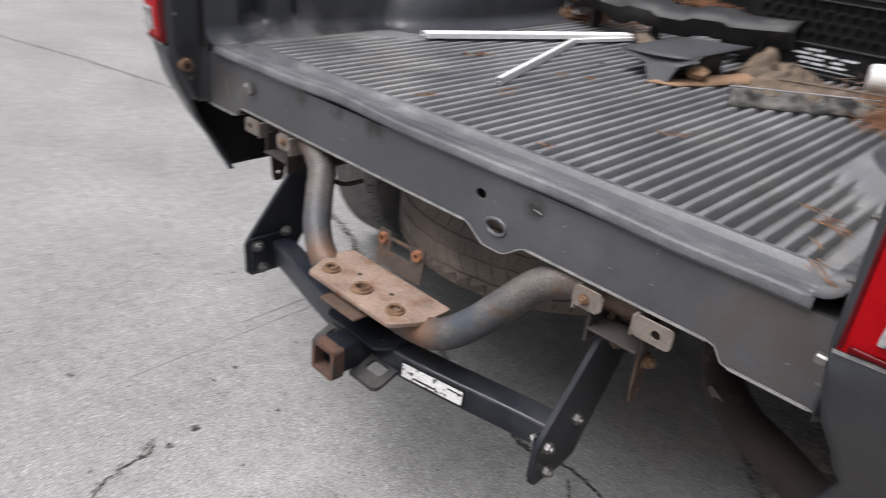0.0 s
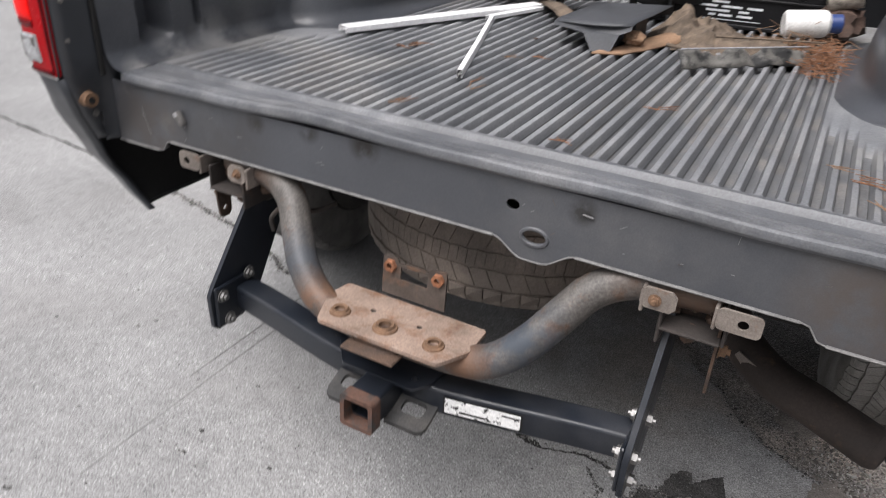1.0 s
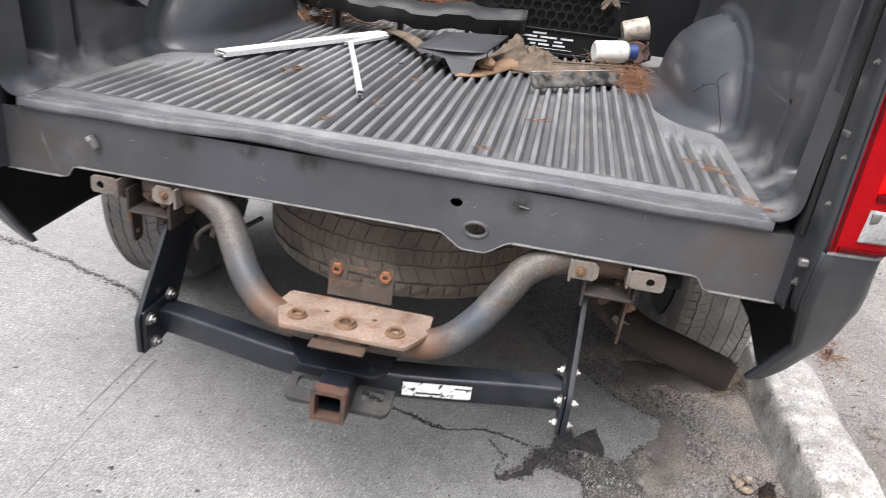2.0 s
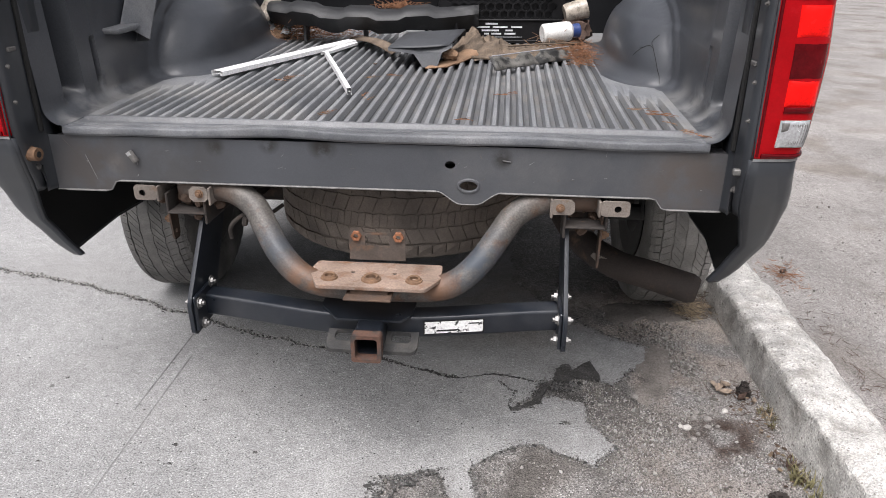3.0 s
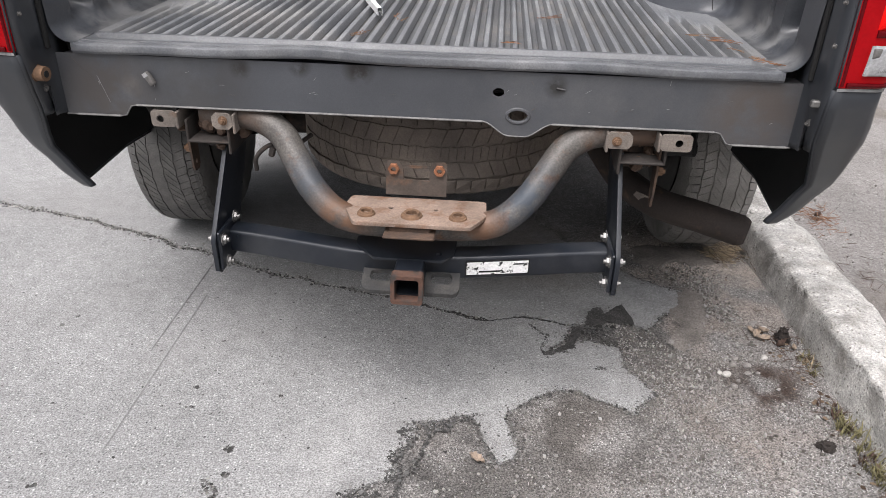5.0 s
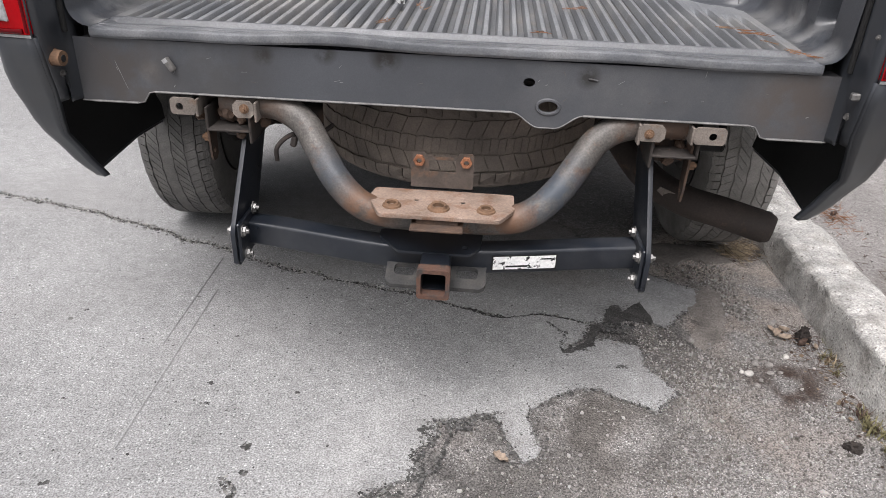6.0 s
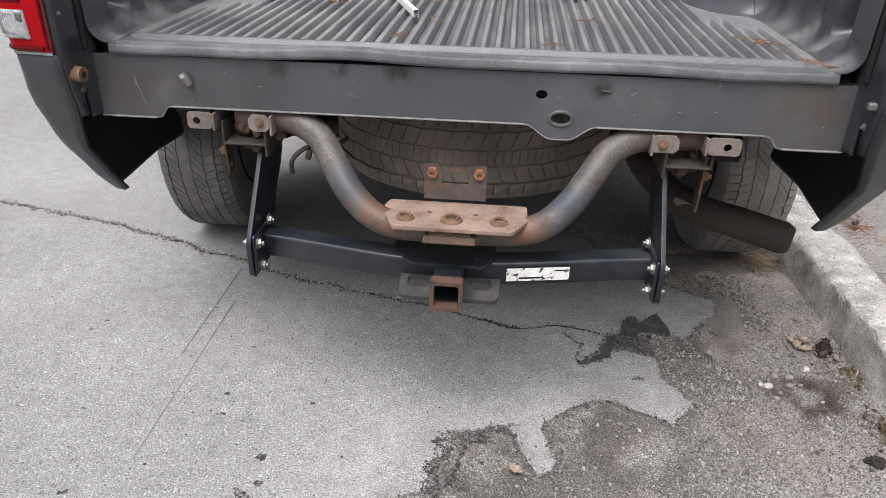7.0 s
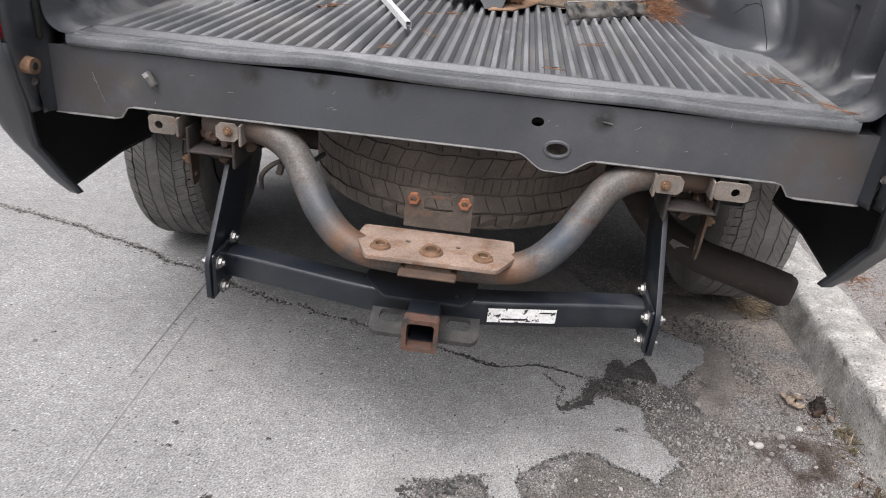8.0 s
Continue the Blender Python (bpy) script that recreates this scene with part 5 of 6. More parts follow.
for x in (-0.064, 0.041):
    bm = bmesh.new()
    lathe(bm, [(0.0065, 0.0), (0.0065, 0.009), (0.013, 0.009), (0.0135, 0.0)], 6, Euler((radians(90), 0, 0)).to_matrix(), (x, -0.016, 0.648))
    part("rusty_nut", bm, M_ORANGE, plate, "orange rusted nut")
bm = bmesh.new()
box(bm, (-0.011, -0.152, 0.5535), (0.112, 0.062, 0.006), 0.002)
box(bm, (-0.011, -0.140, 0.563), (0.090, 0.030, 0.016), 0.002)
part("stop_flange", bm, M_RUST, plate, "rusty folded flange under the plate")


# ---- spare wheel and rear wheels ----
ROAD_TREAD = ((-0.99, -0.71, 0.12, 0.0, 84, 0.90), (-0.675, -0.375, 0.70, 0.3, 84, 0.93), (-0.34, -0.025, 0.0, 0.6, 84, 1.0), (0.015, 0.335, 0.70, 0.1, 84, 0.93), (0.375, 0.675, -0.25, 0.45, 84, 0.97), (0.71, 0.99, -0.12, 0.5, 84, 0.90))
SPARE_TREAD = ((-0.99, -0.62, 0.0, 0.0, 62, 0.955), (-0.56, -0.20, -0.22, 0.3, 62, 0.955), (-0.16, 0.16, 0.10, 0.6, 120, 0.97), (0.20, 0.56, 0.22, 0.15, 62, 0.955), (0.62, 0.99, 0.0, 0.5, 62, 0.955))


def tyre_mesh(rings, radius=0.392, width=0.228, rim=0.215):
    """A tyre about z: rounded carcass with raised rings on the wall, and ribs cut into blocks.
    Each rib: its two sides, the slant of its cuts, their phase, their number, the share that is rubber."""
    h = width / 2
    bm = bmesh.new()
    prof = [(rim, -h * 0.80), (rim + 0.012, -h * 0.93), (rim + 0.05, -h * 1.0), (rim + 0.095, -h * 1.03), (radius - 0.050, -h * 1.01), (radius - 0.030, -h * 0.985), (radius - 0.018, -h * 0.93), (radius - 0.010, -h * 0.5), (radius - 0.009, 0)]
    prof = prof + [(r, -w) for r, w in reversed(prof[:-1])]
    lathe(bm, prof + [(rim, -h * 0.80)], 72)
    verts, faces = [], []

    def skin(w, lift):
        k = abs(w)
        return radius - 0.011 + lift - (0.0 if k < 0.7 else 0.020 * ((k - 0.7) / 0.3) ** 2)

    for w0, w1, slant, phase, count, fill in rings:
        step = 2 * math.pi / count
        mid = (w0 + w1) / 2
        for k in range(count):
            a = (k + phase) * step
            jog = (0.014 if k % 2 else -0.014)
            full = min(1.0, fill + 0.015 * math.sin(k * 2.4))
            base = len(verts)
            ring = [(w0 + jog, -0.5 - slant), (mid, -0.5), (w1 + jog, -0.5 + slant), (w1 - jog, 0.5 + slant), (mid, 0.5), (w0 - jog, 0.5 - slant)]
            for lift, tight in ((-0.006, 1.0), (0.0050, 0.975 if fill < 1 else 1.0)):
                for w, da in ring:
                    ww = max(-1.0, min(1.0, mid + (w - mid) * tight))
                    cut = da - slant * (w - mid) / (w1 - mid)
                    ang = a + step * (cut * full * tight + da - cut)
                    radial = skin(ww, lift)
                    verts.append((radial * math.cos(ang), radial * math.sin(ang), ww * h))
            b = base
            faces += [tuple(b + 6 + q for q in range(6))] + [(b + q, b + (q + 1) % 6, b + 6 + (q + 1) % 6, b + 6 + q) for q in range(6)]
    me = bpy.data.meshes.new("tread_blocks")
    me.from_pydata(verts, [], faces)
    return bm, me


def wheel(name, at, turn, mat, label, parent, rings=ROAD_TREAD):
    hub = holder(name, at, label, "", "", parent)
    hub.rotation_euler = turn
    carcass, blocks = tyre_mesh(rings)
    tyre = part("tyre", carcass, mat, hub, "dusty black tyre with worn tread blocks")
    blocks.materials.append(mat)
    tread = tagged(new("tread", blocks), kind="stuff")
    tread.parent = tyre
    bm = bmesh.new()
    lathe(bm, [(0.05, 0.02), (0.06, 0.06), (0.13, 0.07), (0.17, 0.03), (0.19, -0.06), (0.213, -0.10), (0.219, -0.108), (0.214, -0.112), (0.20, -0.10), (0.18, -0.05), (0.17, 0.06), (0.195, 0.10), (0.219, 0.108), (0.21, 0.11), (0.17, 0.095), (0.12, 0.10), (0.05, 0.05), (0.05, 0.02)], 40)
    part("rim", bm, M_RIM, hub, "grimy steel rim")
    return hub


wheel("spare_wheel", (0.0, 0.495, 0.632), (0, 0, 0.4), M_SPARE, "brown-dusted spare wheel slung flat under the bed", truck, SPARE_TREAD)
wheel("rear_wheel", (-0.936, 0.972, 0.419), (0, radians(90), radians(3)), M_RUBBER, "rear wheel with a dusty all-terrain tyre", truck)
wheel("rear_wheel", (0.902, 1.067, 0.389), (0, radians(-90), radians(3)), M_RUBBER_DRY, "rear wheel with a dusty all-terrain tyre", truck)

bm = bmesh.new()
rod(bm, (-0.84, 0.975, 0.415), (0.80, 1.062, 0.39), 0.042, seg=20)
lump(bm, (0.0, 1.055, 0.39), (0.13, 0.15, 0.14), random.Random(1), 3, 0.05)
part("rear_axle", bm, M_FRAME, truck, "dirty rear axle")
for s in (-1, 1):
    bm = bmesh.new()
    for k in range(4):
        rows = []
        for i in range(13):
            y = 0.25 + 1.5 * i / 12
            if abs(y - 1.0) < 0.76 - 0.13 * k:
                z = 0.46 - 0.011 * k + 0.17 * ((y - 1.0) / 0.75) ** 2
                rows.append([(s * 0.60, y, z), (s * 0.66, y, z), (s * 0.66, y, z + 0.009), (s * 0.60, y, z + 0.009), (s * 0.60, y, z)])
        sheet(bm, rows)
    spring = part("leaf_spring", bm, M_FRAME, truck, "dirty leaf spring")
    bm = bmesh.new()
    rod(bm, (s * 0.575, 0.27, 0.625), (s * 0.685, 0.27, 0.625), 0.022, seg=14)
    box(bm, (s * 0.583, 0.27, 0.665), (0.007, 0.045, 0.11), 0.003)
    box(bm, (s * 0.677, 0.27, 0.665), (0.007, 0.045, 0.11), 0.003)
    part("shackle", bm, M_UNDER, spring)

# exhaust
bm = bmesh.new()
pipe(bm, smooth_line([(0.40, 1.30, 0.58), (0.42, 0.95, 0.60), (0.46, 0.65, 0.55), (0.54, 0.45, 0.468), (0.630, 0.345, 0.436), (0.73, 0.300, 0.422), (0.842, 0.254, 0.405)], 6), 0.0430, 26, 0.003)
pipe_end = part("tailpipe", bm, M_EXHAUST, truck, "brown rusty exhaust tailpipe turned toward the kerb")
bm = bmesh.new()
R = 0.0431
lathe(bm, [(R, -0.03), (R * 0.995, -0.012), (R * 0.96, 0.000), (R * 0.88, 0.011), (R * 0.74, 0.018), (R * 0.66, 0.014), (R * 0.64, -0.02)], 26, basis((0.73, 0.300, 0.422), (0.842, 0.254, 0.405)), (0.842, 0.254, 0.405))
part("pipe_mouth", bm, M_EXHAUST, pipe_end, "rolled end of the tailpipe")
bm = cut_plate([(0.550, 0.478), (0.557, 0.491), (0.595, 0.482), (0.617, 0.466), (0.610, 0.457), (0.567, 0.465)], [oval(0.585, 0.473, 0.004, 0.004, 10)], 0.004, lambda u, v, w: (u + 0.012, 0.325 - 0.55 * (u - 0.585) + w, v - 0.022))
part("pipe_hanger", bm, M_EAR, pipe_end, "pale rusty hanger flange")

# wiring that droops behind the left rail
bm = bmesh.new()
pipe(bm, smooth_line([(-0.40, 0.03, 0.60), (-0.395, 0.02, 0.635), (-0.365, 0.02, 0.665), (-0.33, 0.03, 0.672), (-0.305, 0.06, 0.66), (-0.28, 0.10, 0.67)], 5), 0.0055, 10)
loom = part("wiring_loom", bm, M_FRAME, truck, "grey corrugated wiring loom")
bm = bmesh.new()
box(bm, (-0.352, 0.012, 0.655), (0.014, 0.014, 0.024), 0.003, Euler((0, radians(15), 0)).to_matrix())
part("plug", bm, M_FRAME, loom)


# ---- tow hitch ----
HX = -0.008
hitch = holder("tow_hitch", (HX, 0, 0), "black steel receiver hitch bolted under the frame", "", "", truck)


def bent_tube(bm, line, half, soft=0.007):
    """A square tube along a line in plan, with rounded edges."""
    rows = []
    pts = [Vector(p) for p in line]
    for i, p in enumerate(pts):
        along = (pts[min(i + 1, len(pts) - 1)] - pts[max(i - 1, 0)]).normalized()
        across = Vector((along.y, -along.x, 0))
        loop = rounded(-half, -half, half, half, soft, 3)
        rows.append([p + across * u + Vector((0, 0, v)) for u, v in loop + loop[:1]])
    sheet(bm, rows)
    return bm


def arm_y(x):
    """How far back the bent cross tube's middle line lies at x."""
    return -0.010 - 0.070 * smoothed((0.464 - abs(x)) / 0.37) * 0.35 - 0.070 * 0.65 * max(0.0, min(1.0, (0.464 - abs(x)) / 0.36))


bm = bmesh.new()
bent_tube(bm, [(x, arm_y(x), 0.440) for x in [-0.459 + 0.918 * k / 36 for k in range(37)]], 0.029)
part("cross_tube", bm, M_HITCH, hitch, "black square steel tube, bent back at the middle")
for s in (-1, 1):
    bm = bmesh.new()
    box(bm, (s * 0.4545, -0.045, 0.441), (0.009, 0.112, 0.098), 0.003)
    part("end_flange", bm, M_HITCH, hitch, "black flange welded to the tube's end")
for s in (-1, 1):
    outline = [(-0.106, 0.393), (-0.110, 0.470), (-0.100, 0.488), (0.030, 0.655), (0.050, 0.705), (0.165, 0.705), (0.160, 0.625), (0.040, 0.430), (0.022, 0.394), (-0.020, 0.383), (-0.094, 0.383)]
    bm = cut_plate(outline, [], 0.009, lambda u, v, w, s=s: (s * (0.464 + w), u, v), 0.001)
    plate_side = part("side_plate", bm, M_HITCH, hitch, "black angled steel side plate")
    for y, z in ((-0.082, 0.466), (-0.068, 0.402), (0.000, 0.488)):
        bm = bmesh.new()
        bolt(bm, (s * 0.450, y, z), (-s, 0, 0), 0.0105, 0.006)
        bolt(bm, (s * 0.467, y, z), (s, 0, 0), 0.0105, 0.009)
        part("bolt", bm, M_ZINC, plate_side, "bright zinc hexagon bolt")
bm = cut_plate(soften([(-0.135, -0.046), (-0.135, -0.078), (-0.085, -0.140), (0.072, -0.140), (0.094, -0.110), (0.100, -0.046)], 0.008),
               [oval(0.062, -0.112, 0.0075, 0.0075, 12)], 0.006, lambda u, v, w: (u, v, 0.4735 + w + 0.05 * (v + 0.08)))
part("gusset", bm, M_HITCH, hitch, "black gusset plate")
bm = bmesh.new()


def square_tube(bm, y0, y1, half, wall, cz):
    rows = []
    for y, k in ((y0, half), (y1, half), (y1, half - wall), (y0, half - wall), (y0, half)):
        rows.append([(x, y, cz + z) for x, z in rounded(-k, -k, k, k, min(0.008, k * 0.25), 4) + [rounded(-k, -k, k, k, min(0.008, k * 0.25), 4)[0]]])
    sheet(bm, rows)


square_tube(bm, -0.190, -0.010, 0.0325, 0.006, 0.4385)
recv = part("receiver", bm, M_HITCH, hitch, "square black receiver tube")
bm = bmesh.new()
square_tube(bm, -0.216, -0.188, 0.0355, 0.009, 0.4355)
part("receiver_collar", bm, M_MOUTH, recv, "rusty reinforced mouth of the receiver")
bm = bmesh.new()
box(bm, (0, -0.02, 0.4385), (0.05, 0.004, 0.05))
part("receiver_back", bm, M_UNDER, recv)
for s in (-1, 1):
    bm = cut_plate([(0.028, -0.166), (0.098, -0.166), (0.108, -0.160), (0.112, -0.150), (0.112, -0.094), (0.104, -0.084), (0.030, -0.084)],
                   [rounded(0.046, -0.141, 0.094, -0.112, 0.010)], 0.009, lambda u, v, w, s=s: (s * u, v, 0.418 + w + (v + 0.12) * 0.42))
    part("chain_loop", bm, M_LOOP, hitch, "flat black safety chain loop with an oblong hole")
# the label follows the slant of the tube
SLANT = math.atan2(arm_y(0.26) - arm_y(0.13), 0.13)
FACE = Matrix.Translation((0.196, arm_y(0.196) - 0.0293 / math.cos(SLANT), 0.440)) @ Euler((0, 0, SLANT)).to_matrix().to_4x4()


def on_label(x, z, wide, tall, out, lean=0.0):
    bm = bmesh.new()
    box(bm, (0, 0, 0), (wide, 0.0012, tall), 0.0, Euler((0, radians(lean), 0)).to_matrix())
    bmesh.ops.transform(bm, matrix=FACE @ Matrix.Translation((x, -out, z)), verts=bm.verts)
    return bm


label = part("warning_label", on_label(0, 0, 0.150, 0.037, 0.0006), M_UNDER, hitch, "black and white warning label, scuffed")
part("label_face", on_label(0, 0, 0.144, 0.032, 0.0014), M_STICKER, label, "scuffed white label face")
for x, z, w, h, lean in ((-0.018, -0.0085, 0.050, 0.0040, 0), (0.050, 0.0085, 0.024, 0.0030, 0)):
    part("label_bar", on_label(x, z, w, h, 0.0022, lean), M_UNDER, label)


# ---- bed liner ----
liner = holder("bed_liner", (CX, 0, 0.868), "black plastic drop-in bed liner with a ribbed floor, dusty and worn", "bed liner")
liner.matrix_basis = BODY @ TILT @ Matrix.Translation((CX, 0, 0.868))
LZ = -0.868
FLOOR = 0.893


PITCH = 0.0333


def groove(x):
    """1 in the bottom of a groove, 0 on a rib, with rounded shoulders."""
    d = abs((x / PITCH + 0.02) % 1.0 - 0.5) * PITCH
    t = max(0.0, min(1.0, (0.0120 - d) / 0.0062))
    return t * t * (3 - 2 * t)


def lip_wave(x):
    return 0.011 * math.exp(-((x + 0.24) / 0.17) ** 2) + 0.006 * math.exp(-((x - 0.30) / 0.13) ** 2) + 0.0015 * math.sin(x * 19.0)


def floor_z(x, y):
    far = 1.70 if abs(x) < 0.60 else (0.56 if abs(x) < 0.665 else 0.47)
    on = max(0.0, min(1.0, (y - 0.106) / 0.012)) * max(0.0, min(1.0, (far - y) / 0.055))
    if abs(x) > 0.737:
        on = 0.0
    return FLOOR - 0.020 * groove(x) * on - 0.0012 * (max(0.0, abs((x / PITCH + 0.52) % 1.0 - 0.5) * PITCH - 0.0) / 0.0055) ** 2 * on * (1 if groove(x) == 0 else 0)


def smooth(t):
    t = max(0.0, min(1.0, t))
    return t * t * (3 - 2 * t)


def wide(x):
    """The liner's left half is the wider one."""
    return x * 1.026 if x < 0 else x


def liner_floor():
    bm = bmesh.new()
    half = 0.757
    steps = (-0.0120, -0.0104, -0.0088, -0.0076, -0.0064, -0.0050, 0.0, 0.0050, 0.0064, 0.0076, 0.0088, 0.0104, 0.0120, 0.0140, 0.01665)
    xs = sorted({round((k + 0.48) * PITCH + d, 5) for k in range(-25, 25) for d in steps if abs((k + 0.48) * PITCH + d) < half} | {-half, half})
    ys = [0.104, 0.108, 0.112, 0.116, 0.120, 0.16, 0.25, 0.35, 0.415, 0.433, 0.453, 0.471, 0.505, 0.525, 0.543, 0.561, 0.7, 0.9, 1.1, 1.3, 1.5, 1.645, 1.70, 1.755]
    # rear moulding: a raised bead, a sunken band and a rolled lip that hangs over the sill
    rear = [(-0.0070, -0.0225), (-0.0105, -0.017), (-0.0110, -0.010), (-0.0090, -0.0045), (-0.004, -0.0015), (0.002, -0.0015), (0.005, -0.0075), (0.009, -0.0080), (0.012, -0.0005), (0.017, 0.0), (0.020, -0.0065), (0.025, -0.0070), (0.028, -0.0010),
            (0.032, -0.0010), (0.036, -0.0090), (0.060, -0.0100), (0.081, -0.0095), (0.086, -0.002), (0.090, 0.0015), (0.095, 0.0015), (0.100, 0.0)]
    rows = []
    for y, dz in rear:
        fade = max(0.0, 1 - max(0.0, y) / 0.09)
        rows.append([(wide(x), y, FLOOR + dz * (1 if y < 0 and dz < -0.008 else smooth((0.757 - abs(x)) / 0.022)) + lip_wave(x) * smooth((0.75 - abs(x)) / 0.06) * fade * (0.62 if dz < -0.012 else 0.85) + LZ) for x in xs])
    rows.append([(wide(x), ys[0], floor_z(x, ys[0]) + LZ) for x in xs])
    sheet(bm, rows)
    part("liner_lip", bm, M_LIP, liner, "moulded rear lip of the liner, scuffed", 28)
    bm = bmesh.new()
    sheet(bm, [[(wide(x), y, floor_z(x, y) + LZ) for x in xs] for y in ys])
    # Groove bottoms get a darker plastic: their shade put into the colour.
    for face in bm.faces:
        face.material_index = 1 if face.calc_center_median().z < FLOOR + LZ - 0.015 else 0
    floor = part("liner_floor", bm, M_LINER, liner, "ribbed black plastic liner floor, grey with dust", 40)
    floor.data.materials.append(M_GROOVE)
    return floor


liner_floor()


def well(y, z, wide, tall, deep, edge, mid=1.065):
    """How far a rounded wheel housing stands out of the wall."""
    a = (abs((y - mid) / wide) ** 2.1 + max(0.0, (z - FLOOR) / tall) ** 2.1) ** 0.5
    return deep * (1 - a ** edge) ** 0.55 if a < 1 else 0.0


def liner_x(y, h):
    """How far the side stands from the middle at a height above the floor."""
    z = FLOOR + h
    flare = 0.752 + 0.044 * (1 - (1 - max(0.0, min(1, h / 0.044))) ** 2) ** 0.5
    # upright flutes at the rear, sharp on their hind side
    flute = 0.0
    if h > 0.03:
        rise = smooth((h - 0.03) / 0.03)
        flute = 0.070 * rise * smooth((y - 0.088) / 0.024) * smooth((0.188 - y) / 0.016)
        if 0.256 <= y <= 0.276:
            flute = 0.016 * rise * (1 if h < 0.17 else 0)
    if y > 0.28 and h > 0.17:
        flute = 0.004 * smooth((y - 0.28) / 0.02)
    x = flare + flute + 0.012 * smooth(h / 0.5)
    stand = max(well(y, z, 0.475, 0.245, 0.150, 2.9), well(y, z, 0.520, 0.277, 0.018, 9.0))
    x -= stand + 0.020 * smooth(stand / 0.06) * max(0.0, 1 - h / 0.034) ** 2
    x = max(x, 0.60)
    return x


def liner_wall(side):
    bm = bmesh.new()
    ys = [-0.0100, -0.004, 0.012, 0.03, 0.07, 0.088, 0.096, 0.104, 0.112, 0.172, 0.180, 0.188, 0.22, 0.252, 0.258, 0.274, 0.280, 0.30, 0.34] + [0.38 + 0.009 * k for k in range(151)] + [1.755]
    zs = [-0.016, -0.008, 0.0, 0.003, 0.008, 0.016, 0.026, 0.038, 0.05, 0.06] + [0.072 + 0.0085 * k for k in range(30)] + [0.35, 0.40, 0.45, 0.50, 0.52]
    rows = []
    for y in ys:
        row = []
        for h in zs:
            z = FLOOR + h
            x = liner_x(y, h)
            row.append((wide(side * x), y, z + LZ))
        rows.append(row)
    sheet(bm, rows)
    wall = part("liner_side", bm, M_WALL, liner, "black plastic liner side moulded over the wheel housing", 50)
    if side < 0:
        # Ledge and brace wear the lighter lip plastic to paint their sheen.
        bm = bmesh.new()
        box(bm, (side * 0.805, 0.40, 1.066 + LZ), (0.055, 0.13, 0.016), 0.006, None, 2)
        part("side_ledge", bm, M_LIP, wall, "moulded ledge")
        bm = bmesh.new()
        rows = []
        for k in range(9):
            c = Vector((0, 0.465, 1.043 + LZ)).lerp(Vector((0, 0.655, 1.287 + LZ)), k / 8)
            rows.append([c + Vector((side * x, -0.788 * w, 0.616 * w)) for w, x in ((0.052, 0.818), (0.044, 0.806), (0.0, 0.786), (-0.030, 0.770), (-0.038, 0.772), (-0.044, 0.818))])
        sheet(bm, rows)
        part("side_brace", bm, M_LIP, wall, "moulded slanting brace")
    if side > 0:
        for line in (((0.596, 0.010), (0.615, 0.040), (0.637, 0.074), (0.666, 0.104), (0.686, 0.120), (0.690, 0.141)), ((0.666, 0.104), (0.685, 0.110), (0.706, 0.098), (0.728, 0.074)), ((0.697, 0.103), (0.716, 0.100))):
            bm = bmesh.new()
            path = smooth_line([(0, y, h) for y, h in line], 4)
            pipe(bm, [Vector((liner_x(p.y, p.z) - 0.0002, p.y, FLOOR + p.z + LZ)) for p in path], 0.0011, 6)
            part("scratch", bm, M_UNDER, wall, "dark branching scuff")
    return wall


for s in (-1, 1):
    liner_wall(s)
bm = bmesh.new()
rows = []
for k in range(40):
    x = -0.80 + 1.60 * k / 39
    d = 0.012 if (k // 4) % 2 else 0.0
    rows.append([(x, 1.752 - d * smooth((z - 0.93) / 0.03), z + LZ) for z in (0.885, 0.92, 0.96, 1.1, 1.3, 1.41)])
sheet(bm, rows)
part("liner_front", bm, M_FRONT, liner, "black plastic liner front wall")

# ---- things lying in the bed ----
before = set(scene.objects)
TOP = FLOOR


def strip(points, wide, thick, name, label):
    """A vinyl trim strip with a small channel along its back."""
    bm = bmesh.new()
    rows = []
    pts = [Vector(p) for p in points]
    for i, p in enumerate(pts):
        along = pts[min(i + 1, len(pts) - 1)] - pts[max(i - 1, 0)]
        across = Vector((along.y, -along.x, 0)).normalized()
        prof = [(-0.5, 0), (-0.5, 1), (-0.38, 1.12), (0.38, 1.12), (0.5, 1), (0.5, 0), (0.30, 0), (0.30, 0.5), (-0.30, 0.5), (-0.30, 0)]
        rows.append([p + across * (wide * u) + Vector((0, 0, thick * v)) for u, v in prof + prof[:1]])
    sheet(bm, rows)
    return thing(name, bm, M_WHITE, label, "trim strip", "white trim strips", angle=30)


strip([(-0.572, 0.612, TOP + 0.006), (-0.41, 0.94, TOP + 0.007), (-0.245, 1.275, TOP + 0.008)], 0.046, 0.014, "trim_strip", "white vinyl trim strip lying on the ribbed liner")
strip([(-0.228, 1.27, TOP + 0.004), (-0.272, 1.14, TOP + 0.004), (-0.312, 1.02, TOP + 0.004)], 0.020, 0.010, "trim_strip", "short white vinyl strip beside a longer one")
strip([(-0.302, 1.03, TOP + 0.0), (-0.205, 0.70, TOP + 0.0), (-0.118, 0.395, TOP + 0.0)], 0.013, 0.017, "trim_strip", "white vinyl trim strip with an open cut end")


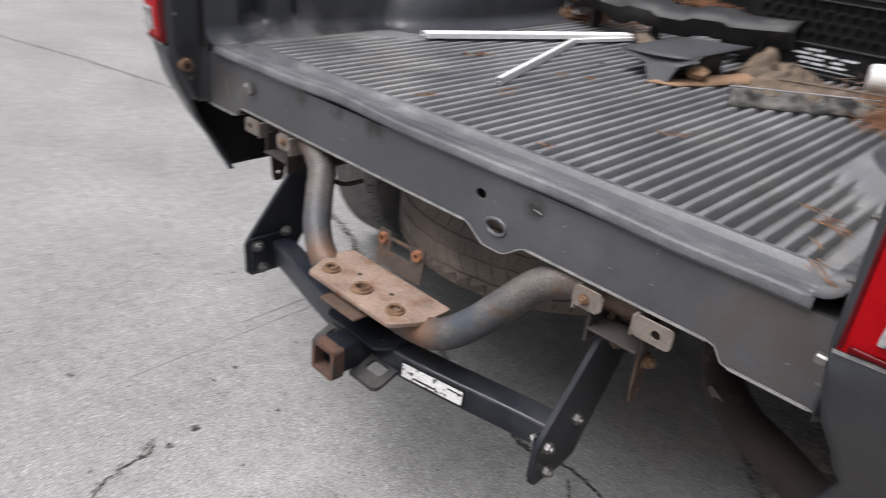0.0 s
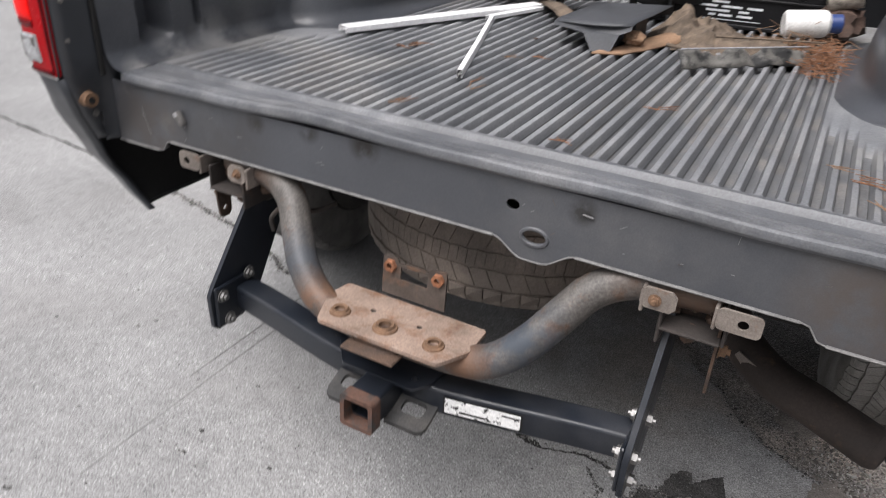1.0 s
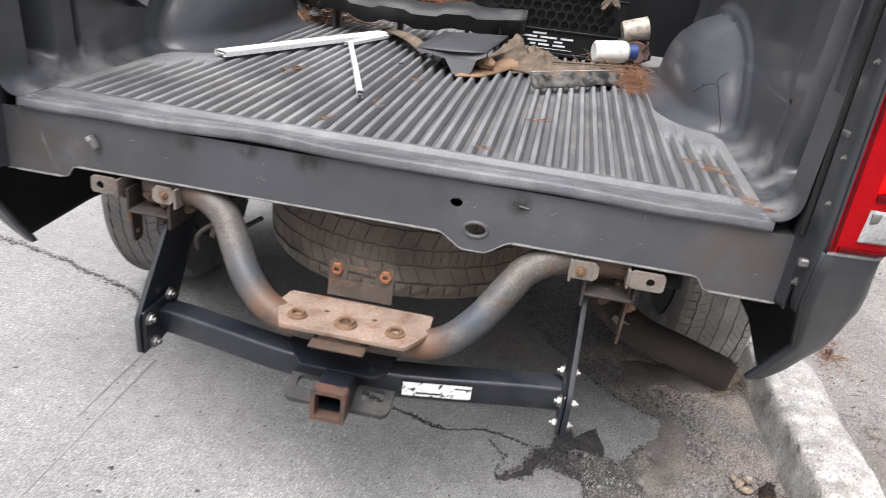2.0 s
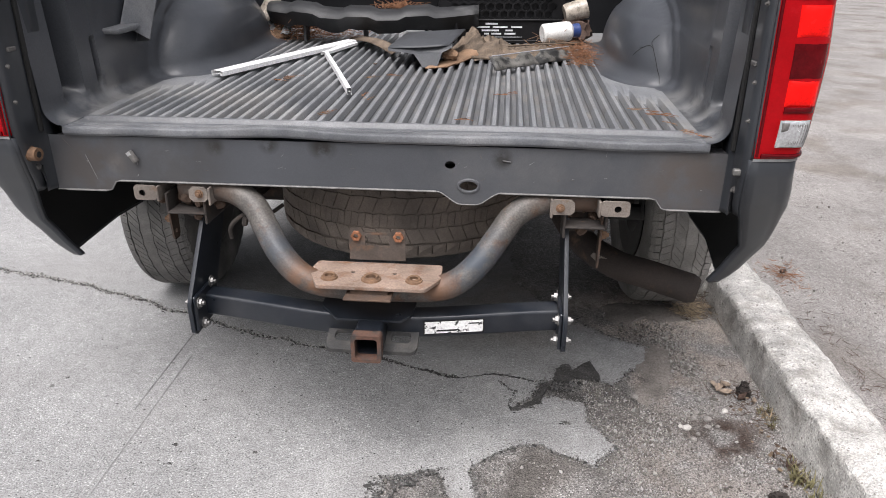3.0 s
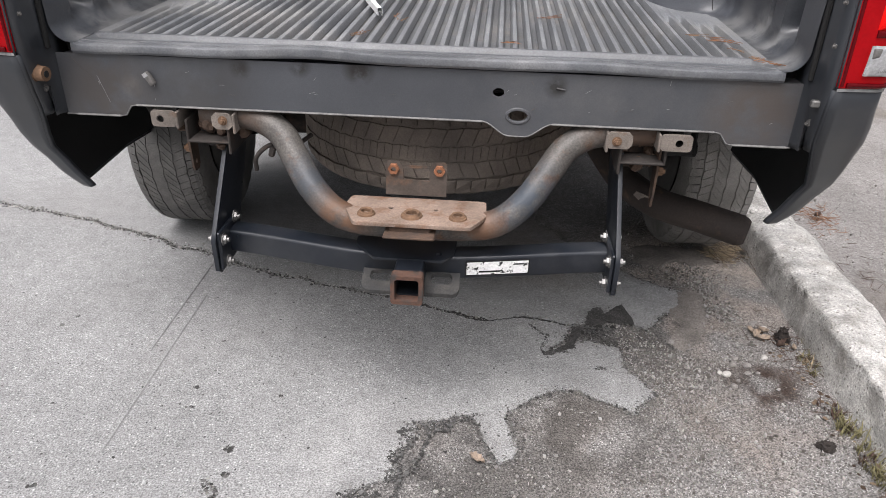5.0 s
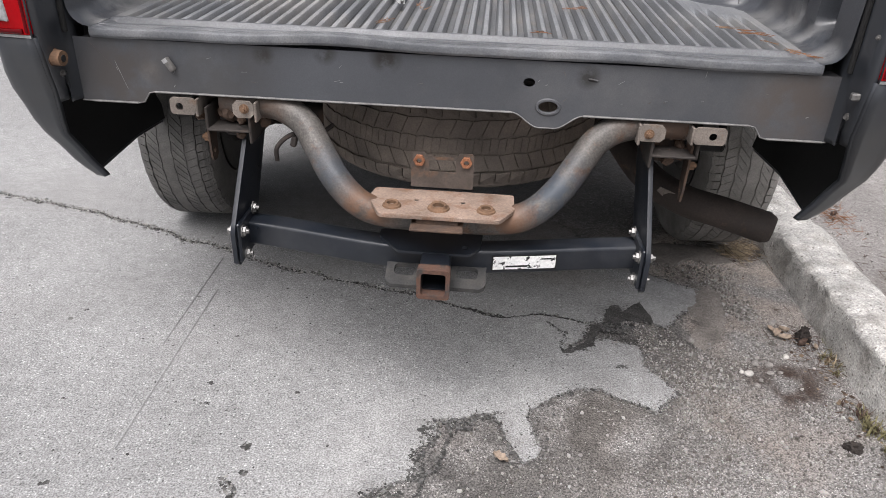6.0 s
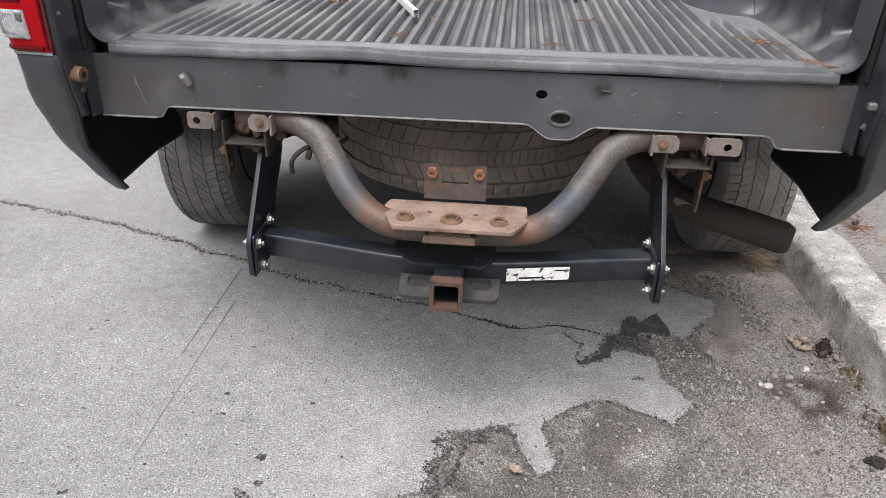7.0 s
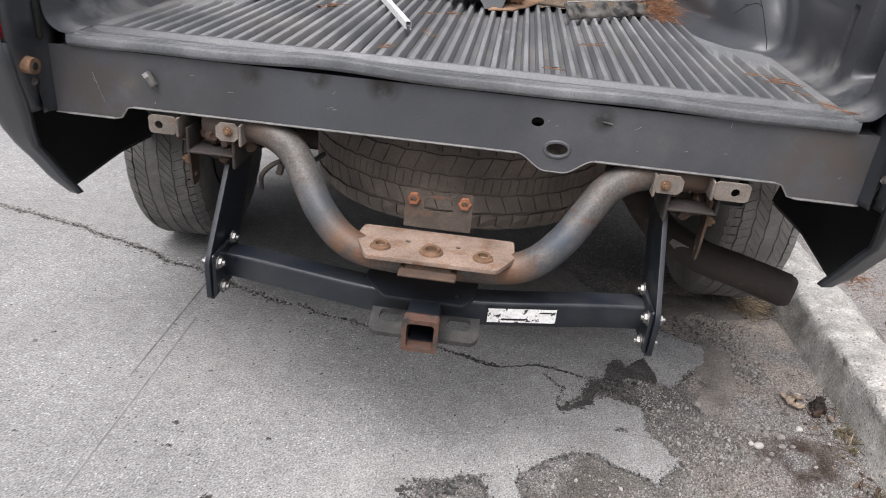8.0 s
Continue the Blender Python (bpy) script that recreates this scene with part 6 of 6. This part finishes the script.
def milk_crate():
    at = Matrix.Translation((0.345, 1.545, TOP)) @ Euler((0, 0, radians(3))).to_matrix().to_4x4()
    ob = holder("milk_crate", (0, 0, 0), "black plastic milk crate with lattice sides, full of cloths", "crate")
    ob.matrix_basis = at
    w, d, h = 0.50, 0.32, 0.275
    for name, turn, length, off in (("crate_side", 0, w, d / 2), ("crate_side", 180, w, d / 2), ("crate_end", 90, d, w / 2), ("crate_end", 270, d, w / 2)):
        holes = []
        nx = int((length - 0.05) / 0.036)
        for row in range(4):
            for c in range(nx):
                u = -length / 2 + 0.042 + c * 0.036 + (0.018 if row % 2 else 0)
                v = 0.112 + row * 0.030
                if u + 0.016 < length / 2 - 0.02:
                    holes.append([(u + 0.0155 * math.cos(radians(30 + 60 * k)), v + 0.0155 * math.sin(radians(30 + 60 * k))) for k in range(6)])
        q = Euler((0, 0, radians(turn))).to_matrix()
        bm = cut_plate([(-length / 2, 0), (length / 2, 0), (length / 2, h), (-length / 2, h)], holes, 0.006, lambda u, v, s, q=q, off=off: q @ Vector((u, -off + s, v)))
        side = part(name, bm, M_CRATE, ob, "black lattice panel")
        for z, t in ((0.006, 0.012), (0.090, 0.008), (0.215, 0.006), (0.235, 0.006), (0.255, 0.006), (0.270, 0.012)):
            bm = bmesh.new()
            box(bm, q @ Vector((0, -off - 0.004, z)), (length + 0.008, 0.010, t) if turn % 180 == 0 else (0.010, length + 0.008, t), 0.002)
            part("crate_rail", bm, M_CRATE, side)
        bm = bmesh.new()
        box(bm, q @ Vector((0, -off + 0.012, 0.155)), (length - 0.03, 0.004, 0.13) if turn % 180 == 0 else (0.004, length - 0.03, 0.13))
        part("crate_backing", bm, M_CRATE, side)
    bm = bmesh.new()
    box(bm, (0, 0, 0.004), (w, d, 0.006))
    part("crate_floor", bm, M_CRATE, ob)
    # printed lines that cannot be read, as bars
    for z, parts in ((0.076, ((-0.04, 0.05),)), (0.063, ((-0.075, 0.055), (-0.005, 0.06), (0.062, 0.045))), (0.050, ((-0.045, 0.07), (0.032, 0.03))), (0.037, ((-0.06, 0.02), (-0.02, 0.04), (0.036, 0.045))), (0.024, ((0.0, 0.17),))):
        for x, wide in parts:
            bm = bmesh.new()
            box(bm, (x, -d / 2 - 0.0045, z), (wide, 0.001, 0.0065 if z > 0.03 else 0.002))
            part("print_bar", bm, M_PRINT, ob)
    return ob


milk_crate()


def cloth(name, at, size, mat, label, seed, turn=0.0):
    bm = bmesh.new()
    rows = []
    n = 18
    for i in range(n + 1):
        for_row = []
        for k in range(n + 1):
            u, v = i / n - 0.5, k / n - 0.5
            r = math.hypot(u, v) * 2
            z = size[2] * (max(0.0, 1 - r ** 1.6) + 0.38 * noise.fractal(Vector((u * 3.4, v * 3.4, seed)), 1.0, 2.0, 3))
            for_row.append((u * size[0] * (1 + 0.3 * noise.noise(Vector((v * 3, seed, 0)))), v * size[1] * (1 + 0.3 * noise.noise(Vector((u * 3, seed, 5)))), max(z, -0.02)))
        rows.append(for_row)
    sheet(bm, rows)
    ob = thing(name, bm, mat, label, "cloth", angle=80)
    ob.matrix_basis = pose(*at, 0, 0, turn)
    mod = ob.modifiers.new("thickness", "SOLIDIFY")
    mod.thickness = 0.004
    return ob


cloth("rag", (0.18, 1.54, TOP + 0.270), (0.24, 0.26, 0.075), M_CLOTH, "crumpled dark grey rag in the crate", 2)
cloth("work_glove", (0.30, 1.49, TOP + 0.272), (0.28, 0.16, 0.045), M_PALECLOTH, "crumpled pale grey work glove on the crate", 7, 12)
cloth("work_glove", (0.26, 1.53, TOP + 0.290), (0.20, 0.12, 0.055), M_PALECLOTH, "crumpled pale grey work glove on the crate", 19, -20)
cloth("rag", (0.45, 1.55, TOP + 0.20), (0.22, 0.24, 0.06), M_CLOTH, "dark rag down in the crate", 11)
cloth("paper_scrap", (0.545, 1.36, TOP + 0.20), (0.06, 0.03, 0.06), M_BURLAP, "crumpled tan paper caught on the crate", 12)

bm = bmesh.new()
rod(bm, (0.065, 1.47, TOP + 0.275), (-0.62, 1.66, TOP + 0.515), 0.0135, seg=14)
rod(bm, (0.065, 1.47, TOP + 0.275), (0.068, 1.469, TOP + 0.274), 0.012, 0.008, seg=14)
thing("broom_handle", bm, M_WOOD, "yellow wooden broom handle leaning across the crate", "handle")


def step_guard():
    """A long moulded plastic bumper pad: a curved top with a dark hollow underside."""
    bm = bmesh.new()
    rows = []
    for i in range(31):
        t = i / 30
        x = -0.60 + 0.86 * t
        y = 1.43 - 0.10 * math.sin(math.pi * t) - 0.05 * t
        z = TOP + 0.115 + 0.02 * abs(2 * t - 1) ** 2 + (0.012 if (i // 4) % 2 else 0.0) * (0 if t < 0.1 or t > 0.9 else 1)
        lip = 0.012 * noise.noise(Vector((t * 14, 0, 3)))
        rows.append([(x, y + 0.085, z - 0.05), (x, y + 0.08, z + 0.010), (x, y + 0.05, z + 0.018), (x, y - 0.03, z + 0.012), (x, y - 0.058, z), (x, y - 0.066, z - 0.014),
                     (x, y - 0.036, z - 0.040 + lip), (x, y - 0.006, z - 0.072 + lip), (x, y + 0.0, z - 0.072 + lip), (x, y + 0.03, z - 0.03)])
    sheet(bm, rows)
    ob = thing("bumper_pad", bm, M_GUARD, "long black plastic bumper step pad, scuffed grey", "bumper pad", angle=40)
    mod = ob.modifiers.new("thickness", "SOLIDIFY")
    mod.thickness = 0.004
    for x, y in ((-0.45, 1.40), (-0.20, 1.375), (0.05, 1.36), (0.17, 1.36)):
        bm = bmesh.new()
        box(bm, (x, y, TOP + 0.048), (0.012, 0.07, 0.100), 0.003)
        part("pad_rib", bm, M_GUARD, ob)
    return ob


step_guard()


def end_cap():
    """A slate-grey moulded corner piece: a sloping top, a front apron and one tapered foot."""
    face = [(-0.112, 0.056), (-0.110, 0.046), (-0.060, 0.044), (-0.020, 0.040), (0.004, 0.010), (0.010, 0.0), (0.056, 0.0), (0.064, 0.010), (0.076, 0.046), (0.104, 0.058), (0.104, 0.070)]
    bm = cut_plate(face, [], 0.006, lambda u, v, w: (u, 0.868 - w + 0.35 * v + 0.25 * abs(u - 0.03), TOP + v))
    rows = []
    for x, z in ((-0.112, 0.056), (-0.06, 0.0594), (0.0, 0.063), (0.06, 0.067), (0.104, 0.070)):
        y0 = 0.868 + 0.35 * z + 0.25 * abs(x - 0.03)
        rows.append([(x, y0 - 0.003, TOP + z), (x + 0.005, y0 + 0.02, TOP + z + 0.006), (x + 0.03, y0 + 0.15, TOP + z + 0.012), (x + 0.05, 1.19, TOP + z + 0.016), (x + 0.05, 1.195, TOP + z - 0.01)])
    sheet(bm, rows)
    ob = thing("corner_moulding", bm, M_BLOCK, "slate-grey plastic corner moulding standing on a tapered foot", "moulding", angle=35)
    mod = ob.modifiers.new("thickness", "SOLIDIFY")
    mod.thickness = 0.003
    ob.location = (0.055, -0.045, 0)
    for x, y, z in ((-0.03, 1.06, 0.026), (0.09, 1.08, 0.030)):
        bm = bmesh.new()
        box(bm, (x, y, TOP + z), (0.010, 0.16, 2 * z), 0.002)
        part("moulding_rib", bm, M_GUARD, ob)
    return ob


end_cap()

bm = bmesh.new()
rows = []
for i in range(9):
    t = i / 8
    a, b = Vector((0.075, 0.80, 0)).lerp(Vector((0.225, 1.23, 0)), t), Vector((0.15, 0.83, 0)).lerp(Vector((0.31, 1.16, 0)), t)
    rows.append([a.lerp(b, k / 4) + Vector((0, 0, TOP + 0.004 + 0.022 * math.sin(math.pi * k / 4) * t + 0.006 * noise.noise(Vector((t * 5, k, 0))))) for k in range(5)])
sheet(bm, rows)
ob = thing("bark_piece", bm, M_CARD, "curled piece of brown bark on the liner", "bark", angle=60)
ob.modifiers.new("thickness", "SOLIDIFY").thickness = 0.005
bm = bmesh.new()
lump(bm, (0.155, 0.93, TOP + 0.026), (0.030, 0.030, 0.020), random.Random(4), 3, 0.3)
thing("bark_piece", bm, M_CARD, "small brown lump of bark", "bark")
bm = bmesh.new()
rows = []
for i in range(12):
    t = i / 11
    p = Vector((-0.245, 1.36, 0)).lerp(Vector((-0.03, 1.02, 0)), t)
    rows.append([(p.x + 0.03 * (k - 1), p.y + 0.012 * (k - 1), TOP + 0.022 + 0.02 * math.sin(t * 3.0) - 0.012 * (k - 1) ** 2) for k in (0, 0.5, 1, 1.5, 2)])
sheet(bm, rows)
ob = thing("sacking_strip", bm, M_BURLAP, "folded strip of tan sacking beside the pad", "sacking", angle=60)
ob.modifiers.new("thickness", "SOLIDIFY").thickness = 0.004

bm = bmesh.new()
HUMPS = ((0.26, 1.16, 0.075, 0.07, 0.075), (0.33, 1.11, 0.09, 0.07, 0.060), (0.42, 1.10, 0.09, 0.06, 0.044), (0.23, 1.22, 0.05, 0.06, 0.095), (0.50, 1.12, 0.06, 0.05, 0.04), (0.30, 1.25, 0.08, 0.06, 0.06))
rows = []
for i in range(61):
    row = []
    for k in range(41):
        x, y = 0.15 + 0.44 * i / 60, 1.01 + 0.32 * k / 40
        h = max(b * math.exp(-((x - u) / a) ** 2 - ((y - v) / c) ** 2) for u, v, a, c, b in HUMPS)
        fold = noise.fractal(Vector((x * 26, y * 26, 1)), 0.9, 2.0, 4)
        row.append((x + 0.012 * fold, y + 0.012 * noise.noise(Vector((x * 30, y * 30, 8))), TOP - 0.012 + h * (0.92 + 0.42 * fold) + 0.010 * abs(noise.fractal(Vector((x * 40, y * 40, 5)), 0.8, 2.0, 3))))
    rows.append(row)
sheet(bm, rows)
thing("sacking", bm, M_BURLAP, "crumpled tan sacking heaped before the crate", "sacking", angle=50)
bm = bmesh.new()
rows = []
for i in range(25):
    t = i / 24
    p = Vector((0.312, 0.775, 0)).lerp(Vector((0.59, 1.01, 0)), t)
    wob = 0.010 * noise.noise(Vector((t * 6, 1, 0)))
    rows.append([(p.x - 0.02 * k + wob, p.y + 0.03 * k, TOP + 0.003 + 0.046 * k * (0.62 + 0.5 * noise.noise(Vector((t * 11, 2, 7))) + (0.25 if (i // 3) % 3 == 0 else 0.0)) + 0.006 * noise.noise(Vector((t * 9, k * 2, 4)))) for k in (0, 0.35, 0.7, 1.0)])
sheet(bm, rows)
ob = thing("plastic_strip", bm, M_STRIP, "torn grey-black blotched plastic strip standing on edge", "plastic strip", angle=60)
ob.modifiers.new("thickness", "SOLIDIFY").thickness = 0.003
bm = bmesh.new()
rod(bm, (0.30, 0.79, TOP + 0.046), (0.585, 1.03, TOP + 0.044), 0.0022, 0.0018, 6)
part("bright_edge", bm, M_PALECLOTH, ob, "pale bent edge")
bm = bmesh.new()
rod(bm, (0.235, 0.99, TOP + 0.008), (0.42, 0.90, TOP + 0.012), 0.006, 0.003, 8)
rod(bm, (0.36, 0.95, TOP + 0.055), (0.62, 1.02, TOP + 0.06), 0.004, 0.002, 6)
thing("twig", bm, M_BURLAP, "pale dry twig on the heap", "twig")


def bottle():
    ob = holder("bottle", (0.505, 1.235, TOP + 0.058), "white plastic bottle with a blue cap lying on its side", "bottle")
    ob.rotation_euler = (0, radians(86), radians(14))
    bm = bmesh.new()
    lathe(bm, [(0.001, 0.002), (0.030, 0.0), (0.037, 0.006), (0.038, 0.10), (0.036, 0.112), (0.026, 0.122), (0.020, 0.124), (0.001, 0.124)], 32)
    part("bottle_body", bm, M_BOTTLE, ob)
    bm = bmesh.new()
    lathe(bm, [(0.001, 0.122), (0.026, 0.122), (0.027, 0.150), (0.024, 0.153), (0.001, 0.153)], 28)
    part("bottle_cap", bm, M_BLUE, ob, "dark blue screw cap")
    return ob


bottle()
bm = bmesh.new()
lathe(bm, [(0.001, 0.0), (0.034, 0.0), (0.038, 0.01), (0.040, 0.09), (0.037, 0.09), (0.035, 0.012), (0.001, 0.006)], 28, Euler((radians(10), radians(74), radians(16))).to_matrix(), (0.603, 1.36, TOP + 0.118))
thing("plastic_cup", bm, M_JAR, "clouded translucent plastic cup full of leaves", "cup")
bm = bmesh.new()
lump(bm, (0.645, 1.38, TOP + 0.05), (0.07, 0.07, 0.058), random.Random(3), 3, 0.4)
thing("leaf_heap", bm, M_LEAF, "heap of dead leaves under the cup", "leaves", kind="stuff")
needles("needles", 0.628, 1.02, TOP, 260, (0.022, 0.075), 0.060, M_NEEDLE, "orange-brown pine needles piled by the wheel housing", 21, 0.022)
needles("needles", 0.56, 1.20, TOP, 160, (0.05, 0.05), 0.07, M_CARD, "tan dry needles under the bottle", 22, 0.02)
needles("needles", -0.56, 1.50, TOP, 420, (0.07, 0.06), 0.07, M_NEEDLE, "orange-brown needles heaped in the front corner", 23, 0.03)
needles("needles", -0.40, 1.50, TOP, 260, (0.09, 0.05), 0.07, M_NEEDLE, "orange-brown needles beside the pad", 24, 0.03)
needles("needles", -0.055, 1.42, TOP + 0.125, 300, (0.045, 0.025), 0.04, M_NEEDLE, "orange needles lying on the pad", 25, 0.012)
for k, (x, y, z) in enumerate(((-0.62, 1.46, 0.03), (-0.58, 1.43, 0.012), (-0.545, 1.45, 0.025), (-0.60, 1.40, 0.01))):
    cloth("paper_scrap", (x, y, TOP + z), (0.07, 0.05, 0.03), M_PRINT if k % 2 == 0 else M_CARD, "scrap of crumpled paper among needles", 30 + k, 40 * k)
cloth("plastic_bag", (-0.60, 1.47, TOP + 0.085), (0.13, 0.11, 0.10), M_JAR, "crumpled clouded plastic bag in the front corner", 41)
for k, (x, y, turn) in enumerate(((-0.165, 0.145, 40), (-0.15, 0.165, 70), (-0.075, 0.36, 75), (-0.06, 0.32, 80), (0.70, 0.23, -25), (0.735, 0.20, -40), (0.655, 0.255, -12), (0.335, 0.42, 10), (0.31, 0.41, -8), (-0.35, 0.59, 60), (-0.375, 0.575, -20), (-0.36, 0.61, 10), (0.735, 0.05, -60), (0.765, 0.005, -45), (0.69, 0.205, -30), (0.715, 0.12, -55), (0.745, 0.03, -50), (0.20, 0.12, -5), (-0.10, 0.62, 30), (-0.04, 0.66, 5))):
    rngk = random.Random(60 + k)
    bm = bmesh.new()
    for _ in range(4):
        a = radians(turn) + rngk.gauss(0, 0.3)
        p = Vector((x + rngk.gauss(0, 0.006), y + rngk.gauss(0, 0.006), TOP + 0.002 + rngk.uniform(0, 0.003)))
        rod(bm, p, p + 0.045 * rngk.uniform(0.4, 1.2) * Vector((math.cos(a), math.sin(a), 0.03)), 0.0008, 0.0005, 5)
    thing("pine_needles", bm, M_NEEDLE if k % 3 else M_CARD, "few orange pine needles on the ribbed liner", "pine needles", "needle clusters on the liner")
leaf(-0.345, 0.595, TOP + 0.001, 0.026, 30, 0.12)
leaf(-0.375, 0.57, TOP + 0.001, 0.024, 110, 0.12)
leaf(-0.355, 0.625, TOP + 0.001, 0.020, 60, 0.12)
leaf(0.215, 0.125, TOP + 0.002, 0.012, 10, 0.15)
leaf(-0.03, 0.68, TOP + 0.002, 0.015, 60, 0.15)
leaf(-0.10, 0.86, TOP + 0.002, 0.015, 20, 0.15)

for ob in set(scene.objects) - before:
    if ob.parent is None:
        ob.matrix_basis = BED @ ob.matrix_basis
